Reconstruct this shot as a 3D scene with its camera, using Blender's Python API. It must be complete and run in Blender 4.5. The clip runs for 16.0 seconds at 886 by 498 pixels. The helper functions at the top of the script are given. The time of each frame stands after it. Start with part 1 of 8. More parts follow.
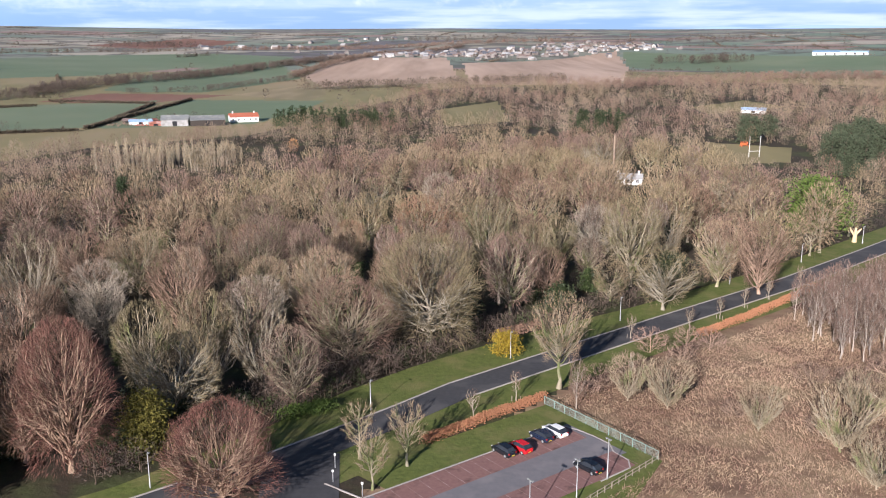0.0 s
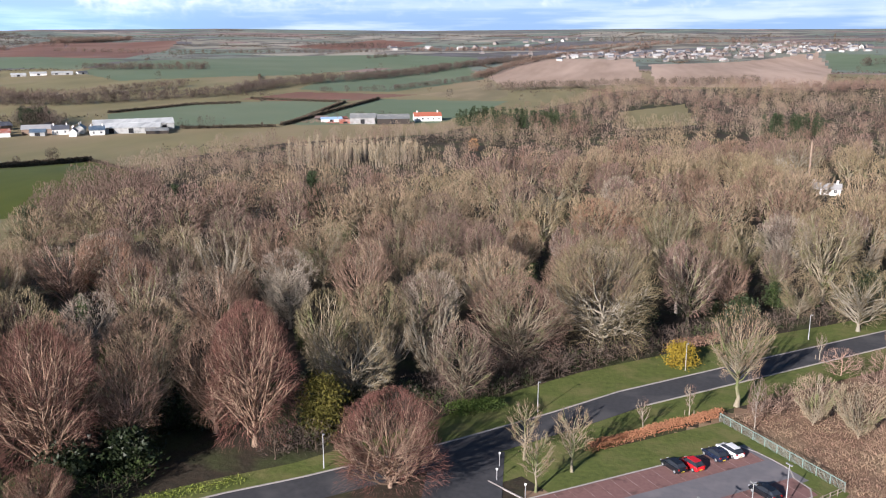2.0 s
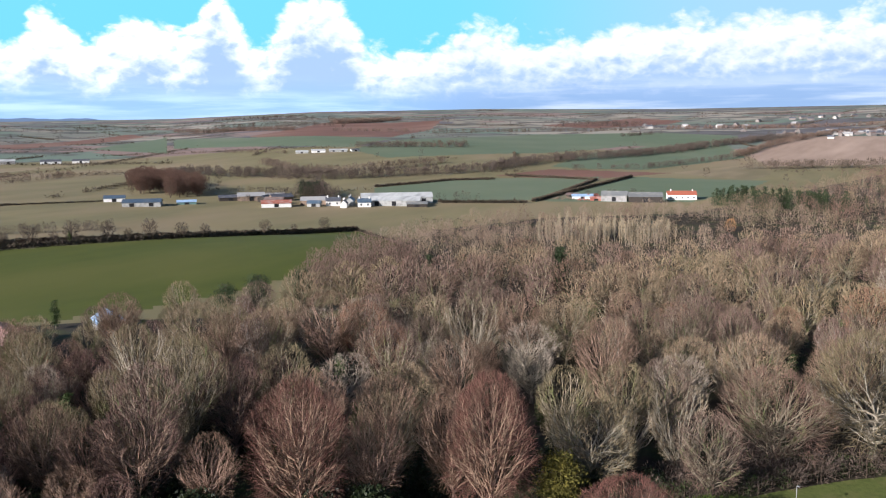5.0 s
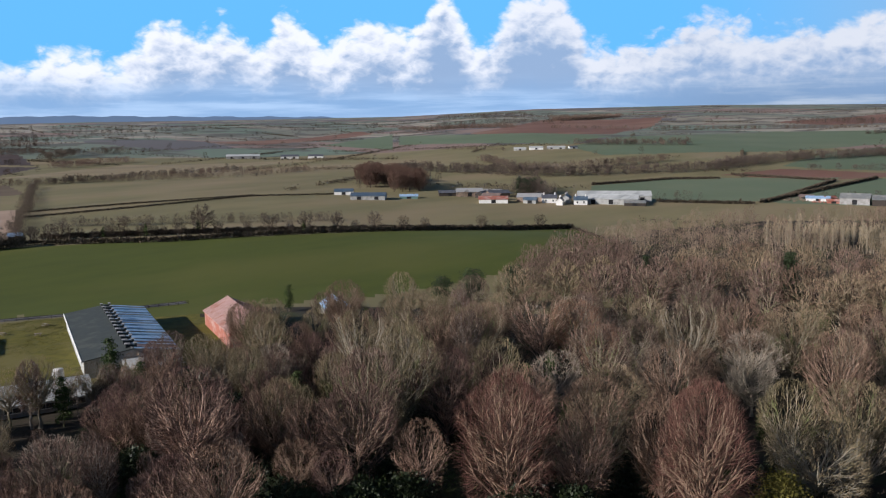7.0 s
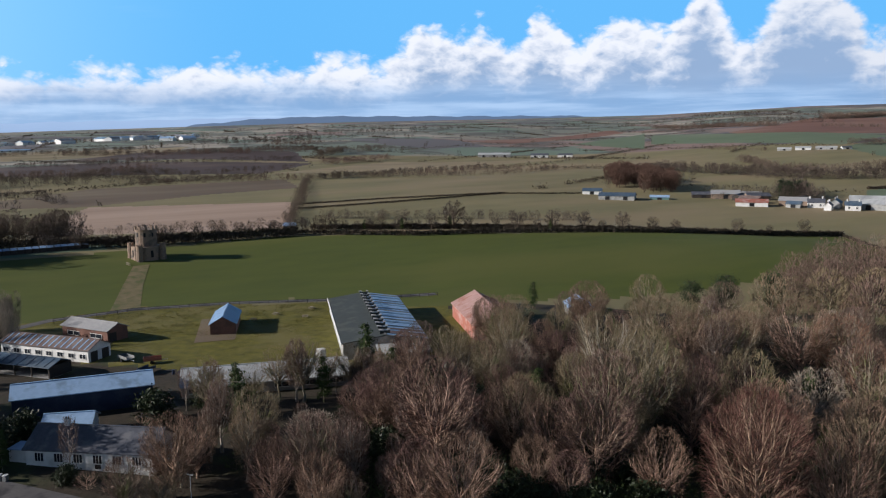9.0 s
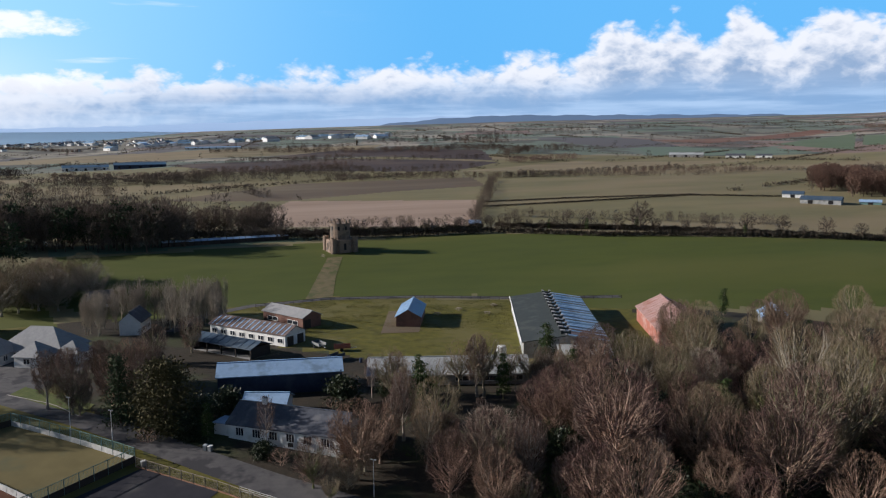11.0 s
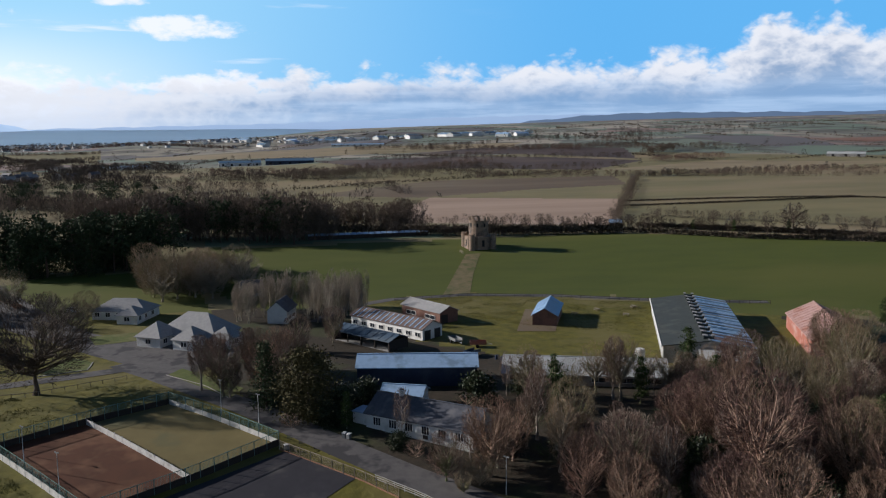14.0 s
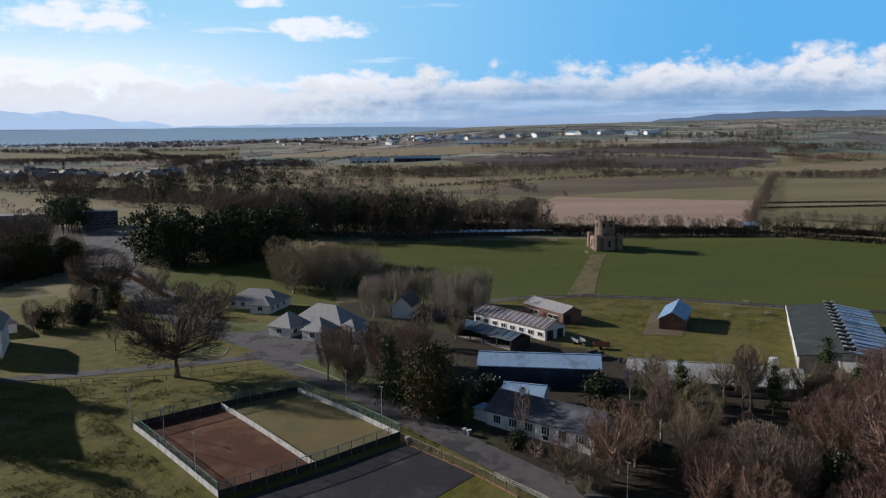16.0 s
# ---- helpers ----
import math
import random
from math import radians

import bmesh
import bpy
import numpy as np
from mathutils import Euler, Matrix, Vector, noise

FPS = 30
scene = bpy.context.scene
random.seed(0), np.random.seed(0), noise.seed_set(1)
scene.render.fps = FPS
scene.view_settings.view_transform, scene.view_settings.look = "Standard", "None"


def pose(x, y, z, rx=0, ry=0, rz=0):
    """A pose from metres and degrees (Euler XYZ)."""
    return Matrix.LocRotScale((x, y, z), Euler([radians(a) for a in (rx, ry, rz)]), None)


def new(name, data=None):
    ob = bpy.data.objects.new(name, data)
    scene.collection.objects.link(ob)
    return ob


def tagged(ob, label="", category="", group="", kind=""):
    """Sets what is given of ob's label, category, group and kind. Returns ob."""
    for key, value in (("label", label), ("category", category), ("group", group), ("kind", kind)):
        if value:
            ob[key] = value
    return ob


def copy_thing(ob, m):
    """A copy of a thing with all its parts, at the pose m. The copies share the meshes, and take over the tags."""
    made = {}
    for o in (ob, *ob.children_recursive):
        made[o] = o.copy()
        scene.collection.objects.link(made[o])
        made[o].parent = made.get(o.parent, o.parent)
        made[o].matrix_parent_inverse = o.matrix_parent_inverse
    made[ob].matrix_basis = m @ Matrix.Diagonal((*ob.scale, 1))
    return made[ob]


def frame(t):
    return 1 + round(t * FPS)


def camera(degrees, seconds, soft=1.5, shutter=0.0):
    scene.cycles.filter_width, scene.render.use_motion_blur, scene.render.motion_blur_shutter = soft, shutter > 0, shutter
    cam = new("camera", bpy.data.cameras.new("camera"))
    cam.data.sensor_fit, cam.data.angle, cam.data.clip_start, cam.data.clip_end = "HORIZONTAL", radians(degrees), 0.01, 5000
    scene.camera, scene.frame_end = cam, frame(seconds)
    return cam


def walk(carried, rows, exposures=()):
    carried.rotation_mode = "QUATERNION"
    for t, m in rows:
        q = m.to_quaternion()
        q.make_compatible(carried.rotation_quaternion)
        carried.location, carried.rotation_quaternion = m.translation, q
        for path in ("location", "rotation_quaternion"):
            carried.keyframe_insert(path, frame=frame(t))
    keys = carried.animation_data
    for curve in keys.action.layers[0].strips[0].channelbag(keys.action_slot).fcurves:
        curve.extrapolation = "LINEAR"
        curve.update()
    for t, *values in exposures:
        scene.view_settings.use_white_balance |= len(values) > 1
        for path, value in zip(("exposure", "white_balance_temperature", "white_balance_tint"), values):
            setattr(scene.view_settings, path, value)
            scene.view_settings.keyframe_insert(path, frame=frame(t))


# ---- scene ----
# ---------------------------------------------------------------- camera
EYE = 58.0
cam = camera(54.97, 16.0, soft=1.15)
ROWS = [
    (0.0, 0.05, -13.30, 0.21), (0.5, 2.58, -13.26, 0.24), (1.0, 5.79, -13.23, 0.22),
    (1.5, 9.26, -13.19, 0.22), (2.0, 12.07, -13.19, 0.23), (2.5, 14.37, -13.16, 0.23),
    (3.0, 16.65, -13.16, 0.22), (3.5, 19.22, -12.84, 0.22), (3.7, 20.41, -11.62, 0.24),
    (3.9, 21.62, -10.59, 0.26), (4.0, 22.19, -10.07, 0.27), (4.2, 23.41, -9.09, 0.31),
    (6.3, 38.04, -8.09, 0.56), (6.5, 39.58, -8.06, 0.58), (7.0, 43.24, -8.03, 0.55),
    (7.5, 47.08, -8.01, 0.58), (8.0, 51.14, -7.96, 0.53), (8.5, 55.31, -7.96, 0.62),
    (9.0, 59.82, -7.93, 0.60), (9.5, 64.50, -7.92, 0.55), (10.0, 68.53, -7.92, 0.54),
    (12.3, 73.59, -7.98, 0.53), (12.5, 74.02, -8.03, 0.53), (13.0, 76.23, -8.01, 0.55),
    (13.5, 78.79, -7.97, 0.52), (14.0, 81.60, -7.97, 0.49), (14.5, 83.28, -7.98, 0.44),
    (15.0, 84.92, -7.97, 0.40), (15.5, 87.30, -8.03, 0.40), (16.0, 90.05, -8.03, 0.31),
]
walk(cam, [(t, pose(0, 0, EYE, 90 + pitch, roll, yaw)) for t, yaw, pitch, roll in ROWS],
     exposures=[(0.0, 1.05, 5980, 18), (3.4, 1.02, 5980, 18), (4.2, 1.02, 5980, 17), (6.5, 0.37, 6000, 15), (9.0, 0.24, 6050, 14), (12.5, 0.17, 6050, 14), (16.0, 0.05, 6100, 14)])

# ---------------------------------------------------------------- daylight
SUN_YAW, SUN_EL = 156.7, 20.0
sun_data = bpy.data.lights.new("sun", "SUN")
sun_data.energy, sun_data.angle, sun_data.color = 5.0, radians(0.6), (1.0, 0.93, 0.82)
sun = new("sun", sun_data)
sun.matrix_world = pose(0, 0, 400, 90 - SUN_EL, 0, SUN_YAW - 180)


def build_sky():
    world = bpy.data.worlds.new("sky")
    scene.world = world
    world.use_nodes = True
    nt = world.node_tree
    nt.nodes.clear()
    N, L = nt.nodes.new, nt.links.new

    def m(op, a, b=None, c=None):
        n = N("ShaderNodeMath")
        n.operation = op
        for i, v in enumerate((a, b, c)):
            if v is None:
                continue
            if isinstance(v, (int, float)):
                n.inputs[i].default_value = v
            else:
                L(v, n.inputs[i])
        return n.outputs[0]

    def ramp(v, lo, hi, a=0.0, b=1.0):
        n = N("ShaderNodeMapRange")
        n.interpolation_type = "SMOOTHSTEP"
        L(v, n.inputs[0])
        for i, q in enumerate((lo, hi, a, b)):
            n.inputs[i + 1].default_value = q
        return n.outputs[0]

    def mixc(f, a, b):
        n = N("ShaderNodeMix")
        n.data_type = "RGBA"
        for i, v in ((0, f), (6, a), (7, b)):
            if isinstance(v, (int, float)):
                n.inputs[i].default_value = v
            elif isinstance(v, tuple):
                n.inputs[i].default_value = (*v, 1)
            else:
                L(v, n.inputs[i])
        return n.outputs[2]

    sky = N("ShaderNodeTexSky")
    sky.sky_type, sky.sun_disc = "NISHITA", False
    sky.sun_elevation, sky.sun_rotation = radians(SUN_EL), radians(360 - SUN_YAW)
    sky.altitude, sky.air_density, sky.dust_density, sky.ozone_density = 50, 1.0, 0.6, 2.0
    coord = N("ShaderNodeTexCoord")
    sep = N("ShaderNodeSeparateXYZ")
    L(coord.outputs["Generated"], sep.inputs[0])
    x, y, z = sep.outputs
    el = m("MULTIPLY", m("ARCSINE", z), 57.2958)
    az = m("MULTIPLY", m("ARCTAN2", m("MULTIPLY", x, -1), y), 57.2958)

    def noise_at(sx, sy, ox, oy, detail, rough):
        c = N("ShaderNodeCombineXYZ")
        L(m("MULTIPLY_ADD", az, sx, ox), c.inputs[0])
        L(m("MULTIPLY_ADD", el, sy, oy), c.inputs[1])
        n = N("ShaderNodeTexNoise")
        n.inputs["Scale"].default_value = 1.0
        n.inputs["Detail"].default_value = detail
        n.inputs["Roughness"].default_value = rough
        L(c.outputs[0], n.inputs["Vector"])
        return n.outputs[0]

    # heaped cloud along the horizon: tall in the east, low over the sea
    top = ramp(az, 12, 30, 7.4, 5.7)
    top = m("ADD", top, ramp(az, 38, 72, 0.0, -1.2))
    top = m("ADD", top, ramp(az, 72, 92, 0.0, -0.7))
    for a0, w0, h0 in ((60.8, 2.2, 2.6), (57.2, 1.6, 2.2), (53.2, 1.7, 2.7), (47.9, 2.4, 2.2), (43.2, 1.5, 4.0), (38.6, 1.4, 2.2), (36.2, 1.9, 3.6), (67.2, 2.2, 1.1), (73.8, 2.4, 0.7), (82.3, 2.6, 0.7), (91.0, 0.9, 1.0), (26.5, 3.2, 1.4), (86.5, 1.6, 0.4)):
        u = m("DIVIDE", m("SUBTRACT", az, a0), w0)
        top = m("ADD", top, m("MULTIPLY", m("POWER", 2.718, m("MULTIPLY", m("MULTIPLY", u, u), -1)), h0))

    def billow(ox, oy):
        c = N("ShaderNodeCombineXYZ")
        n0 = noise_at(0.5, 0.9, 1.7 + ox, 5.2 + oy, 3, 0.5)
        L(m("ADD", m("MULTIPLY_ADD", az, 0.62, ox), m("MULTIPLY", n0, 0.9)), c.inputs[0])
        L(m("ADD", m("MULTIPLY_ADD", el, 0.95, oy), m("MULTIPLY", n0, 0.7)), c.inputs[1])
        v = N("ShaderNodeTexVoronoi")
        v.feature = "SMOOTH_F1"
        v.inputs["Scale"].default_value = 1.0
        v.inputs["Detail"].default_value = 3.0
        v.inputs["Roughness"].default_value = 0.55
        v.inputs["Smoothness"].default_value = 0.35
        L(c.outputs[0], v.inputs["Vector"])
        return v.outputs["Distance"]

    puff = m("SUBTRACT", 0.62, billow(3.1, 0.4))
    soft = noise_at(0.22, 0.4, 3.1, 0.4, 6, 0.56)
    lift = m("ADD", m("MULTIPLY", puff, 1.35), m("MULTIPLY", m("SUBTRACT", soft, 0.5), 2.3))
    edge = m("SUBTRACT", m("ADD", top, lift), el)
    bank = ramp(edge, -0.25, 0.95)
    light = m("SUBTRACT", billow(3.28, 0.72), billow(3.1, 0.4))
    relief = m("ADD", m("MULTIPLY", light, 0.85), m("MULTIPLY", m("SUBTRACT", soft, 0.5), 1.6))
    glow = ramp(m("ADD", relief, m("MULTIPLY", m("SUBTRACT", edge, 1.9), -0.32)), -0.75, 0.45)
    # bright caps, grey-blue shaded foot with paler layers
    body = mixc(glow, mixc(ramp(az, 92, 108), (6.6, 9.0, 12.4), (20.5, 21.0, 21.5)), mixc(ramp(az, 26, 46), (15.5, 15.9, 16.2), (19.5, 19.5, 19.2)))
    layer = noise_at(0.07, 0.75, 2.2, 7.1, 5, 0.55)
    north = ramp(az, 36, 24)
    shade = mixc(ramp(layer, 0.42, 0.62), mixc(north, (5.4, 8.9, 13.6), (4.6, 7.0, 10.4)), mixc(north, (9.8, 13.4, 17.6), (10.5, 12.0, 13.4)))
    foot = ramp(m("ADD", el, m("MULTIPLY", m("SUBTRACT", soft, 0.5), 2.0)), 3.9, 1.4)
    body = mixc(m("MULTIPLY", m("MULTIPLY", foot, 0.9), ramp(az, 104, 84, 0.15, 1.0)), body, shade)
    # thin bright streaks above
    streak = noise_at(0.055, 0.55, 7.7, 2.3, 5, 0.55)
    high = m("MULTIPLY", ramp(streak, 0.58, 0.70), ramp(az, 76, 100))
    for a0, e0, wa, we in ((113.0, 6.8, 6.2, 1.25), (98.2, 6.45, 4.4, 0.85), (102.0, 8.0, 2.2, 0.4), (112.0, 3.1, 11.0, 1.3), (97.0, 3.0, 6.0, 0.9), (88.0, 2.6, 4.0, 0.7)):
        u, w = m("DIVIDE", m("SUBTRACT", az, a0), wa), m("DIVIDE", m("SUBTRACT", el, e0), we)
        d = m("ADD", m("MULTIPLY", u, u), m("MULTIPLY", w, w))
        fluff = m("ADD", m("MULTIPLY", m("SUBTRACT", noise_at(0.33, 0.9, 4.4, 1.2, 6, 0.6), 0.5), 2.4), m("MULTIPLY", puff, 0.7))
        high = m("MAXIMUM", high, ramp(m("ADD", m("SUBTRACT", 1.15, d), fluff), 0.0, 0.8))
    veil = m("MULTIPLY", ramp(az, 90, 116), ramp(el, 8.0, 2.0))
    zenith = mixc(0.8, sky.outputs[0], (0.5, 1.1, 2.2))
    base = mixc(ramp(el, 17, 9.5, 0.0, 0.9), zenith, mixc(ramp(az, 70, 108), mixc(ramp(az, 30, 8), (3.3, 11.4, 20.3), (6.4, 10.8, 15.5)), (9.5, 17.5, 22.5)))
    col = mixc(m("MULTIPLY", veil, 0.85), base, (25, 25.2, 25.3))
    col = mixc(m("MULTIPLY", high, 0.9), col, (22, 22, 21.8))
    col = mixc(m("MULTIPLY", bank, 0.96), col, body)
    # pale air just above the land
    air = ramp(el, 1.9, -0.3)
    col = mixc(m("MULTIPLY", air, 0.45), col, mixc(north, (10.5, 13.5, 17.0), (6.0, 8.2, 10.6)))
    col = mixc(0.17, col, (0.0, 0.0, 0.0))
    bg = N("ShaderNodeBackground")
    bg.inputs[1].default_value = 0.05
    L(col, bg.inputs[0])
    out = N("ShaderNodeOutputWorld")
    L(bg.outputs[0], out.inputs[0])


build_sky()

# ---------------------------------------------------------------- materials


def material(name, a, b=None, scale=1.0, rough=0.85, bump=0.0, metal=0.0, wear=None, wear_scale=0.1, wear_at=(0.5, 0.65),
             vary=0.0, space="position", stretch=(1, 1, 1), spec=0.3, island=0.0, bump_scale=None, detail=4, turn=0.0):
    """A surface with grain between colours a and b, larger wear or stains, and some change from piece to piece."""
    mt = bpy.data.materials.new(name)
    mt.use_nodes = True
    nt = mt.node_tree
    N, L = nt.nodes.new, nt.links.new
    bs = nt.nodes["Principled BSDF"]
    bs.inputs["Roughness"].default_value = rough
    bs.inputs["Metallic"].default_value = metal
    bs.inputs["Specular IOR Level"].default_value = spec
    b = b or tuple(c * 0.75 for c in a)
    src = N("ShaderNodeNewGeometry").outputs["Position"] if space == "position" else N("ShaderNodeTexCoord").outputs["Object"]
    mp = N("ShaderNodeMapping")
    mp.inputs["Scale"].default_value = stretch
    mp.inputs["Rotation"].default_value = (0, 0, radians(turn))
    L(src, mp.inputs[0])

    def tex(s, d=detail):
        n = N("ShaderNodeTexNoise")
        n.inputs["Scale"].default_value = s
        n.inputs["Detail"].default_value = d
        n.inputs["Roughness"].default_value = 0.6
        L(mp.outputs[0], n.inputs["Vector"])
        return n.outputs[0]

    def remap(v, lo, hi, p=0.0, q=1.0):
        n = N("ShaderNodeMapRange")
        L(v, n.inputs[0])
        for i, k in enumerate((lo, hi, p, q)):
            n.inputs[i + 1].default_value = k
        return n.outputs[0]

    def mix(f, p, q, mode="MIX"):
        n = N("ShaderNodeMix")
        n.data_type, n.blend_type = "RGBA", mode
        for i, v in ((0, f), (6, p), (7, q)):
            if isinstance(v, (int, float)):
                n.inputs[i].default_value = v
            elif isinstance(v, tuple):
                n.inputs[i].default_value = (*v, 1)
            else:
                L(v, n.inputs[i])
        return n.outputs[2]

    g = tex(scale)
    col = mix(remap(g, 0.3, 0.7), a, b)
    if wear:
        col = mix(remap(tex(wear_scale, 3), *wear_at), col, wear)
    for k, f in ((vary, "object"), (island, "island")):
        if not k:
            continue
        f = N("ShaderNodeObjectInfo").outputs["Random"] if f == "object" else N("ShaderNodeNewGeometry").outputs["Random Per Island"]
        hsv = N("ShaderNodeHueSaturation")
        L(remap(f, 0, 1, 1 - k, 1 + k), hsv.inputs["Value"])
        L(remap(f, 0, 1, 0.5 + k * 0.03, 0.5 - k * 0.03), hsv.inputs["Hue"])
        L(col, hsv.inputs["Color"])
        col = hsv.outputs[0]
    L(col, bs.inputs["Base Color"])
    if bump:
        bp = N("ShaderNodeBump")
        bp.inputs["Strength"].default_value = min(bump, 1.0)
        bp.inputs["Distance"].default_value = 0.02 if bump_scale is None else bump_scale
        L(g, bp.inputs["Height"])
        L(bp.outputs[0], bs.inputs["Normal"])
    return mt


M = {}
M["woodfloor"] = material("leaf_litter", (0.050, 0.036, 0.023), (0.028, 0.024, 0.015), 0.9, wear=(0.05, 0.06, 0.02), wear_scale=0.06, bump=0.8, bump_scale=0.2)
M["scrub"] = material("dry_bracken_and_grass", (0.24, 0.155, 0.10), (0.12, 0.072, 0.048), 0.35, wear=(0.29, 0.215, 0.13), wear_scale=0.045, bump=1.0, bump_scale=0.4, detail=8)
M["lawn"] = material("mown_grass", (0.120, 0.140, 0.034), (0.070, 0.092, 0.020), 0.9, wear=(0.145, 0.140, 0.048), wear_scale=0.16, wear_at=(0.48, 0.66), bump=1.0, bump_scale=0.12, detail=9)
M["rough_lawn"] = material("tussocky_grass", (0.150, 0.132, 0.018), (0.078, 0.072, 0.009), 0.35, wear=(0.15, 0.128, 0.036), wear_scale=0.05, bump=1.0, bump_scale=0.3)
M["pasture"] = material("short_pasture", (0.082, 0.098, 0.011), (0.066, 0.082, 0.009), 0.12, wear=(0.1, 0.106, 0.018), wear_scale=0.018, bump=0.3, bump_scale=0.05, stretch=(1, 0.35, 1), turn=28)
M["olive"] = material("winter_pasture", (0.225, 0.19, 0.094), (0.16, 0.142, 0.068), 0.03, wear=(0.26, 0.2, 0.115), wear_scale=0.006, stretch=(1, 0.4, 1), turn=30)
M["wheat"] = material("winter_wheat", (0.13, 0.168, 0.1), (0.108, 0.145, 0.082), 0.02, wear=(0.155, 0.18, 0.11), wear_scale=0.005)
M["soil"] = material("red_ploughed_soil", (0.20, 0.095, 0.065), (0.155, 0.078, 0.056), 0.03, wear=(0.23, 0.13, 0.09), wear_scale=0.008, stretch=(1, 0.2, 1), turn=20)
M["darksoil"] = material("dark_ploughed_soil", (0.075, 0.050, 0.045), (0.052, 0.036, 0.034), 0.02, wear=(0.11, 0.075, 0.06), wear_scale=0.006)
M["stubble"] = material("pale_stubble", (0.41, 0.295, 0.22), (0.30, 0.21, 0.155), 0.05, wear=(0.47, 0.34, 0.26), wear_scale=0.012, stretch=(1, 0.12, 1), turn=80)
M["straw"] = material("dry_straw_grass", (0.30, 0.235, 0.14), (0.22, 0.17, 0.10), 0.04, wear=(0.18, 0.15, 0.08), wear_scale=0.01, stretch=(1, 0.3, 1))
M["brown"] = material("brown_fallow", (0.15, 0.105, 0.07), (0.11, 0.08, 0.052), 0.03, wear=(0.18, 0.14, 0.09), wear_scale=0.01, stretch=(1, 0.3, 1))


def patchwork():
    """Far farmland: fields of many colours, paled and cooled for haze, with dark hedges between."""
    mt = bpy.data.materials.new("hazy_distant_fields")
    mt.use_nodes = True
    nt = mt.node_tree
    N, L = nt.nodes.new, nt.links.new
    bs = nt.nodes["Principled BSDF"]
    bs.inputs["Roughness"].default_value = 0.95
    pos = N("ShaderNodeNewGeometry").outputs["Position"]
    mp = N("ShaderNodeMapping")
    mp.inputs["Scale"].default_value = (1 / 330, 1 / 210, 0)
    mp.inputs["Rotation"].default_value = (0, 0, 0.5)
    L(pos, mp.inputs[0])
    vo = N("ShaderNodeTexVoronoi")
    vo.distance = "CHEBYCHEV"
    vo.inputs["Scale"].default_value = 1.0
    vo.inputs["Randomness"].default_value = 0.8
    L(mp.outputs[0], vo.inputs["Vector"])
    sep = N("ShaderNodeSeparateColor")
    L(vo.outputs["Color"], sep.inputs[0])
    cr = N("ShaderNodeValToRGB")
    cr.color_ramp.interpolation = "CONSTANT"
    # haze is put into these field colours: lighter and bluer than the crops
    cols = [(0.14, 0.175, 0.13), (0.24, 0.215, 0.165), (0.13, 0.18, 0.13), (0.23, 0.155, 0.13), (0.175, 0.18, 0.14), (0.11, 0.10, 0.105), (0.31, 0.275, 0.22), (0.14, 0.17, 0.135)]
    while len(cr.color_ramp.elements) < len(cols):
        cr.color_ramp.elements.new(0.5)
    for i, c in enumerate(cols):
        cr.color_ramp.elements[i].position = i / len(cols)
        cr.color_ramp.elements[i].color = (*c, 1)
    L(sep.outputs[0], cr.inputs[0])
    e = N("ShaderNodeTexVoronoi")
    e.feature = "DISTANCE_TO_EDGE"
    e.inputs["Scale"].default_value = 1.0
    e.inputs["Randomness"].default_value = 0.8
    L(mp.outputs[0], e.inputs["Vector"])
    n = N("ShaderNodeTexNoise")
    n.inputs["Scale"].default_value = 0.012
    n.inputs["Detail"].default_value = 5
    L(pos, n.inputs["Vector"])
    mixer = N("ShaderNodeMix")
    mixer.data_type = "RGBA"
    r = N("ShaderNodeMapRange")
    L(n.outputs[0], r.inputs[0])
    r.inputs[1].default_value, r.inputs[2].default_value, r.inputs[4].default_value = 0.50, 0.58, 0.85
    L(r.outputs[0], mixer.inputs[0])
    L(cr.outputs[0], mixer.inputs[6])
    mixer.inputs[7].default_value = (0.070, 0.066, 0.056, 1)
    L(mixer.outputs[2], bs.inputs["Base Color"])
    return mt


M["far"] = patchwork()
M["asphalt"] = material("worn_asphalt", (0.062, 0.062, 0.066), (0.045, 0.045, 0.05), 1.2, rough=0.8, wear=(0.085, 0.083, 0.085), wear_scale=0.12, bump=0.3)
M["old_asphalt"] = material("patched_grey_asphalt", (0.135, 0.125, 0.122), (0.09, 0.085, 0.085), 0.5, rough=0.85, wear=(0.055, 0.052, 0.055), wear_scale=0.16, wear_at=(0.52, 0.6), bump=0.3, detail=8)
M["lot"] = material("car_park_tarmac", (0.175, 0.165, 0.175), (0.145, 0.14, 0.15), 0.9, rough=0.85, wear=(0.20, 0.185, 0.19), wear_scale=0.2)
M["paver"] = material("red_block_paving", (0.235, 0.130, 0.115), (0.185, 0.10, 0.092), 2.2, rough=0.85, wear=(0.12, 0.07, 0.06), wear_scale=0.35, wear_at=(0.56, 0.68))
M["kerb"] = material("pale_kerb_stone", (0.42, 0.38, 0.35), (0.33, 0.30, 0.28), 1.5, rough=0.85)
M["bayline"] = material("faded_bay_line", (0.30, 0.19, 0.17), (0.22, 0.13, 0.115), 2.0, wear=(0.36, 0.27, 0.25), wear_scale=0.6)
M["concrete"] = material("grey_concrete", (0.34, 0.33, 0.32), (0.26, 0.255, 0.25), 0.8, wear=(0.2, 0.19, 0.18), wear_scale=0.3)
M["white"] = material("white_render", (0.78, 0.77, 0.74), (0.68, 0.67, 0.64), 0.8, wear=(0.55, 0.54, 0.5), wear_scale=0.35, wear_at=(0.58, 0.75))
M["slate"] = material("dark_slate", (0.10, 0.105, 0.125), (0.07, 0.075, 0.09), 1.5, rough=0.55, wear=(0.15, 0.15, 0.16), wear_scale=0.4)
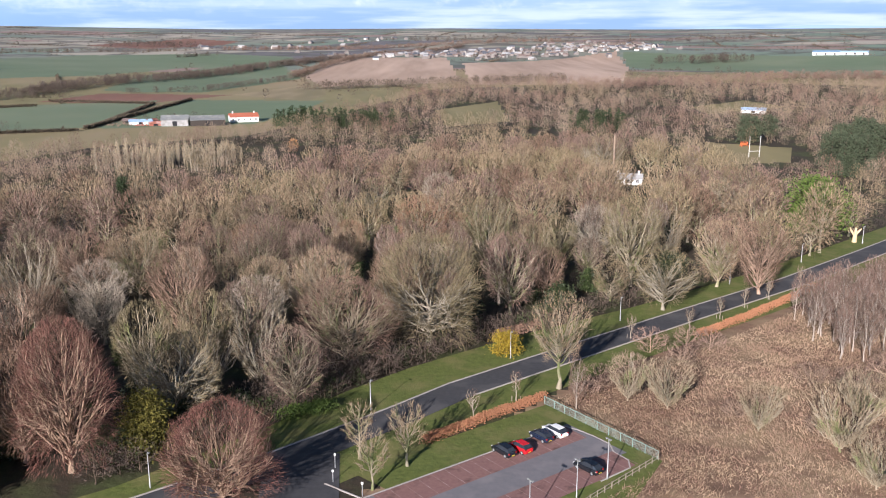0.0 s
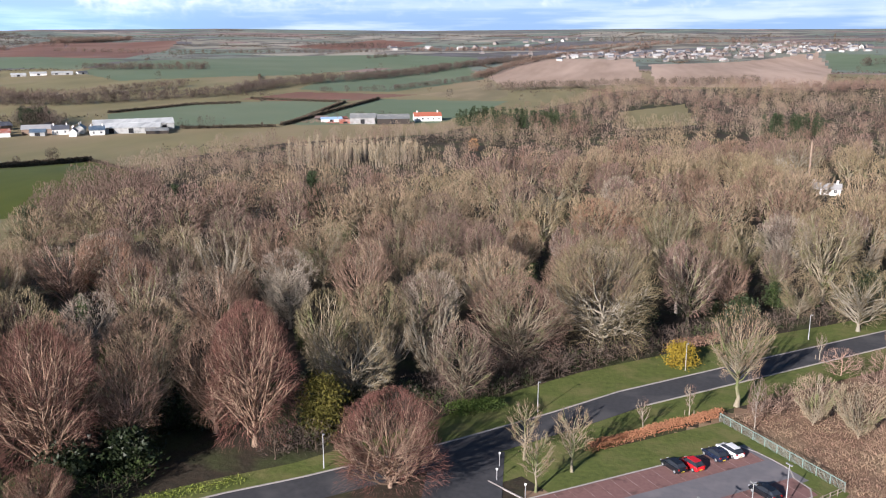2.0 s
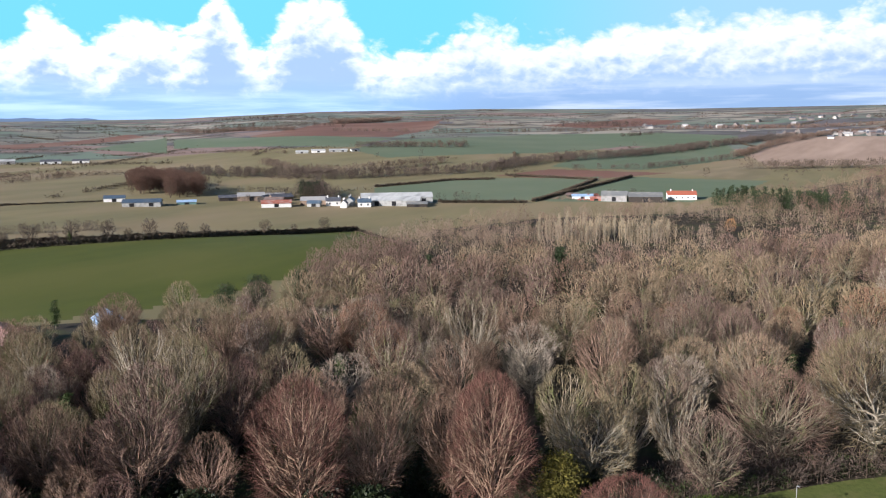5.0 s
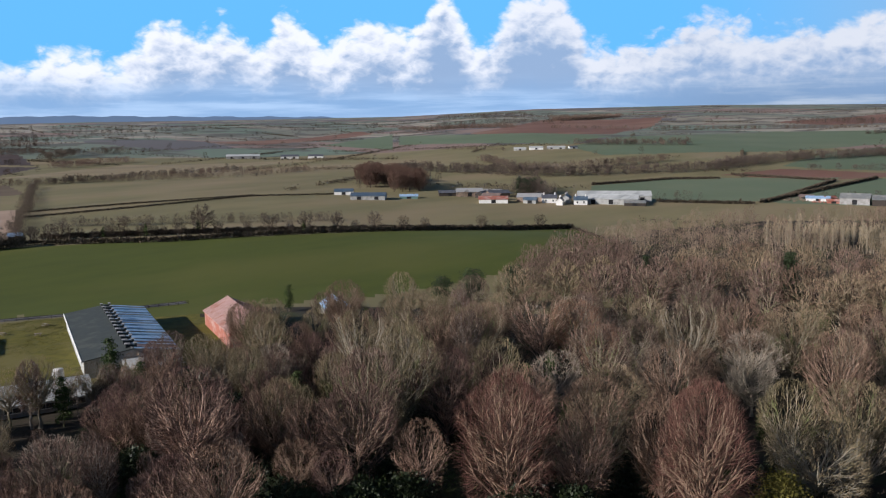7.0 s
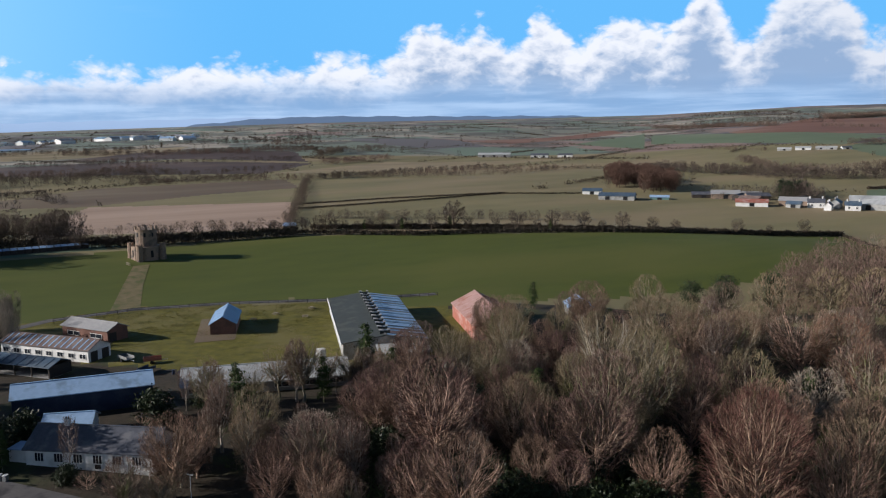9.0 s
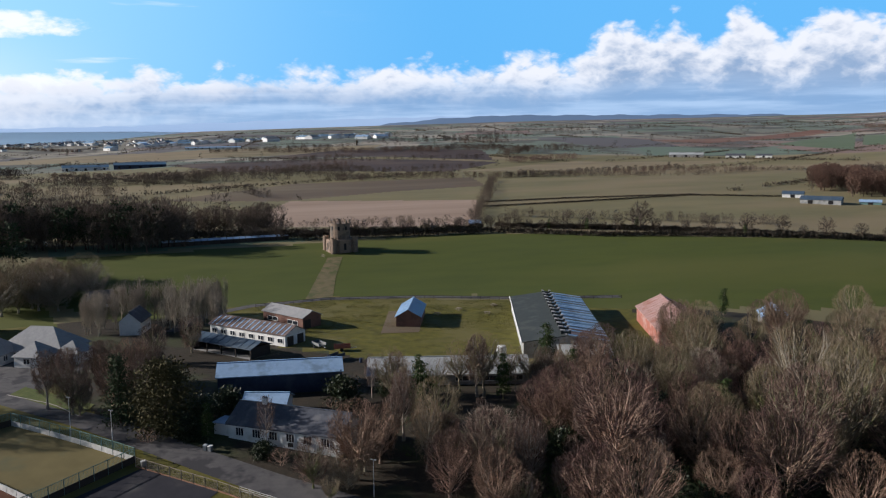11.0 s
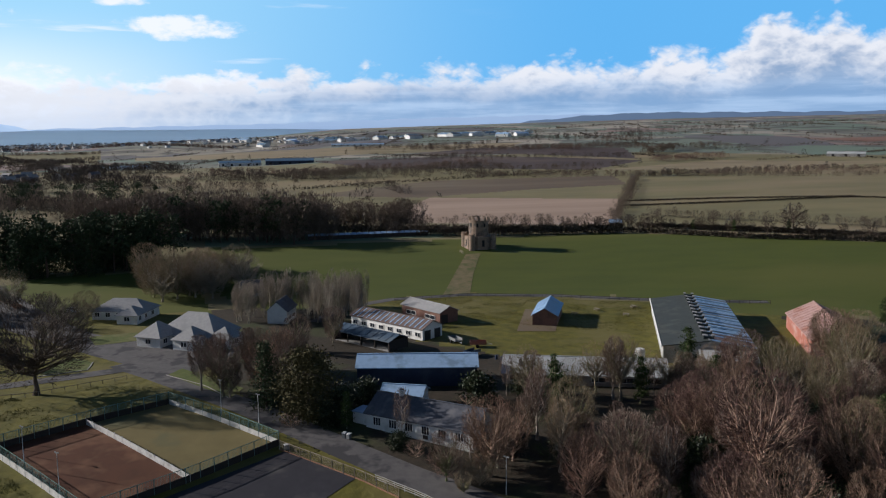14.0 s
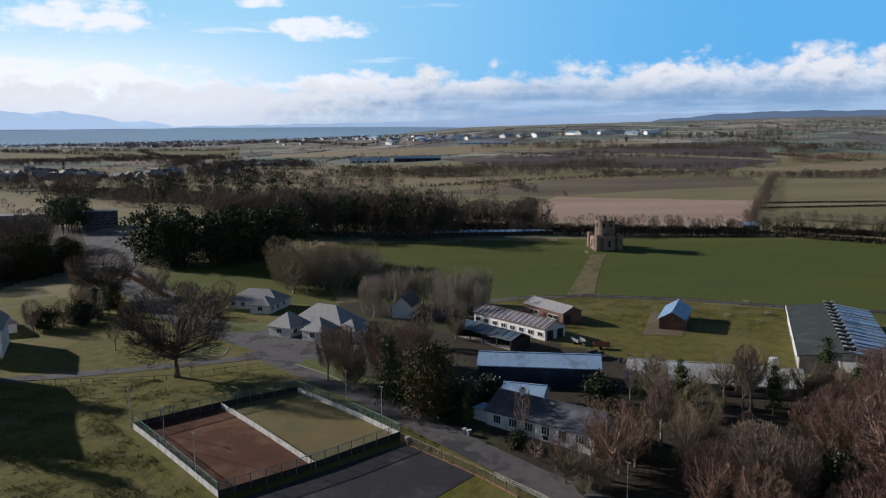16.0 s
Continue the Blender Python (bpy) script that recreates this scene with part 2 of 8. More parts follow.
M["greyroof"] = material("grey_roof_tile", (0.36, 0.355, 0.35), (0.29, 0.285, 0.285), 1.5, rough=0.7, wear=(0.28, 0.28, 0.28), wear_scale=0.3)
# pale sheet with the blue of the reflected sky put into its colour
M["tin"] = material("sky_blued_corrugated_sheet", (0.36, 0.51, 0.70), (0.29, 0.42, 0.60), 0.7, rough=0.4, wear=(0.22, 0.31, 0.42), wear_scale=0.25, wear_at=(0.55, 0.7))
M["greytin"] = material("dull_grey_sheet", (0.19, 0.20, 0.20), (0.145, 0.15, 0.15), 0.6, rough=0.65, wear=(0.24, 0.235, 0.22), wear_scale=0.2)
M["rust"] = material("rusty_red_sheet", (0.38, 0.14, 0.095), (0.28, 0.10, 0.072), 0.7, rough=0.7, wear=(0.42, 0.27, 0.24), wear_scale=0.3)
M["brick"] = material("red_brown_brick", (0.22, 0.115, 0.085), (0.165, 0.085, 0.065), 3.0, wear=(0.13, 0.075, 0.06), wear_scale=0.5)
M["sandstone"] = material("weathered_sandstone", (0.30, 0.215, 0.155), (0.22, 0.16, 0.12), 1.6, wear=(0.12, 0.10, 0.085), wear_scale=0.35, bump=0.5)
# near-black panel colour; stands for the shade inside doorways and tower openings
M["dark"] = material("dark_opening", (0.015, 0.015, 0.017), (0.01, 0.01, 0.012), 1.0, rough=0.7)
M["glass"] = material("window_glass", (0.03, 0.035, 0.045), (0.025, 0.03, 0.038), 1.0, rough=0.08, spec=0.6)
M["timber"] = material("weathered_timber", (0.30, 0.25, 0.19), (0.22, 0.18, 0.14), 3.0)
M["darktimber"] = material("dark_timber", (0.055, 0.045, 0.038), (0.04, 0.033, 0.028), 3.0)
M["steel"] = material("galvanised_steel", (0.50, 0.51, 0.52), (0.42, 0.43, 0.44), 2.0, rough=0.45, metal=0.6)
M["paintgreen"] = material("green_mesh_fence", (0.16, 0.26, 0.24), (0.12, 0.21, 0.19), 2.0, rough=0.6)
M["clay"] = material("red_blaes_court", (0.112, 0.040, 0.018), (0.082, 0.032, 0.015), 0.25, wear=(0.165, 0.078, 0.04), wear_scale=0.12, detail=6)
M["turf"] = material("faded_artificial_turf", (0.195, 0.155, 0.062), (0.16, 0.128, 0.05), 0.25, wear=(0.13, 0.125, 0.06), wear_scale=0.1, detail=6)
M["barkgrey"] = material("grey_bark", (0.37, 0.315, 0.228), (0.25, 0.21, 0.15), 1.3, vary=0.25, wear=(0.16, 0.18, 0.07), wear_scale=0.3, wear_at=(0.5, 0.62))
M["barkpale"] = material("pale_bark", (0.36, 0.315, 0.245), (0.25, 0.22, 0.17), 1.3, vary=0.2)
M["barkwhite"] = material("white_birch_bark", (0.4, 0.345, 0.29), (0.27, 0.225, 0.19), 1.6, vary=0.1)
M["barkred"] = material("brown_bark", (0.42, 0.30, 0.22), (0.30, 0.20, 0.145), 1.3, vary=0.2)
M["twigtan"] = material("tan_twigs", (0.285, 0.212, 0.134), (0.185, 0.133, 0.083), 0.5, vary=0.22, island=0.4)
M["twigolive"] = material("olive_grey_twigs", (0.215, 0.172, 0.096), (0.142, 0.112, 0.062), 0.5, vary=0.22, island=0.4)
M["twigred"] = material("red_brown_twigs", (0.195, 0.126, 0.084), (0.134, 0.085, 0.058), 0.5, vary=0.16, island=0.4)
M["twigpurple"] = material("purple_brown_twigs", (0.185, 0.125, 0.094), (0.126, 0.084, 0.064), 0.5, vary=0.18, island=0.4)
M["twigcopper"] = material("copper_brown_twigs", (0.140, 0.066, 0.047), (0.092, 0.045, 0.033), 0.5, vary=0.1, island=0.4)
M["twigsilver"] = material("silver_grey_twigs", (0.33, 0.275, 0.215), (0.23, 0.19, 0.145), 0.5, vary=0.12, island=0.4)
M["twigginger"] = material("ginger_brown_twigs", (0.27, 0.155, 0.098), (0.185, 0.105, 0.066), 0.5, vary=0.1, island=0.35)
M["barkcopper"] = material("pale_brown_bark", (0.36, 0.25, 0.175), (0.25, 0.172, 0.118), 1.3)
M["twigrust"] = material("rusty_dark_twigs", (0.165, 0.092, 0.066), (0.10, 0.058, 0.043), 0.4, vary=0.15, island=0.4)
M["twigdusk"] = material("dusky_purple_twigs", (0.150, 0.088, 0.070), (0.088, 0.053, 0.043), 0.5, vary=0.15, island=0.4)
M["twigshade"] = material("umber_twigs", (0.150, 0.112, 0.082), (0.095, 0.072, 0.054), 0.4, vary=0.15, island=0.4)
M["laurel"] = material("glossy_dark_leaves", (0.032, 0.045, 0.016), (0.018, 0.026, 0.010), 0.8, rough=0.5, vary=0.2)
M["barkdark"] = material("dark_brown_bark", (0.11, 0.08, 0.058), (0.075, 0.055, 0.04), 1.3)
M["pinegreen"] = material("grey_green_needles", (0.075, 0.090, 0.050), (0.045, 0.058, 0.032), 0.6, vary=0.2)
M["palesheet"] = material("pale_grey_roof_sheet", (0.52, 0.53, 0.52), (0.40, 0.41, 0.41), 0.35, rough=0.6, stretch=(1, 0.1, 1), wear=(0.30, 0.31, 0.31), wear_scale=0.12)
M["dullwhite"] = material("dull_white_wall", (0.42, 0.42, 0.40), (0.30, 0.30, 0.29), 0.5, wear=(0.22, 0.22, 0.21), wear_scale=0.2)
M["twigfawn"] = material("fawn_twigs", (0.29, 0.225, 0.145), (0.20, 0.155, 0.10), 0.5, vary=0.1, island=0.35)
M["townwall"] = material("distant_house_render", (0.24, 0.21, 0.19), (0.15, 0.13, 0.12), 0.05, wear=(0.42, 0.4, 0.37), wear_scale=0.03, wear_at=(0.56, 0.62))
M["tussock"] = material("olive_grass_tufts", (0.165, 0.150, 0.040), (0.085, 0.085, 0.020), 0.25, island=0.3)
M["twigplum"] = material("plum_brown_twigs", (0.195, 0.122, 0.088), (0.132, 0.083, 0.061), 0.5, vary=0.1, island=0.4)
M["evergreen"] = material("dark_needles", (0.040, 0.058, 0.022), (0.022, 0.036, 0.015), 0.6, vary=0.25, island=0.0)
M["ivy"] = material("ivy_leaves", (0.060, 0.090, 0.022), (0.035, 0.055, 0.014), 1.0, vary=0.2)
M["yew"] = material("olive_green_foliage", (0.125, 0.108, 0.018), (0.07, 0.064, 0.011), 1.0, vary=0.1, island=0.3)
M["gorse"] = material("yellow_blossom", (0.34, 0.23, 0.02), (0.17, 0.13, 0.015), 1.5)
M["beech"] = material("copper_beech_leaves", (0.42, 0.20, 0.105), (0.30, 0.14, 0.075), 1.5, bump=0.5)
M["brightleaf"] = material("bright_green_foliage", (0.105, 0.150, 0.030), (0.065, 0.10, 0.02), 0.8)
M["bracken"] = material("rust_bracken", (0.30, 0.165, 0.10), (0.20, 0.105, 0.065), 0.8)
M["orange"] = material("orange_willow_twigs", (0.45, 0.22, 0.08), (0.34, 0.17, 0.07), 0.8)
M["paintblue"] = material("dark_blue_paint", (0.030, 0.045, 0.085), (0.024, 0.036, 0.07), 0.8, rough=0.5, wear=(0.05, 0.065, 0.10), wear_scale=0.3)
M["slateblue"] = material("dull_blue_sheet", (0.075, 0.115, 0.165), (0.055, 0.085, 0.125), 0.4, rough=0.5, wear=(0.11, 0.14, 0.17), wear_scale=0.3)
M["bluetin"] = material("blue_sheet", (0.16, 0.27, 0.38), (0.13, 0.22, 0.32), 0.4, rough=0.5)
M["rustpale"] = material("faded_pink_sheet", (0.46, 0.30, 0.27), (0.38, 0.23, 0.20), 0.7, rough=0.6, wear=(0.34, 0.16, 0.12), wear_scale=0.4)
M["rustroof"] = material("orange_red_tiles", (0.42, 0.13, 0.075), (0.34, 0.105, 0.065), 0.8, rough=0.75)
M["tyre"] = material("black_rubber", (0.02, 0.02, 0.021), None, 3.0, rough=0.9)
M["lampglass"] = material("clear_lamp_glass", (0.75, 0.76, 0.78), None, 3.0, rough=0.15)
M["redlens"] = material("red_lens", (0.35, 0.012, 0.01), None, 3.0, rough=0.2)
M["plate"] = material("yellow_plate", (0.6, 0.45, 0.05), None, 3.0, rough=0.5)
M["carblack"] = material("black_car_paint", (0.012, 0.014, 0.018), (0.010, 0.012, 0.015), 2.0, rough=0.18, spec=0.6)
M["carnavy"] = material("navy_car_paint", (0.015, 0.022, 0.045), (0.013, 0.018, 0.038), 2.0, rough=0.18, spec=0.6)
M["carred"] = material("red_car_paint", (0.55, 0.015, 0.02), (0.5, 0.013, 0.018), 2.0, rough=0.2, spec=0.6)
M["carwhite"] = material("white_car_paint", (0.78, 0.79, 0.80), (0.74, 0.75, 0.76), 2.0, rough=0.2, spec=0.6)
M["fencegreen"] = material("pale_green_fence", (0.22, 0.31, 0.28), (0.17, 0.25, 0.225), 2.0, rough=0.6)
M["board"] = material("pale_weathered_boards", (0.58, 0.57, 0.54), (0.42, 0.41, 0.39), 1.2, rough=0.8, wear=(0.30, 0.29, 0.27), wear_scale=0.5, wear_at=(0.55, 0.7))
M["yard"] = material("dark_cracked_tarmac", (0.040, 0.038, 0.046), (0.030, 0.029, 0.036), 0.6, rough=0.75, wear=(0.075, 0.07, 0.07), wear_scale=0.15, wear_at=(0.55, 0.7), detail=8)
M["worn"] = material("worn_earth", (0.20, 0.15, 0.08), (0.12, 0.11, 0.045), 0.35, wear=(0.09, 0.10, 0.03), wear_scale=0.2)
M["hedgebrown"] = material("brown_hedge_twigs", (0.105, 0.08, 0.056), (0.066, 0.054, 0.036), 0.4, vary=0.25, island=0.35)
M["twigdark"] = material("dark_brown_twigs", (0.092, 0.068, 0.053), (0.060, 0.047, 0.038), 0.4, vary=0.2, island=0.4)
M["twigpale"] = material("pale_straw_twigs", (0.40, 0.32, 0.205), (0.29, 0.225, 0.145), 0.4, island=0.35)
# the sky's reflection on the water is painted in as a pale base colour
M["sea"] = material("sky_paled_sea", (0.30, 0.41, 0.56), (0.25, 0.36, 0.50), 0.004, rough=0.35, stretch=(1, 0.2, 1))
M["twigmid"] = material("brown_twigs", (0.25, 0.185, 0.135), (0.19, 0.14, 0.10), 0.4, vary=0.2)
M["brackendull"] = material("dull_bracken", (0.27, 0.165, 0.115), (0.165, 0.10, 0.072), 0.12, island=0.35)
M["drygrass"] = material("dry_pale_grass", (0.38, 0.285, 0.185), (0.21, 0.135, 0.092), 0.08, island=0.35)
M["browngreen"] = material("brownish_dark_needles", (0.085, 0.070, 0.022), (0.042, 0.040, 0.013), 0.5, island=0.3)
# haze over the far hills, put into the material as an even blue glow
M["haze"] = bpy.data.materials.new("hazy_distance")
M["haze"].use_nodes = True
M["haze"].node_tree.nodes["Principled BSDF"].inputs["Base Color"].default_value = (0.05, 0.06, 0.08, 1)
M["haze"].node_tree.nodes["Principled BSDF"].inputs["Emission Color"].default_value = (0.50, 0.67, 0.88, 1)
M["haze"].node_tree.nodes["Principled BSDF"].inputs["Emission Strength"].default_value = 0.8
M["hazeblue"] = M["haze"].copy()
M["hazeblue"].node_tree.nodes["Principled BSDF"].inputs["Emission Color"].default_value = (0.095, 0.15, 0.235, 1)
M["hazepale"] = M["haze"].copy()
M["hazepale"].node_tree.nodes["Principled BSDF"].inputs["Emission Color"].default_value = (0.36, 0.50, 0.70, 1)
M["browntin"] = material("brown_sheet_roof", (0.17, 0.12, 0.105), (0.13, 0.095, 0.085), 0.7, rough=0.65, wear=(0.22, 0.17, 0.15), wear_scale=0.3)
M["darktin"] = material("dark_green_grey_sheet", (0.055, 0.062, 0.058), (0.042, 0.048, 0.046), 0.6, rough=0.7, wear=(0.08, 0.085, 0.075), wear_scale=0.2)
M["palewood"] = material("pale_broken_wood", (0.62, 0.45, 0.27), (0.50, 0.35, 0.21), 1.5)
M["soilheap"] = material("brown_earth_heap", (0.26, 0.18, 0.13), (0.19, 0.13, 0.10), 1.0, vary=0.3)
M["orangepaint"] = material("orange_paint", (0.60, 0.14, 0.05), (0.52, 0.12, 0.045), 1.0, rough=0.5)
M["daffodil"] = material("daffodil_leaves", (0.20, 0.22, 0.035), (0.12, 0.16, 0.025), 1.2)

# ---------------------------------------------------------------- the lie of the land


def ease(a, b, v):
    t = np.clip((v - a) / (b - a), 0, 1)
    return t * t * (3 - 2 * t)


SKY_AZ = [-180, -60, -26, -12, 0, 14, 26, 37, 46, 55, 66, 74, 81, 88, 93, 105, 125, 180]
SKY_EL = [1.0, 1.0, 1.0, 1.05, 1.2, 1.15, 1.3, 1.2, .8, .68, .58, .42, .26, .08, -.2, -.55, -.55, 1.0]


def ground_z(x, y):
    """Height of the land: level in the middle, a low knoll in the west, rising to the hills all round."""
    r, az = np.hypot(x, y), np.degrees(np.arctan2(-x, y))
    rim = EYE + 4700 * np.tan(np.radians(np.interp(az, SKY_AZ, SKY_EL)))
    west = ease(28, 60, az) * (1 - ease(150, 175, az))
    near = 5 * west * ease(90, 170, r)
    knoll = 6 * ease(26, 38, az) * (1 - ease(100, 118, az)) * ease(265, 395, r) * (1 - ease(400, 500, r))
    z = near + knoll + (rim - near) * np.clip((r - 450) / 4250, 0, 1.05)
    return z + ease(600, 1500, r) * (6 * np.sin(x / 310 + 1) * np.sin(y / 270) + 4 * np.sin((x + y) / 170)) * (1 - ease(3000, 4500, r))


def gz(x, y):
    return float(ground_z(np.float64(x), np.float64(y)))


def inside(px, py, poly):
    hit = np.zeros(px.shape, bool)
    n = len(poly)
    for i in range(n):
        (x0, y0), (x1, y1) = poly[i], poly[(i + 1) % n]
        if y0 == y1:
            continue
        hit ^= ((y0 > py) != (y1 > py)) & (px < (x1 - x0) * (py - y0) / (y1 - y0) + x0)
    return hit


def mesh_object(name, verts, faces, mats, parent=None, index=None, smooth=False):
    me = bpy.data.meshes.new(name)
    verts = np.asarray(verts, dtype=np.float32)
    if isinstance(faces, np.ndarray):
        k = faces.shape[1]
        me.vertices.add(len(verts))
        me.vertices.foreach_set("co", verts.ravel())
        me.loops.add(faces.size)
        me.loops.foreach_set("vertex_index", faces.ravel().astype(np.int32))
        me.polygons.add(len(faces))
        me.polygons.foreach_set("loop_start", np.arange(0, faces.size, k, dtype=np.int32))
        me.polygons.foreach_set("loop_total", np.full(len(faces), k, dtype=np.int32))
    else:
        me.from_pydata([tuple(map(float, v)) for v in verts], [], faces)
    for mt in (mats if isinstance(mats, (list, tuple)) else [mats]):
        me.materials.append(mt)
    if index is not None:
        me.polygons.foreach_set("material_index", np.asarray(index, dtype=np.int32))
    me.polygons.foreach_set("use_smooth", np.full(len(me.polygons), smooth))
    me.update(calc_edges=True)
    me.validate()
    ob = new(name, me)
    if parent:
        ob.parent = parent
    return ob


FIELDS = [
    ("olive", [(-465, 440), (-299, 522), (-233, 566), (-129, 580), (-144, 545), (-264, 475), (-253, 404), (-269, 395), (-354, 333)]),
    ("wheat", [(-340, 859), (-380, 1108), (-349, 1316), (-247, 1337), (-180, 1096), (-240, 860), (-310, 849)]),
    ("soil", [(-347, 734), (-326, 825), (-204, 836), (-257, 731)]),
    ("wheat", [(-392, 595), (-369, 687), (-253, 768), (-238, 578), (-296, 533), (-372, 564)]),
    ("wheat", [(-233, 572), (-228, 778), (-107, 778), (-113, 692), (-135, 605)]),
    ("straw", [(-204, 836), (-148, 999), (-115, 852), (-122, 775), (-170, 811)]),
    ("soil", [(-1118, 1263), (-1513, 2042), (-1319, 2395), (-1069, 1882), (-782, 1246), (-951, 1136)]),
    ("soil", [(-861, 2102), (-812, 2765), (-604, 2605), (-638, 1898)]),
    ("wheat", [(-1408, 1354), (-1076, 1216), (-752, 1198), (-698, 999), (-1030, 988)]),
    ("wheat", [(-564, 884), (-677, 969), (-729, 1178), (-650, 1584), (-437, 1646), (-263, 1532), (-233, 1360), (-384, 1277), (-434, 1059)]),
    ("olive", [(-879, 842), (-564, 884), (-379, 890), (-364, 744), (-450, 600), (-682, 650)]),
    ("stubble", [(-182, 1128), (-180, 1511), (5, 1599), (20, 1014), (-132, 954)]),
    ("stubble", [(31, 1410), (354, 1803), (295, 1388), (197, 956), (29, 974)]),
    ("wheat", [(365, 1786), (739, 1456), (531, 1041), (345, 1276), (295, 1388)]),
    ("olive", [(155, 508), (196, 481), (176, 432), (136, 428)]),
    ("olive", [(202, 709), (265, 759), (279, 698), (203, 655)]),
    ("olive", [(-7, 696), (48, 768), (47, 620), (2, 588)]),
    ("stubble", [(-495, 31), (-627, 83), (-575, 214), (-404, 144)]),
    ("stubble", [(-464, 125), (-519, 151), (-535, 195), (-424, 151)]),
    ("brown", [(-672, -9), (-787, 105), (-793, 283), (-689, 259), (-671, 172), (-630, 75)]),
    ("olive", [(-627, 83), (-671, 172), (-689, 259), (-575, 214)]),
    ("olive", [(-802, 301), (-730, 575), (-558, 440), (-586, 218)]),
    ("olive", [(-577, 210), (-550, 434), (-489, 464), (-368, 351), (-429, 158)]),
    ("darksoil", [(-1335, -7), (-1236, 198), (-1019, 402), (-884, 290), (-1009, 57)]),
    ("straw", [(-1947, -390), (-1730, -19), (-1684, 408), (-1440, 329), (-1482, 1), (-1509, -303)]),
    ("straw", [(-881, 295), (-999, 495), (-904, 702), (-835, 441)]),
    ("darksoil", [(-1398, 151), (-1529, 287), (-1253, 466), (-1051, 407)]),
    ("soil", [(-1445, 880), (-1850, 1622), (-1672, 1514), (-1330, 925)]),
    ("wheat", [(-1215, 976), (-1544, 1455), (-951, 898)]),
    ("wheat", [(-363, -47), (-374, 61), (-419, 69), (-383, -50)]),
    ("olive", [(-577, -229), (-758, -304), (-889, -226), (-749, -181), (-619, -220)]),
    ("olive", [(-1888, -977), (-2234, -536), (-1389, -334), (-1654, -857)]),
    ("pasture", [(-303, -46), (-360, -45), (-365, 62), (-369, 127), (-348, 182), (-241, 128), (-253, 105), (-269, 46), (-264, 12), (-250, -14)]),
    ("pasture", [(-261, 89), (-371, 128), (-318, 231), (-270, 390), (-216, 349), (-202, 252), (-204, 194), (-224, 122)]),
    ("pasture", [(-293, -116), (-319, -98), (-317, -48), (-255, -32), (-252, -78)]),
]

WOODS = [
    [(-28, 127), (-9, 147), (7, 160), (18, 172), (42, 193), (76, 215), (119, 246), (140, 266), (116, 310), (110, 400), (104, 431), (50, 460), (-10, 421), (-44, 362), (-57, 350), (-82, 309), (-106, 300), (-131, 285),
     (-146, 236), (-156, 205), (-170, 175), (-176, 150), (-176, 120), (-162, 90), (-160, 60), (-150, 38), (-128, 30), (-112, 34), (-92, 76), (-68, 96), (-44, 112)],
]
BEYOND = [(140, 266), (116, 310), (104, 431), (50, 460), (-10, 421), (-57, 350), (-106, 300), (-131, 285), (-146, 236), (-200, 300), (-216, 345), (-238, 420), (-200, 490), (-124, 548), (-85, 649), (-9, 915), (136, 970), (250, 1010), (460, 860), (420, 500), (230, 350)]
CLEARED = [("barn", [(-222, 78), (-158, 66), (-160, 104), (-212, 116)]), ("rusty barn", [(-212, 134), (-176, 104), (-168, 122), (-190, 138)]), ("byre", [(-185, 36), (-150, 30), (-139, 62), (-168, 72)]),
           ("pitch", [(126, 392), (180, 392), (202, 486), (150, 498)]), ("house", [(66, 330), (94, 330), (94, 380), (66, 380)]), ("cottage", [(-160, 38), (-140, 0), (-120, 20), (-132, 36)])]
NEAR_GREEN = [[(-150, -8), (-105, 35), (-60, 75), (-60, 20), (-60, -160), (-270, -160), (-270, -40), (-205, -30)],
              [(-172, 60), (-215, 20), (-262, 12), (-270, 46), (-245, 103), (-230, 130), (-172, 120)]]


def offset(line, d):
    """The line moved d metres to its left."""
    p = np.array(line, float)
    t = np.gradient(p, axis=0)
    t /= np.linalg.norm(t, axis=1)[:, None]
    return p + np.stack([-t[:, 1], t[:, 0]], -1) * d


AVENUE = [(-104, 38), (-84, 60), (-66, 77.5), (-49, 92.5), (-40, 99), (-22, 114), (-7, 128.5), (3, 139), (24, 156.3), (51.5, 178.7), (88, 207.8), (120.5, 236.8), (170, 282)]


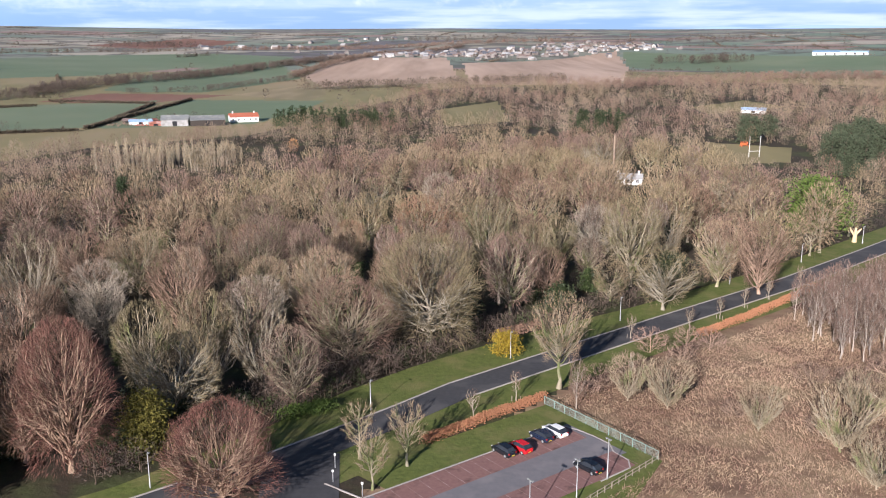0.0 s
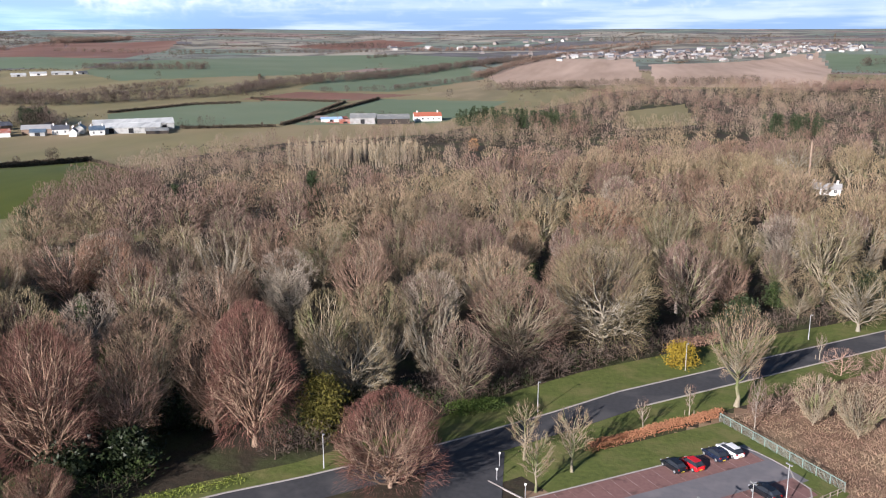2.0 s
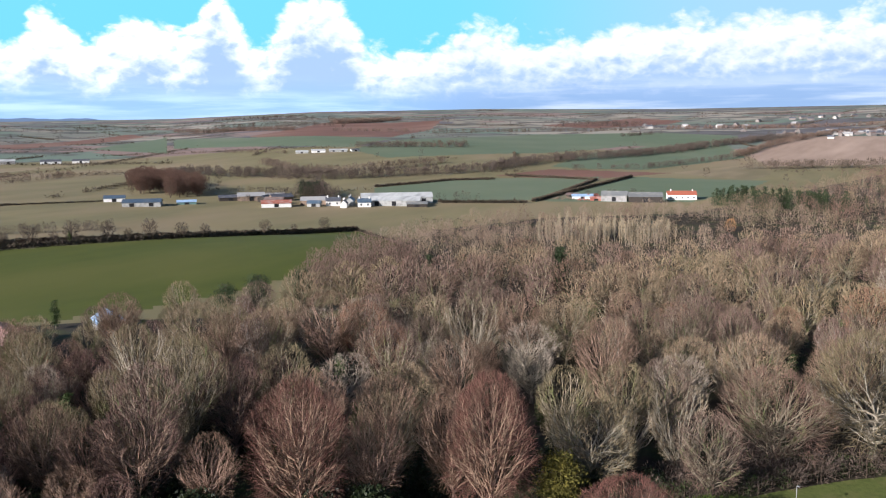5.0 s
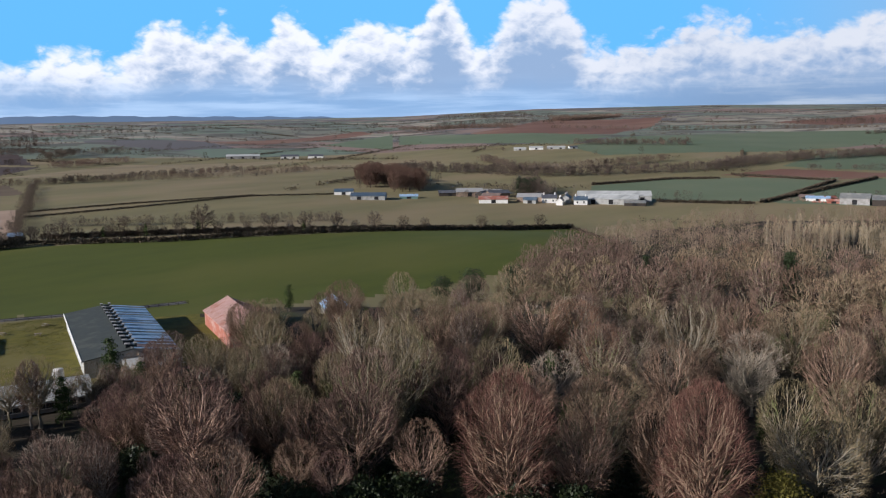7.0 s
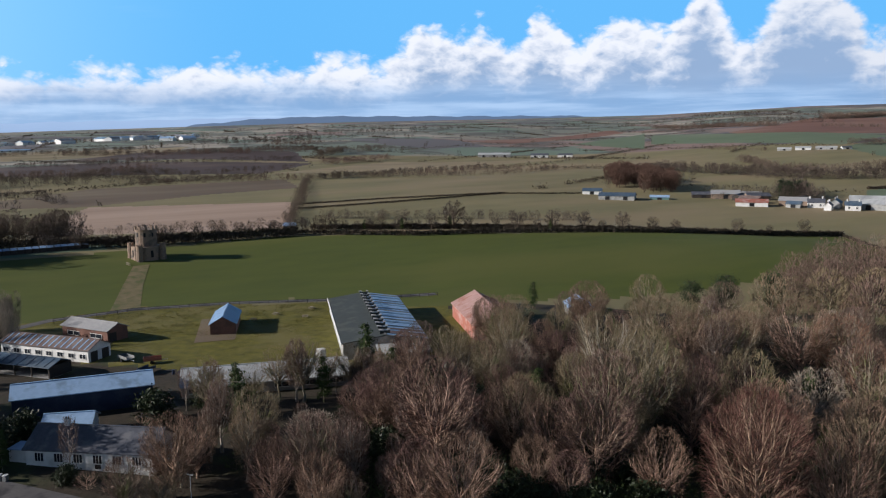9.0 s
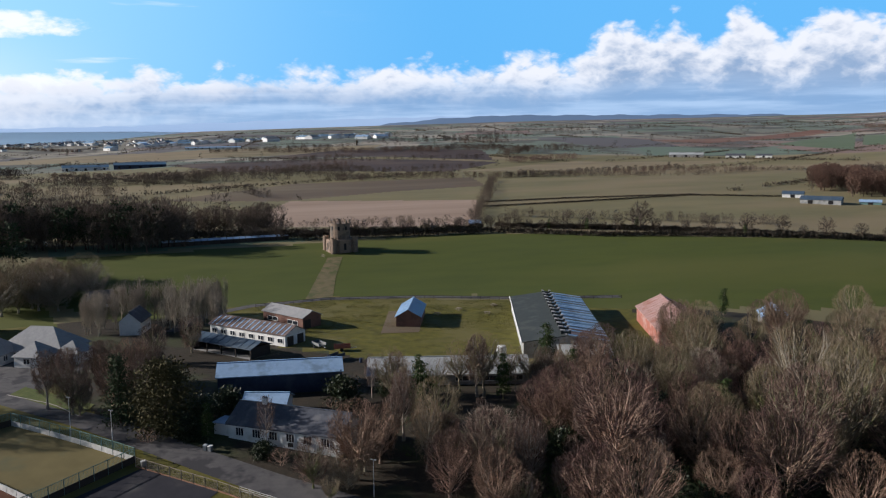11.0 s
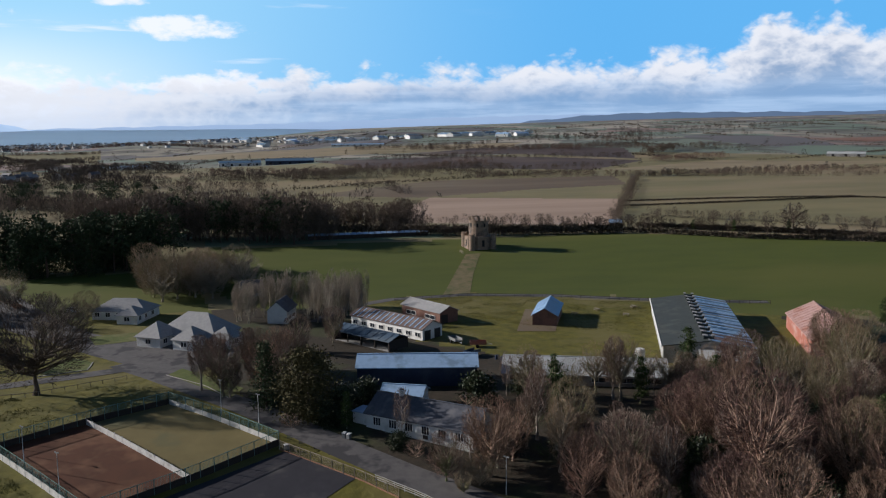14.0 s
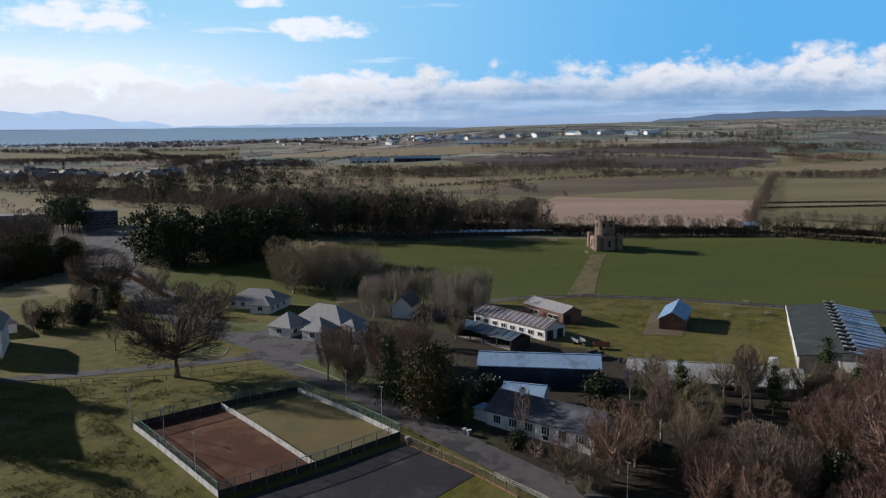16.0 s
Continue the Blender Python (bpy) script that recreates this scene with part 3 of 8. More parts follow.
def build_ground():
    az = np.concatenate([np.arange(-180, -36, 4.0), np.arange(-36, 124, 0.2), np.arange(124, 180, 4.0)])
    r = np.concatenate([[0.004], np.arange(15, 60, 15), np.arange(60, 200, 2.5), np.arange(200, 520, 5.0), np.geomspace(520, 1700, 170), np.geomspace(1720, 4950, 80)])
    A, Rr = np.meshgrid(np.radians(az), r, indexing="ij")
    X, Y = -np.sin(A) * Rr, np.cos(A) * Rr
    X[:, 0] += 5.0
    Z = ground_z(X, Y)
    na, nr = X.shape
    i, j = np.meshgrid(np.arange(na), np.arange(nr - 1), indexing="ij")
    i2 = (i + 1) % na
    q = np.stack([i * nr + j, i * nr + j + 1, i2 * nr + j + 1, i2 * nr + j], -1).reshape(-1, 4)
    q = q[:, ::-1]
    V = np.stack([X, Y, Z], -1).reshape(-1, 3)
    c = V[q].mean(1)
    cx, cy = c[:, 0], c[:, 1]
    cr = np.hypot(cx, cy)
    names = ["rough_lawn", "woodfloor", "scrub", "pasture", "olive", "wheat", "soil", "darksoil", "stubble", "straw", "brown", "far", "lawn"]
    idx = np.full(len(q), names.index("olive"))
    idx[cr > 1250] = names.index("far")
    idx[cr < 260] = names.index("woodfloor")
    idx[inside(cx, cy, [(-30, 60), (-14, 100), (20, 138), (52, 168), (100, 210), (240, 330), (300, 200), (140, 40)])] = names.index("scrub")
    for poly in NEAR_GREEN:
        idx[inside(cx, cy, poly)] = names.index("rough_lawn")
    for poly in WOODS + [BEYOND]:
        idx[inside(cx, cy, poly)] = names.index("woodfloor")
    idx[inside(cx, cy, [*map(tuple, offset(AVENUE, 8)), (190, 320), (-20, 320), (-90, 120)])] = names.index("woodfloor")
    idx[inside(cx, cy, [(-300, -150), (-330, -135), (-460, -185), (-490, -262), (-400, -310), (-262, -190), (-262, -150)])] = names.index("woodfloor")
    for kind, poly in FIELDS:
        idx[inside(cx, cy, poly)] = names.index(kind)
    ob = mesh_object("ground", V, q, [M[n] for n in names], index=idx, smooth=True)
    tagged(ob, "rolling farmland with pasture, stubble, ploughed fields and woodland floor", "ground", kind="structure")


build_ground()


def strip(name, left, right, material_, lift=0.03, step=2.0, label="", category="", kind="structure"):
    """A band of ground between two lines of points, laid on the land."""
    def along(line, s):
        p = np.array(line, float)
        d = np.concatenate([[0], np.cumsum(np.hypot(*np.diff(p, axis=0).T))])
        return np.stack([np.interp(s * d[-1], d, p[:, k]) for k in (0, 1)], -1), d[-1]
    n = max(2, int(along(left, np.zeros(1))[1] / step))
    s = np.linspace(0, 1, n + 1)
    a, b = along(left, s)[0], along(right, s)[0]
    w = np.linspace(0, 1, 5)[None, :, None]
    P = a[:, None] * (1 - w) + b[:, None] * w
    Z = ground_z(P[..., 0], P[..., 1]) + lift
    V = np.concatenate([P, Z[..., None]], -1).reshape(-1, 3)
    i, j = np.meshgrid(np.arange(n), np.arange(4), indexing="ij")
    q = np.stack([i * 5 + j, (i + 1) * 5 + j, (i + 1) * 5 + j + 1, i * 5 + j + 1], -1).reshape(-1, 4)
    e1, e2 = V[q[0][1]] - V[q[0][0]], V[q[0][3]] - V[q[0][0]]
    if np.cross(e1, e2)[2] < 0:
        q = q[:, ::-1]
    ob = mesh_object(name, V, q, material_, smooth=True)
    return tagged(ob, label, category, kind=kind)


def kerb(name, line, label, wide=0.3, high=0.14, material_=None):
    """A raised kerb along a line."""
    p = np.array(line, float)
    d = np.concatenate([[0], np.cumsum(np.hypot(*np.diff(p, axis=0).T))])
    n = max(2, int(d[-1] / 3))
    s = np.linspace(0, d[-1], n + 1)
    c = np.stack([np.interp(s, d, p[:, k]) for k in (0, 1)], -1)
    L_, R_ = offset(c, wide / 2), offset(c, -wide / 2)
    rows = []
    for side, up in ((L_, -0.1), (L_, high), (R_, high), (R_, -0.1)):
        rows.append(np.column_stack([side, ground_z(side[:, 0], side[:, 1]) + up]))
    V = np.stack(rows, 1).reshape(-1, 3)
    q = np.array([[i * 4 + k, (i + 1) * 4 + k, (i + 1) * 4 + k + 1, i * 4 + k + 1] for i in range(n) for k in range(3)])[:, ::-1]
    return tagged(mesh_object(name, V, q, material_ or M["kerb"]), label, "kerb", kind="structure")


# the avenue through the wood, its verges and the car park
RA = offset(AVENUE, 3.4)
RB = offset(AVENUE, -3.4)
strip("road", RA, RB, M["asphalt"], 0.06, label="dark asphalt avenue with pale kerbs beside the wood", category="road")
strip("verge", np.concatenate([offset(AVENUE, 8)[:5], offset(AVENUE, 11)[5:6], offset(AVENUE, 14)[6:9], offset(AVENUE, 11.5)[9:]]), RA, M["lawn"], 0.03, label="mown grass verge between the avenue and the wood", category="grass verge")
strip("verge", RB[5:], offset(AVENUE, -11)[5:], M["lawn"], 0.03, label="mown grass verge between the avenue and the scrub", category="grass verge")
kerb("kerb", RA, "pale stone kerb along the wooded side of the avenue")
kerb("kerb", RB[7:], "pale stone kerb along the open side of the avenue")
strip("road", [(-26, 112), (-15.5, 115)], [(-24, 96), (-13.6, 98)], M["asphalt"], 0.07, label="dark asphalt junction into the car park", category="road")

# ---------------------------------------------------------------- trees
rng = np.random.default_rng(7)


def unit(v):
    return v / (np.linalg.norm(v, axis=-1, keepdims=True) + 1e-9)


def tubes(segs, sides):
    """Tapered tubes: segs holds chains of (points, radii)."""
    V, Fc, base = [], [], 0
    for pts, rad in segs:
        pts, rad = np.asarray(pts, float), np.asarray(rad, float)
        d = unit(np.gradient(pts, axis=0))
        ref = np.where(np.abs(d[:, 2:3]) > 0.9, [[1.0, 0, 0]], [[0, 0, 1.0]])
        u = unit(np.cross(d, ref))
        w = np.cross(d, u)
        a = np.arange(sides) * 2 * np.pi / sides
        ring = pts[:, None] + rad[:, None, None] * (np.cos(a)[None, :, None] * u[:, None] + np.sin(a)[None, :, None] * w[:, None])
        V.append(ring.reshape(-1, 3))
        n = len(pts)
        i, j = np.meshgrid(np.arange(n - 1), np.arange(sides), indexing="ij")
        j2 = (j + 1) % sides
        Fc.append(base + np.stack([i * sides + j, i * sides + j2, (i + 1) * sides + j2, (i + 1) * sides + j], -1).reshape(-1, 4))
        base += n * sides
    return np.concatenate(V), np.concatenate(Fc)


def blades(p0, p1, width, g):
    """Slender tapering triangles from p0 to p1."""
    d = unit(p1 - p0)
    s = unit(np.cross(d, g.normal(size=d.shape))) * np.asarray(width)[:, None] * 0.5
    V = np.stack([p0 - s, p0 + s, p1], 1).reshape(-1, 3)
    return V, np.arange(len(V)).reshape(-1, 3)


def bare_tree(seed, tall, wide, low=0.12, limbs=26, side=9, twigs=5, up=0.9, thick=0.017, twig=0.07, long=1.35, fat=0.5, start=0.7, loose=0.34, shell=1700, foot=0.5, heart_at=0.16, stem=0.8):
    """Wood and twigs of a leafless tree whose limbs sweep up and out to an egg-shaped crown."""
    g = np.random.default_rng(seed)
    r0 = tall * thick
    ts = np.linspace(0, 1, 7)
    lean = g.normal(size=2) * tall * 0.025
    trunk = np.column_stack([lean[0] * ts ** 2, lean[1] * ts ** 2, ts * tall * stem])
    trunk[1:, :2] += g.normal(size=(6, 2)) * tall * 0.007
    bumps = g.uniform(0, 6.28, 3)

    def hull(f, a):
        u = np.clip((f - low) / (1 - low), 0, 1)
        lump = 1 + 0.12 * np.sin(2 * a + bumps[0] + 3 * f) + 0.10 * np.sin(4 * a + bumps[1] + 9 * f) + 0.09 * np.sin(7 * a + bumps[2] - 14 * f)
        over = np.clip(1 - (np.clip(u - fat, 0, 1) / (1 - fat)) ** 2.3, 0.012, 1) ** 0.5
        under = foot + (1 - foot) * np.clip(u / fat, 0, 1) ** 0.8
        return wide * lump * over * under

    chains, second = [(trunk, r0 * (1.1 - ts) * np.where(ts == 0, 1.5, 1) + 0.015)], []
    P0, D0 = [], []
    s = np.linspace(0, 1, 6)
    for k in range(limbs):
        q = (k + g.uniform(0, 0.9)) / limbs
        fs = low * start + (0.83 * stem - low * start) * q ** 1.1
        a = k * 2.4 + g.uniform(-0.5, 0.5)
        ft = min(0.96, fs + (1 - fs) * (g.uniform(0.22, 0.95) if k % 2 else g.uniform(0.2, 0.6)) * min(1.0, up) + 0.02)
        b = np.array([np.interp(fs * tall, trunk[:, 2], trunk[:, c]) for c in range(3)])
        R_ = hull(ft, a) * g.uniform(0.72, 0.92)
        e = np.array([b[0] + np.cos(a) * R_, b[1] + np.sin(a) * R_, ft * tall])
        c = b + np.array([np.cos(a) * R_ * 0.55, np.sin(a) * R_ * 0.55, (e[2] - b[2]) * (0.36 if up > 0.65 else 0.5)])
        pts = (1 - s)[:, None] ** 2 * b + 2 * (s * (1 - s))[:, None] * c + (s ** 2)[:, None] * e
        pts[1:] += g.normal(size=(5, 3)) * R_ * 0.035
        rl = r0 * (0.40 - 0.24 * fs)
        chains.append((pts, rl * (1.45 if stem < 0.7 else 1.0) * (1.0 - 0.85 * s) + 0.012))
        for m_ in range(side):
            v = 0.22 + 0.78 * (m_ + g.uniform(0, 1)) / side
            p = np.array([np.interp(v, s, pts[:, n_]) for n_ in range(3)])
            tan = unit(np.array([np.interp(min(1, v + 0.1), s, pts[:, n_]) for n_ in range(3)]) - p + 1e-6)
            a2 = a + g.normal() * 0.75
            out = np.array([np.cos(a2), np.sin(a2), 0])
            dv = unit(tan * 0.7 + out * 0.55 + np.array([0, 0, 0.42 * up]) + g.normal(size=3) * loose)
            ln = wide * g.uniform(0.28, 0.6) * (1.1 - 0.4 * v)
            mid = p + dv * ln * 0.5 + g.normal(size=3) * ln * 0.06
            dv2 = unit(dv + np.array([0, 0, 0.3 * up]) + g.normal(size=3) * 0.12)
            tip = mid + dv2 * ln * 0.5
            for q_ in (mid, tip):
                q_[2] = min(max(q_[2], 0.15), tall * 0.965)
                out_ = hull(q_[2] / tall, math.atan2(q_[1], q_[0])) * 0.93 / (math.hypot(q_[0], q_[1]) + 1e-6)
                q_[:2] *= min(1.0, out_)
            second.append((np.array([p, mid, tip]), np.array([rl * 0.5 + 0.016, rl * 0.3 + 0.012, 0.018])))
            for w_ in range(twigs):
                f = g.uniform(0.15, 1.0)
                o = p + (mid - p) * min(1, 2 * f) + (tip - mid) * max(0, 2 * f - 1)
                P0.append(o)
                D0.append(dv2 if f > 0.5 else dv)
    W, WF = tubes(chains[:1], 6)
    W2, WF2 = tubes(chains[1:], 4 if twigs > 9 else 3)
    S, SF = tubes([(c[[0, 2]], r[[0, 2]]) for c, r in second], 3)
    P0, D0 = np.array(P0), np.array(D0)
    n = len(P0)
    ln = long * g.uniform(0.45, 1.15, n) * (tall / 16) ** 0.5
    heart = P0 - np.array([0, 0, 0.38 * tall])
    d2 = unit(D0 * 0.5 + unit(heart) * 0.75 + g.normal(size=(n, 3)) * (loose + 0.12))
    fu = low + (1 - low) * g.uniform(0.02, 1, shell) ** 0.8
    au = g.uniform(0, 6.283, shell)
    ru = hull(np.minimum(fu, 0.97), au) * g.uniform(0.3, 1, shell) ** 0.4 * 0.95
    ps = np.column_stack([np.cos(au) * ru, np.sin(au) * ru, fu * tall * 0.97])
    ds = unit(ps - np.array([0, 0, heart_at * tall]))
    P0 = np.concatenate([P0, ps])
    d2 = np.concatenate([d2, unit(ds + np.array([0, 0, 0.35 if heart_at < 0.2 else 0.1]) + g.normal(size=(shell, 3)) * loose)])
    ln = np.concatenate([ln, long * g.uniform(0.5, 1.2, shell) * (tall / 16) ** 0.5])
    n = len(P0)
    lim = hull(np.clip(P0[:, 2] / tall, 0, 0.97), np.arctan2(P0[:, 1], P0[:, 0])) * g.uniform(0.8, 1.0, n)
    P0[:, :2] *= np.minimum(1, lim / (np.hypot(P0[:, 0], P0[:, 1]) + 1e-6))[:, None]
    P0[:, 2] = np.clip(P0[:, 2], 0.1, tall * 0.96)
    P1 = P0 + d2 * ln[:, None] * np.where(P0[:, 2] > tall * 0.85, 0.6, 1)[:, None]
    T, TF = blades(P0, P1, twig * g.uniform(0.7, 1.3, n), g)
    return (np.concatenate([W, W2, S]), np.concatenate([WF, WF2 + len(W), SF + len(W) + len(W2)])), (T, TF)


def leafy(seed, tall, wide, low=0.05, clumps=60, leaves=40, size=0.35, shape="cone", droop=-0.1):
    """Wood and leaf triangles of an evergreen tree or bush."""
    g = np.random.default_rng(seed)
    chains = [(np.array([[0, 0, 0], [0.02 * tall, 0, tall * 0.5], [0.03 * tall, 0.01 * tall, tall * 0.97]]), np.array([0.015, 0.010, 0.003]) * tall)]
    P0, P1 = [], []
    for k in range(clumps):
        f = g.uniform(low, 1) if shape != "cone" else low + (1 - low) * (k / clumps) ** 1.25
        a = k * 2.4 + g.uniform(-0.4, 0.4)
        if shape == "cone":
            R_ = wide * (1.04 - f) ** 0.8
        elif shape == "pine":
            R_ = wide * np.sqrt(max(0.05, 1 - ((f - 0.72) / 0.34) ** 2))
        else:
            R_ = wide * np.sqrt(max(0.04, 1 - ((f - 0.42) / 0.6) ** 2))
        R_ *= g.uniform(0.55, 1.12)
        e = np.array([np.cos(a) * R_, np.sin(a) * R_, f * tall + droop * R_])
        b = np.array([0.02 * tall * f, 0, f * tall])
        if k % 2 == 0:
            chains.append((np.array([b, (b + e) / 2 + [0, 0, 0.04 * tall], e]), np.array([0.006, 0.004, 0.001]) * tall))
        n = leaves
        s = g.uniform(0.35, 1.05, n)[:, None]
        spread = 0.20 * wide * (1.0 if shape == "cone" else 1.25)
        p = b + (e - b) * s + g.normal(size=(n, 3)) * spread * np.array([1, 1, 0.55])
        P0.append(p)
        P1.append(p + unit((e - b) * 0.15 + g.normal(size=(n, 3))) * (size * g.uniform(0.8, 2.2, n))[:, None])
    P0, P1 = np.concatenate(P0), np.concatenate(P1)
    P0[:, 2] = np.maximum(P0[:, 2], 0.05)
    P1[:, 2] = np.maximum(P1[:, 2], 0.02)
    T, TF = blades(P0, P1, size * g.uniform(0.7, 1.5, len(P0)), g)
    W, WF = tubes(chains, 5)
    return (W, WF), (T, TF)


def tree_thing(name, pair, bark, leaf, label, category="tree", crown="crown"):
    """A tree as a thing, with a trunk and a crown; made far below ground as a pattern to copy, then taken away."""
    (W, WF), (T, TF) = pair
    root = new(name)
    mesh_object("trunk", W, WF, bark, root, smooth=True)
    mesh_object(crown, T, TF, leaf, root)
    return tagged(root, label, category)


def add_stakes(root):
    for sx in (-0.55, 0.55):
        V, Fc = tubes([(np.array([[sx, 0.1, -0.2], [sx, 0.1, 0.75]]), np.array([0.06, 0.05]))], 6)
        mesh_object("stake", V, Fc, M["timber"], root)


PATTERNS = {}


def pattern(key, *args, **kw):
    ob = tree_thing(*args, **kw)
    PATTERNS[key] = ob
    return ob


USED = set()


def plant(key, x, y, scale=1.0, turn=None, label="", group="", dz=0.0):
    """Stand one tree of a pattern at x, y."""
    src = PATTERNS[key]
    turn = rng.uniform(0, 360) if turn is None else turn
    m = pose(x, y, gz(x, y) - 0.05 + dz, 0, 0, turn) @ Matrix.Diagonal((scale, scale, scale * rng.uniform(0.94, 1.06), 1))
    if key not in USED:
        USED.add(key)
        ob = src
        ob.matrix_basis = m
    else:
        ob = copy_thing(src, Matrix.Identity(4))
        ob.matrix_basis = m
    return tagged(ob, label, group=group)


WOOD_KINDS = []
DOMED = dict(foot=0.46, fat=0.58, heart_at=0.36, stem=0.5, shell=3300, twig=0.082, long=1.0, limbs=38, side=10, twigs=6, loose=0.3)
for i, (bark, leaf, tall, wide, low, up, txt) in enumerate([
        ("barkgrey", "twigolive", 18.5, 6.2, 0.13, 0.95, "tall leafless ash with a domed crown of olive-grey twigs"),
        ("barkgrey", "twigtan", 17.5, 6.8, 0.10, 0.9, "tall leafless tree with a rounded crown of tan twigs"),
        ("barkpale", "twigtan", 19.5, 4.3, 0.2, 1.0, "slender leafless tree with tan upright twigs in the wood"),
        ("barkred", "twigred", 17.0, 6.2, 0.09, 0.9, "leafless tree with a rounded crown of red-brown twigs"),
        ("barkgrey", "twigpurple", 17, 6.0, 0.12, 0.9, "leafless tree with a domed crown of purple-brown twigs"),
        ("barkpale", "twigolive", 16.0, 7.6, 0.08, 0.65, "broad leafless tree with lichened limbs in the wood"),
        ("barkwhite", "twigpurple", 15.5, 3.3, 0.25, 1.0, "leafless birch with pale trunk and purple twigs"),
        ("barkgrey", "twigtan", 14.0, 6.6, 0.07, 0.8, "rounded leafless tree with pale tan twigs in the wood"),
        ("barkpale", "twigsilver", 14.5, 6.4, 0.10, 0.7, "leafless tree with pale silver-grey twigs and twisting limbs"),
        ("barkgrey", "twigginger", 15.0, 6.0, 0.10, 0.85, "rounded leafless tree with ginger-brown twigs in the wood"),
        ("barkpale", "twigfawn", 16.5, 6.2, 0.08, 0.95, "broom-shaped leafless tree with pale fawn twigs in the wood"),
        ("barkred", "twigdusk", 16.5, 6.2, 0.08, 0.85, "leafless tree with a rounded crown of dusky purple-brown twigs")]):
    key = "wood%d" % i
    WOOD_KINDS.append(key)
    kw = dict(DOMED)
    if wide < 4.5:
        kw.update(stem=0.78, shell=1900, fat=0.5, foot=0.45)
    if i in (5, 8):
        kw.update(shell=2600, thick=0.022, start=1.2)
    if i == 10:
        kw.update(foot=0.18, fat=0.7, heart_at=0.05, loose=0.2, stem=0.3, shell=900, twig=0.075)
    pattern(key, "bare_tree", bare_tree(20 + i, tall, wide, low=low, up=up, **kw), M[bark], M[leaf], txt)
pattern("copper", "copper_beech", bare_tree(51, 20.0, 6.2, low=0.03, limbs=52, side=11, twigs=9, up=0.9, shell=9500, twig=0.042, long=1.1, fat=0.45, foot=0.8, start=1.2, heart_at=0.38, stem=0.6), M["barkcopper"], M["twigcopper"], "egg-shaped leafless copper beech with dense red-brown twigs")
pattern("dome", "domed_tree", bare_tree(52, 11.8, 7.4, low=0.02, limbs=56, side=12, twigs=9, up=0.85, shell=12000, twig=0.038, long=0.9, fat=0.4, foot=0.9, start=1.5, heart_at=0.3, stem=0.4), M["barkcopper"], M["twigcopper"], "low domed leafless tree with dense red-brown twigs beside the road")
pattern("oak", "oak", bare_tree(53, 19, 9.2, low=0.06, limbs=34, side=9, twigs=9, up=0.5, thick=0.024, twig=0.075, long=1.6, loose=0.42, start=1.6, shell=5500, foot=0.8, heart_at=0.3, fat=0.5, stem=0.42), M["barkpale"], M["twigolive"], "broad leafless oak with pale lichened limbs at the wood's edge")
pattern("open", "bare_tree", bare_tree(59, 16.5, 4.8, low=0.24, limbs=34, side=9, twigs=6, up=0.85, thick=0.02, twig=0.045, long=1.1, shell=1300, start=1.0, stem=0.55, foot=0.6), M["barkgrey"], M["twigtan"], "open-crowned leafless tree beside the road")
pattern("hedgetree", "hedgerow_tree", bare_tree(49, 11, 4.6, low=0.12, limbs=18, side=6, twigs=4, up=0.9, thick=0.022, twig=0.2, long=1.4, shell=260, loose=0.5), M["barkdark"], M["twigdark"], "dark leafless hedgerow tree with ivied limbs")
pattern("darkoak", "oak", bare_tree(48, 17.5, 9.6, low=0.14, limbs=34, side=10, twigs=8, up=0.7, thick=0.026, twig=0.075, long=1.4, loose=0.42, start=1.4, shell=6500, foot=0.7, heart_at=0.25, stem=0.45), M["barkdark"], M["twigdark"], "big dark leafless oak on the lawn island")
pattern("purple", "purple_beech", bare_tree(47, 17.5, 9.0, low=0.03, limbs=52, side=11, twigs=8, up=0.8, shell=9000, twig=0.05, long=1.2, fat=0.5, foot=0.85, start=1.2, heart_at=0.36, stem=0.5), M["barkgrey"], M["twigplum"], "broad leafless beech with dense purple-brown twigs to the ground")
pattern("young", "young_tree", bare_tree(54, 6.5, 1.9, shell=300, low=0.28, limbs=18, side=6, twigs=10, thick=0.016, twig=0.03, long=0.9), M["barkgrey"], M["twigtan"], "young leafless tree with a pale trunk on the mown verge")
pattern("sapling", "sapling", bare_tree(55, 4.6, 0.8, shell=120, low=0.3, limbs=12, side=5, twigs=7, up=1.1, thick=0.012, twig=0.026, long=0.7), M["barkpale"], M["twigred"], "staked sapling with thin reddish twigs on the verge")
add_stakes(PATTERNS["sapling"])
pattern("shrub", "bare_shrub", bare_tree(56, 6.0, 3.2, shell=1500, low=0.06, limbs=34, side=8, twigs=5, up=0.95, thick=0.012, twig=0.045, long=0.9, fat=0.7, foot=0.08, heart_at=-0.1, loose=0.14, stem=0.2), M["barkgrey"], M["twigfawn"], "many-stemmed leafless shrub with pale tan twigs in the scrub")
pattern("lowshrub", "bare_shrub", bare_tree(58, 3.6, 2.8, shell=600, low=0.02, limbs=18, side=5, twigs=7, up=0.8, thick=0.010, twig=0.036, long=1.0), M["barkred"], M["twigpurple"], "low leafless shrub with purple-brown twigs")
pattern("birch", "birch", bare_tree(57, 11, 2.0, shell=480, low=0.22, limbs=16, side=5, twigs=5, up=1.0, thick=0.009, twig=0.05, long=1.3), M["barkwhite"], M["twigpurple"], "thin leafless birch with a white trunk and purple twigs")
pattern("pole", "bare_tree", bare_tree(46, 12.5, 1.9, shell=420, low=0.12, limbs=22, side=6, twigs=6, up=1.25, thick=0.011, twig=0.045, long=1.3), M["barkpale"], M["twigsilver"], "slim leafless tree with pale upright stems")
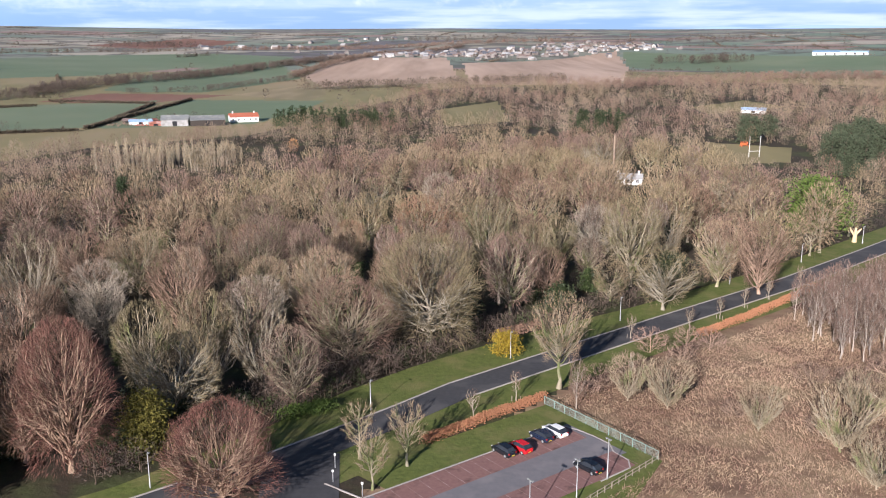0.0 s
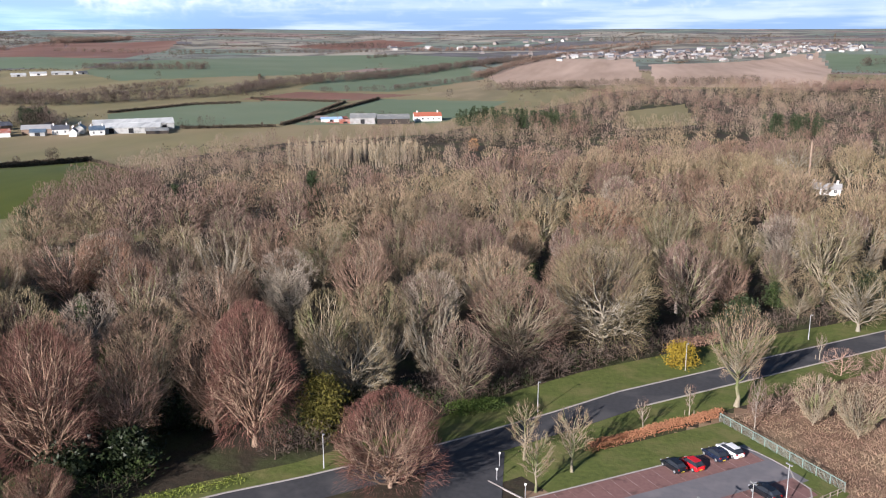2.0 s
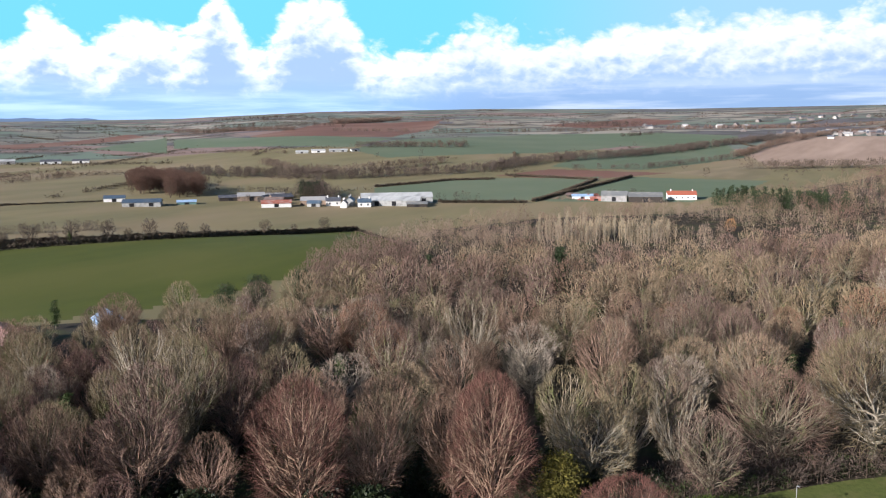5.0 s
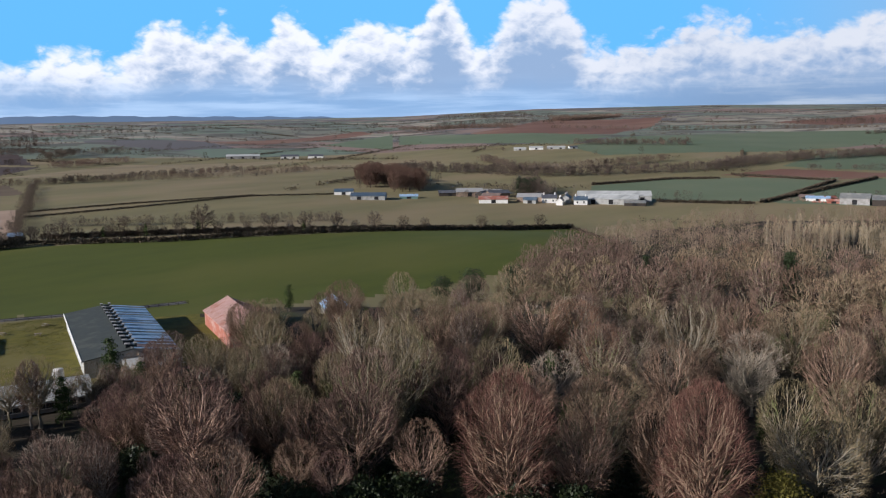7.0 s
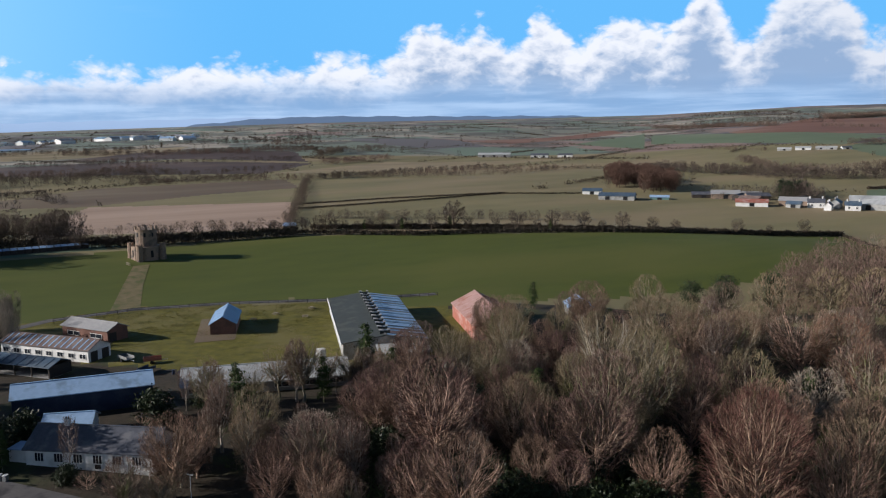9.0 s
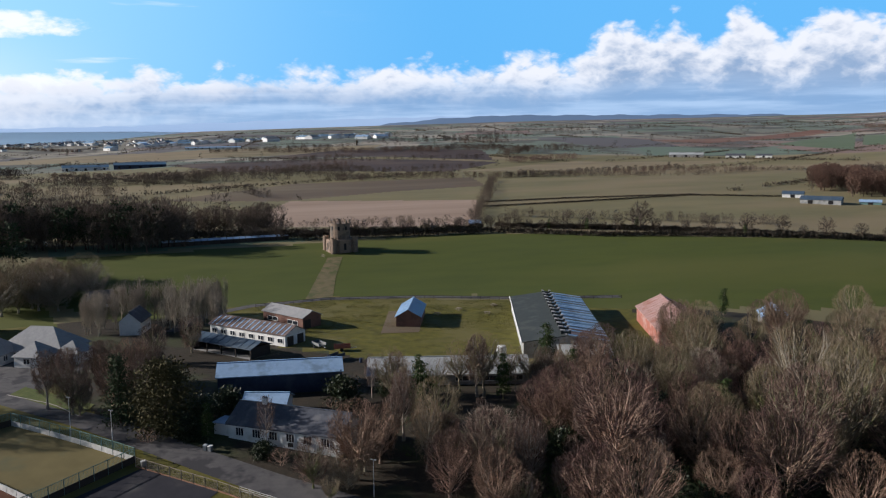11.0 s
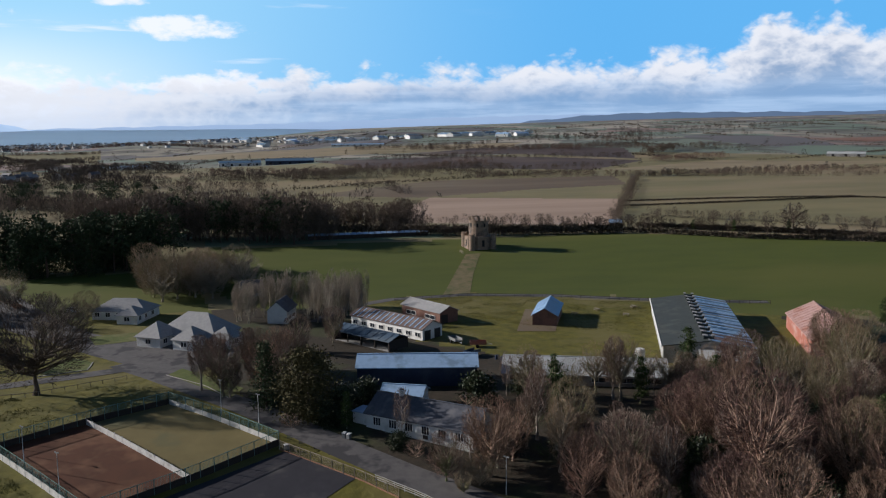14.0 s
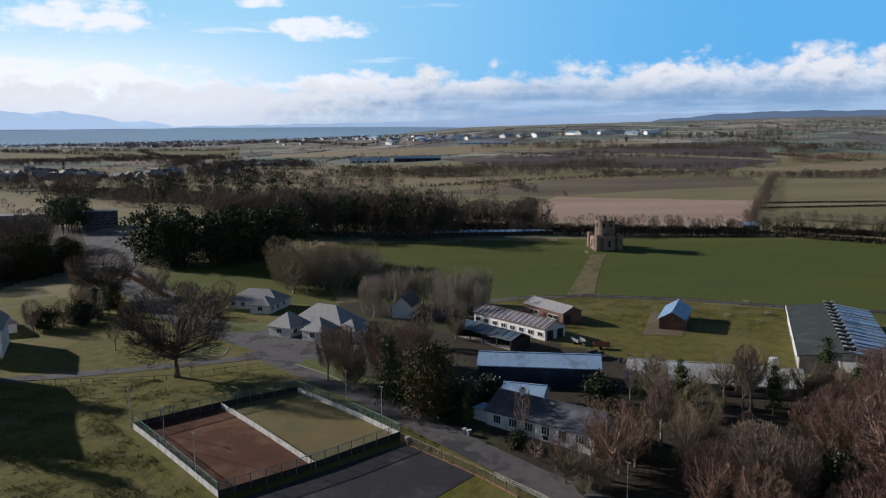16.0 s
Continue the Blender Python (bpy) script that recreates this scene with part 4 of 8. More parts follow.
pattern("bigyew", "evergreen_tree", leafy(67, 17, 7.0, low=0.03, clumps=150, leaves=60, size=0.42, shape="egg", droop=0.0), M["barkdark"], M["browngreen"], "broad dark evergreen tree beside the lane")
pattern("conifer", "conifer", leafy(61, 15, 3.6, clumps=110, leaves=34, size=0.30), M["barkdark"], M["evergreen"], "dark green conifer with a dense pointed crown")
pattern("pine", "pine", leafy(62, 16, 4.5, low=0.42, clumps=70, leaves=42, size=0.34, shape="pine"), M["barkdark"], M["evergreen"], "dark green pine with a bare lower trunk")
pattern("yew", "yew", leafy(63, 7.8, 2.9, low=0.03, clumps=150, leaves=60, size=0.19, shape="egg", droop=0.1), M["barkdark"], M["yew"], "olive-green evergreen bush beside the avenue")
pattern("gorse", "yellow_bush", leafy(64, 4.2, 3.0, clumps=80, leaves=40, size=0.22, shape="egg", droop=0.05), M["barkdark"], M["gorse"], "round bush in yellow blossom on the verge", "bush")
pattern("greentree", "evergreen_tree", leafy(65, 16, 9.0, clumps=110, leaves=52, size=0.5, shape="egg", droop=0.05), M["barkdark"], M["brightleaf"], "broad bright green evergreen tree at the wood's edge")
pattern("laurel", "evergreen_shrub", leafy(68, 4.6, 2.9, low=0.02, clumps=70, leaves=34, size=0.3, shape="egg", droop=0.0), M["barkdark"], M["laurel"], "dark evergreen shrub under the trees of the wood", "shrub")
pattern("ivytree", "ivy_clad_tree", leafy(66, 11, 1.7, low=0.1, clumps=60, leaves=36, size=0.26, shape="egg"), M["barkgrey"], M["ivy"], "tree wrapped in dark green ivy")


def clear_of(pts, x, y, d):
    return all((x - a) ** 2 + (y - b) ** 2 > d * d for a, b in pts)


stood = []


def stand(key, x, y, s=1.0, **kw):
    stood.append((x, y))
    return plant(key, x, y, s, **kw)


# trees that stand out
stand("copper", -52.5, 109.5, 1.1)
stand("copper", -76, 94, 1.16)
stand("dome", -29.3, 101.6, 1.13)
stand("yew", -43.6, 115, 1.15)
stand("dome", -70, 84, 0.62)
stand("oak", -3.1, 161.5, 1.25)
stand("purple", -18.2, 150.7, 1.0)
stand("gorse", 11.9, 156.5, 0.98)
stand("open", 19.9, 139.2, 1.05)
stand("birch", 21.6, 130.5, 0.8)
stand("greentree", 116.5, 264, 1.12)
for x, y, s in ((-12.4, 113.3, 1.5), (-9.8, 104.3, 1.38), (-5.4, 110.9, 1.5)):
    stand("young", x, y, s, group="young trees by the car park")
for x, y in ((4.5, 126.2), (12, 134), (38, 165.2), (51.4, 170.4), (60.2, 177.9), (68.4, 186.1), (76.3, 192.7), (88, 203)):
    stand("sapling", x, y, 1.3, group="saplings along the avenue")
for x, y, s in ((30.8, 133.9, 1.3), (36.6, 130.4, 1.45), (48.6, 122.0, 1.2), (58, 114.9, 1.75), (66, 124, 1.5), (58, 104, 1.4)):
    stand("shrub", x, y, s)
for x, y, s in ((44, 150, 1.3), (52, 158, 1.2), (40, 157, 1.4), (64, 140, 1.2), (74, 122, 1.3), (70, 136, 1.5), (86, 130, 1.6), (92, 122, 1.6), (48, 160, 1.2), (27, 139, 1.2), (33, 144, 1.3), (24, 136, 1.1), (57, 120, 0.9), (63, 116, 1.0), (46, 127, 0.8), (78, 140, 1.6), (82, 146, 1.5), (40, 138, 0.9), (52, 130, 0.7)):
    stand("lowshrub", x, y, s)
for key, x, y, s in [
    ("wood10", -87.4, 173.5, 1.16), ("wood8", -85.3, 152.0, 1.02), ("wood8", -74.9, 178.0, 1.01), ("wood0", -73.3, 206.3, 0.77), ("wood2", -54.1, 176.1, 0.91),
    ("wood10", -39.9, 135.3, 0.79), ("wood10", -31.1, 136.7, 0.99), ("wood0", -49.9, 134.2, 0.97), ("wood1", -58.2, 230.1, 0.91), ("wood7", -48.6, 228.6, 0.77),
    ("wood1", -38.6, 218.5, 0.82), ("wood5", -23.7, 289.1, 0.99), ("wood4", -31.1, 257.3, 1.08), ("wood7", -23.5, 253.7, 0.83), ("wood9", -6.2, 231.7, 1.25),
    ("wood8", -1.5, 301.1, 1.07), ("wood0", 11.1, 208.0, 1.25), ("wood0", 21.8, 202.6, 0.93), ("wood0", 30.3, 219.4, 0.83), ("wood8", 39.7, 220.5, 1.25),
    ("wood0", 46.2, 204.6, 1.25), ("wood5", 49.4, 184.6, 0.93), ("wood1", 67.5, 203.6, 0.94), ("wood3", 75.6, 197.0, 1.07), ("wood5", 97.7, 277.6, 1.25),
    ("wood6", 106.6, 423.0, 1.25), ("wood6", 101.8, 348.6, 1.25), ("wood5", 72.0, 383.4, 1.25), ("wood7", -142.0, 139.8, 1.17), ("wood6", -145.3, 159.8, 0.96),
    ("wood1", -126.4, 146.7, 0.91), ("wood3", -118.7, 159.4, 1.19), ("wood9", -112.3, 164.2, 1.25), ("wood9", -104.6, 163.6, 0.86), ("wood8", -95.4, 133.7, 1.01),
    ("wood7", -81.3, 131.8, 1.06), ("wood0", -106.0, 101.8, 1.12), ("wood11", -101.0, 107.7, 1.04), ("wood0", -95.2, 114.5, 1.05), ("wood4", -92.7, 200.6, 1.03),
    ("wood10", -128.5, 111.7, 1.13), ("wood4", -106.3, 93.6, 1.08), ("wood11", -115.6, 65.6, 1.25), ("wood8", -141.6, 99.4, 0.68), ("wood3", -103.9, 79.7, 0.82),
    ("wood4", -118.3, 45.3, 0.85), ("wood6", -114.6, 50.4, 0.88), ("wood11", -100.4, 118.0, 0.99), ("wood3", -128.5, 26.2, 0.79),
    ("wood6", -137.7, 34.5, 0.63), ("wood8", -123.7, 47.8, 0.77), ("wood11", -118.4, 38.5, 0.68), ("wood3", -96.3, 58.1, 0.94),
    ("wood11", -102.3, 54.7, 0.8), ("wood2", -127.8, 37.7, 0.69),
]:
    if clear_of(stood, x, y, 2.0):
        stand(key, x, y, s, group="trees of the wood")
birches = 0
while birches < 78:
    x, y = rng.uniform(70, 122), rng.uniform(148, 204)
    if 0.62 * (x - 73) + 147 < y < 0.62 * (x - 73) + 178 and clear_of(stood, x, y, 1.7):
        stand("birch", x, y, rng.uniform(0.85, 1.25), group="birches in the scrub")
        birches += 1

# room round the broad crowns
for cx_, cy_ in ((-3.1, 161.5), (-18.2, 150.7)):
    for k in range(8):
        stood.append((cx_ + 5.5 * math.cos(k * 0.785), cy_ + 5.5 * math.sin(k * 0.785)))

# the wood: single trees nearest, then joined masses behind
wood = WOODS[0]
cells = []
step = 11.2
for i in range(-40, 70):
    for j in range(0, 60):
        x, y = i * step + (j % 2) * 5.2 + rng.uniform(-4, 4), j * step * 0.9 + rng.uniform(-4, 4)
        cells.append((x, y))
cells = np.array(cells)
ok = inside(cells[:, 0], cells[:, 1], wood)
for kind, poly in CLEARED:
    ok &= ~inside(cells[:, 0], cells[:, 1], poly)
for kind, poly in FIELDS:
    ok &= ~inside(cells[:, 0], cells[:, 1], poly)
cells = cells[ok]
cells = cells[np.argsort(np.hypot(cells[:, 0], cells[:, 1]))]


def wood_key(x, y):
    if x < -80 and y < 150 and rng.uniform() < 0.8:
        return ("wood11", "wood3", "wood4", "wood0")[int(rng.integers(4))]
    v = noise.noise(Vector((x / 45, y / 45, 0.3))) + rng.normal() * 0.3 - 0.04
    w = noise.noise(Vector((x / 60, y / 60, 4.3))) + rng.normal() * 0.3
    if v > 0.2:
        return "wood3" if w > 0 else "wood4"
    if v < -0.3:
        return "wood4" if w > 0.1 else "wood6"
    return ("wood0", "wood1", "wood7", "wood5", "wood7", "wood8", "wood9", "wood10", "wood1")[int(rng.integers(9))]


count = 0
rest = []
for x, y in cells:
    if not clear_of(stood, x, y, 6.6):
        continue
    if noise.noise(Vector((x / 15, y / 15, 9.1))) > (0.09 if math.hypot(x, y) < 185 and y > 40 else 0.17):
        if count < 120:
            if rng.uniform() < 0.35:
                stand("ivytree", x, y, rng.uniform(0.5, 0.9), group="trees of the wood")
            elif rng.uniform() < 0.6:
                plant("laurel", x, y, rng.uniform(0.9, 1.4), group="evergreen shrubs in the wood")
        continue
    if count < 120:
        stand(wood_key(x, y), x, y, rng.uniform(0.66, 1.14) * (0.62 if x < -112 and y < 100 else 0.8 if x < -135 else 1.0), group="trees of the wood")
        count += 1
    else:
        rest.append((x, y))


for k in range(70):
    x, y = rng.uniform(-132, -50), rng.uniform(52, 128)
    if inside(np.array(x), np.array(y), [(-112, 52), (-92, 68), (-64, 94), (-48, 112), (-66, 128), (-120, 124), (-132, 70)]):
        plant("laurel", x, y, rng.uniform(0.7, 1.35), group="evergreen shrubs in the wood")
for x, y in ((-40.5, 122), (-46, 124), (-37, 127), (-43, 130), (-34, 129), (-50, 128), (-2, 172), (5, 176), (20, 190), (26, 186), (-28, 141), (36, 200)):
    plant("laurel", x, y, rng.uniform(0.8, 1.25), group="evergreen shrubs in the wood")

thicket = 0
for i in range(18):
    for j in range(14):
        x, y = -176 + i * 6.6 + rng.uniform(-2.4, 2.4), 28 + j * 6.6 + rng.uniform(-2.4, 2.4)
        if not inside(np.array(x), np.array(y), [(-164, 66), (-150, 62), (-134, 38), (-112, 36), (-92, 78), (-104, 112), (-168, 124), (-172, 104)]) or any(inside(np.array(x), np.array(y), poly) for _, poly in CLEARED):
            continue
        if clear_of(stood, x, y, 3.6):
            stand(("wood11", "wood0", "wood6", "wood3", "wood11", "wood4")[int(rng.integers(6))], x, y, rng.uniform(0.46, 0.74), group="trees of the wood")
            thicket += 1


def joined(name, pairs, places, mats, label, category="wood", scale=(0.78, 1.15)):
    """Many trees in one mesh."""
    Vs, Fs, Is, base = [], [], [], 0
    for x, y in places:
        (W, WF), (T, TF) = pairs[int(rng.integers(len(pairs)))]
        s, a = rng.uniform(*scale), rng.uniform(0, 6.28)
        Rz = np.array([[np.cos(a), -np.sin(a), 0], [np.sin(a), np.cos(a), 0], [0, 0, 1]])
        o = np.array([x, y, gz(x, y) - 0.1])
        tri = np.concatenate([WF[:, [0, 1, 2]], WF[:, [0, 2, 3]]])
        Vs += [W @ Rz.T * s + o, T @ Rz.T * s + o]
        Fs += [tri + base, TF + base + len(W)]
        Is += [np.zeros(len(tri)), np.ones(len(TF))]
        base += len(W) + len(T)
    ob = mesh_object(name, np.concatenate(Vs), np.concatenate(Fs), mats, index=np.concatenate(Is))
    return tagged(ob, label, category, kind="stuff")


def light_tree(seed, tall, wide, rise, twig):
    return bare_tree(seed, tall, wide, limbs=12, side=3, twigs=4, up=rise, twig=twig, long=1.7, low=0.12, shell=900, foot=0.35, fat=0.6, heart_at=0.36, stem=0.5)


def far_tree(seed, tall, wide, n, size):
    """A tree seen from far off: stem, a few limbs and a crown of coarse sprays."""
    g = np.random.default_rng(seed)
    W, WF = tubes([(np.array([[0, 0, -0.3], [0, 0, tall * 0.7]]), np.array([tall * 0.009, 0.03]))], 3)
    a, f = g.uniform(0, 6.283, n), g.uniform(0.08, 1, n)
    r = wide * np.sqrt(np.clip(1 - (np.abs(f - 0.5) / 0.52) ** 2.2, 0.02, 1)) * g.uniform(0.2, 1, n) ** 0.45
    P = np.column_stack([np.cos(a) * r, np.sin(a) * r, f * tall * 0.94])
    d = unit(P - np.array([0, 0, 0.15 * tall]) + g.normal(size=(n, 3)) * 1.6)
    return (W, WF), blades(P - d * size * 1.4, P + d * size * 2.2, size * g.uniform(0.32, 0.7, n), g)


FAR_KINDS = [("olive-grey", "twigolive", [light_tree(70, 18, 5.8, 0.8, 0.19), light_tree(71, 16, 6.6, 0.6, 0.19)]),
             ("tan", "twigtan", [light_tree(72, 17.5, 5.8, 0.8, 0.19), light_tree(73, 18.5, 5.2, 0.9, 0.19)]),
             ("red-brown", "twigred", [light_tree(74, 17, 5.8, 0.8, 0.19)]),
             ("purple-brown", "twigpurple", [light_tree(75, 17, 5.6, 0.9, 0.19), light_tree(76, 16, 5.2, 0.9, 0.19)])]
buckets = [[], [], [], []]
for x, y in rest:
    v = noise.noise(Vector((x / 55, y / 55, 0.3))) + rng.normal() * 0.25
    buckets[0 if v < -0.3 else 1 if v < 0.05 else 2 if v < 0.2 else 3].append((x, y))
for (txt, leaf, pairs), places in zip(FAR_KINDS, buckets):
    if places:
        joined("woodland", pairs, places, [M["barkgrey"], M[leaf]], "dense leafless woodland with %s twigs behind the avenue" % txt)
print("wood", count, len(rest), [len(b) for b in buckets])

# undergrowth along the edge and under the trees, dry grass and bracken in the scrub
SMALL = [bare_tree(s_, h_, 2.5, shell=110, low=0.02, limbs=5, side=2, twigs=4, up=0.8, twig=0.11, long=1.3) for s_, h_ in ((77, 4.0), (78, 3.0))]
EDGE = np.concatenate([offset(AVENUE, 8.5)[:5], offset(AVENUE, 11)[5:6], offset(AVENUE, 13.5)[6:9], offset(AVENUE, 11)[9:]])
spots = []
for k in range(420):
    q = rng.uniform(4, len(EDGE) - 1.001)
    i = int(q)
    p = EDGE[i] * (1 - q + i) + EDGE[i + 1] * (q - i)
    spots.append((p[0] - abs(rng.normal()) * 4, p[1] + abs(rng.normal()) * 4))
inner = [(x + rng.normal() * 4, y + rng.normal() * 4) for x, y in cells[:420]]
BRAMBLE = []
for _ in range(700):
    x, y = rng.uniform(-135, -55), rng.uniform(48, 120)
    if inside(np.array(x), np.array(y), [(-112, 50), (-92, 66), (-62, 92), (-70, 118), (-135, 118), (-135, 60)]):
        BRAMBLE.append((x, y))
joined("undergrowth", SMALL, BRAMBLE, [M["barkdark"], M["ivy"]], "dark green bramble under the copper beeches", "undergrowth", (0.5, 1.2))
joined("undergrowth", SMALL, spots[:320] + inner[::3], [M["barkdark"], M["twigdark"]], "brown leafless undergrowth below the wood's edge", "undergrowth", (0.6, 1.3))
joined("undergrowth", SMALL, spots[320:] + inner[1::3], [M["barkdark"], M["ivy"]], "green bramble and ivy undergrowth in the wood", "undergrowth", (0.5, 1.1))


def tussocks(name, n, poly, mat_, label, size, seed, bare):
    g = np.random.default_rng(seed)
    p = np.array(poly)
    xy = g.uniform(p.min(0), p.max(0), (int(n * 2.6), 2))
    lump = np.array([noise.noise(Vector((x / 6, y / 6, seed))) + 0.7 * noise.noise(Vector((x / 1.7, y / 1.7, seed + 2))) for x, y in xy])
    keep = inside(xy[:, 0], xy[:, 1], poly) & (lump + g.normal(size=len(xy)) * 0.3 > bare)
    keep &= ~inside(xy[:, 0], xy[:, 1], LOT_ZONE)
    xy, lump = xy[keep][:n], lump[keep][:n]
    P0 = np.column_stack([xy, ground_z(xy[:, 0], xy[:, 1]) - 0.05])
    lie = np.column_stack([np.sin(xy[:, 1] / 9 + seed), np.cos(xy[:, 0] / 8), np.zeros(len(xy))]) * 0.5
    d = unit(g.normal(size=(len(xy), 3)) * np.array([0.6, 0.6, 0.3]) + lie + np.array([0, 0, 0.75]))
    T, TF = blades(P0, P0 + d * (size * g.uniform(0.5, 1.4, len(xy)) * (1 + 0.5 * np.clip(lump, 0, 1)))[:, None], g.uniform(0.05, 0.13, len(xy)), g)
    tagged(mesh_object(name, T, TF, mat_), label, "grass", kind="stuff")


SCRUB = [(10, 88), (21.5, 102), (31.6, 112), (17.8, 133.4), (28, 143), (52, 160), (96, 198), (150, 240), (170, 200), (130, 120), (110, 88)]
LOT_ZONE = [(-16, 97), (16.6, 132.9), (30.9, 112.5), (20.6, 102.2), (8, 88), (-20, 88)]
tussocks("dry_grass", 150000, SCRUB, M["drygrass"], "pale dry grass tussocks in the scrub", 0.55, 3, -0.3)
tussocks("bracken", 90000, SCRUB, M["brackendull"], "dead rust-brown bracken in the scrub", 0.55, 5, -0.05)
LAWN = [(-149, -60), (-124, -38), (-108, -50), (-118, -90), (-160, -104), (-176, -98), (-178, -62), (-160, -46)]
tussocks("rough_grass", 70000, LAWN, M["tussock"], "tufted olive grass on the rough lawn", 0.3, 8, 0.1)
tussocks("rough_grass", 40000, [(-230, 30), (-262, 20), (-264, 46), (-246, 100), (-205, 100), (-214, 62)], M["tussock"], "tufted olive grass round the farm sheds", 0.3, 9, 0.15)

# ---------------------------------------------------------------- building parts


def part(name, bm, material_, parent=None, label=""):
    me = bpy.data.meshes.new(name)
    bmesh.ops.recalc_face_normals(bm, faces=bm.faces)
    bm.to_mesh(me)
    bm.free()
    me.materials.append(material_)
    ob = new(name, me)
    if parent:
        ob.parent = parent
    if label:
        ob["label"] = label
    return ob


def slab(bm, x0, x1, y0, y1, z0, z1):
    v = [bm.verts.new((x, y, z)) for z in (z0, z1) for x, y in ((x0, y0), (x1, y0), (x1, y1), (x0, y1))]
    for f in ((0, 1, 2, 3), (4, 5, 6, 7), (0, 1, 5, 4), (1, 2, 6, 5), (2, 3, 7, 6), (3, 0, 4, 7)):
        bm.faces.new([v[i] for i in f])


def box(x0, x1, y0, y1, z0, z1):
    bm = bmesh.new()
    slab(bm, x0, x1, y0, y1, z0, z1)
    return bm


def plate(bm, quad, thick):
    """A sloping slab: four corners on top, thickened downwards."""
    top = [bm.verts.new(p) for p in quad]
    bot = [bm.verts.new((p[0], p[1], p[2] - thick)) for p in quad]
    bm.faces.new(top)
    bm.faces.new(bot[::-1])
    n = len(quad)
    for i in range(n):
        bm.faces.new((top[i], top[(i + 1) % n], bot[(i + 1) % n], bot[i]))


def gable_walls(l, w, eave, ridge, sunk=1.0):
    bm = bmesh.new()
    prof = [(-w / 2, -sunk), (w / 2, -sunk), (w / 2, eave), (0, ridge), (-w / 2, eave)]
    a = [bm.verts.new((-l / 2, y, z)) for y, z in prof]
    b = [bm.verts.new((l / 2, y, z)) for y, z in prof]
    bm.faces.new(a)
    bm.faces.new(b[::-1])
    for i in range(5):
        bm.faces.new((a[i], a[(i + 1) % 5], b[(i + 1) % 5], b[i]))
    return bm


def base(name, x, y, yaw, label, category, dz=0.0, group=""):
    ob = new(name)
    ob.matrix_world = pose(x, y, gz(x, y) + dz, 0, 0, yaw)
    return tagged(ob, label, category, group)


def add_window(root, x, y, z, w, h, axis, out, sill=True, bars=1):
    """A window in a wall. axis 0: the wall runs along x and faces y*out; axis 1: along y and faces x*out."""
    win = part("window", frame_bars(w, h, bars), M["white"], root, "white window frame")
    win.matrix_local = pose(x, y, z, 0, 0, (0 if out < 0 else 180) if axis == 0 else (90 if out > 0 else -90))
    part("pane", box(-w / 2, w / 2, -0.02, 0.02, 0, h), M["glass"], win, "dark glass pane")
    return win


def frame_bars(w, h, bars):
    bm = bmesh.new()
    t, d = 0.09, 0.09
    slab(bm, -w / 2 - t, -w / 2, -d, d, -t, h + t)
    slab(bm, w / 2, w / 2 + t, -d, d, -t, h + t)
    slab(bm, -w / 2, w / 2, -d, d, h, h + t)
    slab(bm, -w / 2 - 0.08, w / 2 + 0.08, -d - 0.08, d, -t, 0)
    for k in range(bars):
        c = -w / 2 + w * (k + 1) / (bars + 1)
        slab(bm, c - 0.035, c + 0.035, -d, d, 0, h)
    return bm


def add_door(root, x, y, w, h, axis, out, mat_, label="", name="door"):
    d = part(name, box(-w / 2, w / 2, -0.06, 0.06, 0, h), mat_, root, label)
    d.matrix_local = pose(x, y, 0, 0, 0, (0 if out < 0 else 180) if axis == 0 else (90 if out > 0 else -90))
    return d


def gable_roof(root, l, w, eave, ridge, mat_, over=0.4, thick=0.18, label="", sheets=0):
    """Two slopes; with sheets, ribs run down each slope."""
    s = (ridge - eave) / (w / 2)
    for side in (-1, 1):
        bm = bmesh.new()
        y1, z1 = side * (w / 2 + over), eave - s * over
        lift = 0.10
        plate(bm, [(-l / 2 - over, side * 0.0, ridge + lift), (l / 2 + over, side * 0.0, ridge + lift), (l / 2 + over, y1, z1 + lift), (-l / 2 - over, y1, z1 + lift)], thick)
        part("roof", bm, mat_, root, label)
    if sheets:
        for k in range(sheets):
            x = -l / 2 + l * (k + 0.5) / sheets
            for side in (-1, 1):
                bm = bmesh.new()
                y1, z1 = side * (w / 2 + over * 0.9), eave - s * over * 0.9
                plate(bm, [(x - 0.09, 0, ridge + 0.2), (x + 0.09, 0, ridge + 0.2), (x + 0.09, y1, z1 + 0.2), (x - 0.09, y1, z1 + 0.2)], 0.12)
                part("seam", bm, mat_, root)
    bm = box(-l / 2 - over, l / 2 + over, -0.18, 0.18, ridge + 0.04, ridge + 0.2)
    part("ridge_cap", bm, mat_, root)


def chimney(root, x, y, z0, z1, mat_):
    bm = box(x - 0.4, x + 0.4, y - 0.35, y + 0.35, z0, z1)
    slab(bm, x - 0.5, x + 0.5, y - 0.45, y + 0.45, z1, z1 + 0.15)
    c = part("chimney", bm, mat_, root)
    for dx in (-0.2, 0.2):
        bm = bmesh.new()
        bmesh.ops.create_cone(bm, segments=8, radius1=0.14, radius2=0.11, depth=0.4, cap_ends=True, matrix=Matrix.Translation((x + dx, y, z1 + 0.34)))
        part("chimney_pot", bm, M["brick"], c)


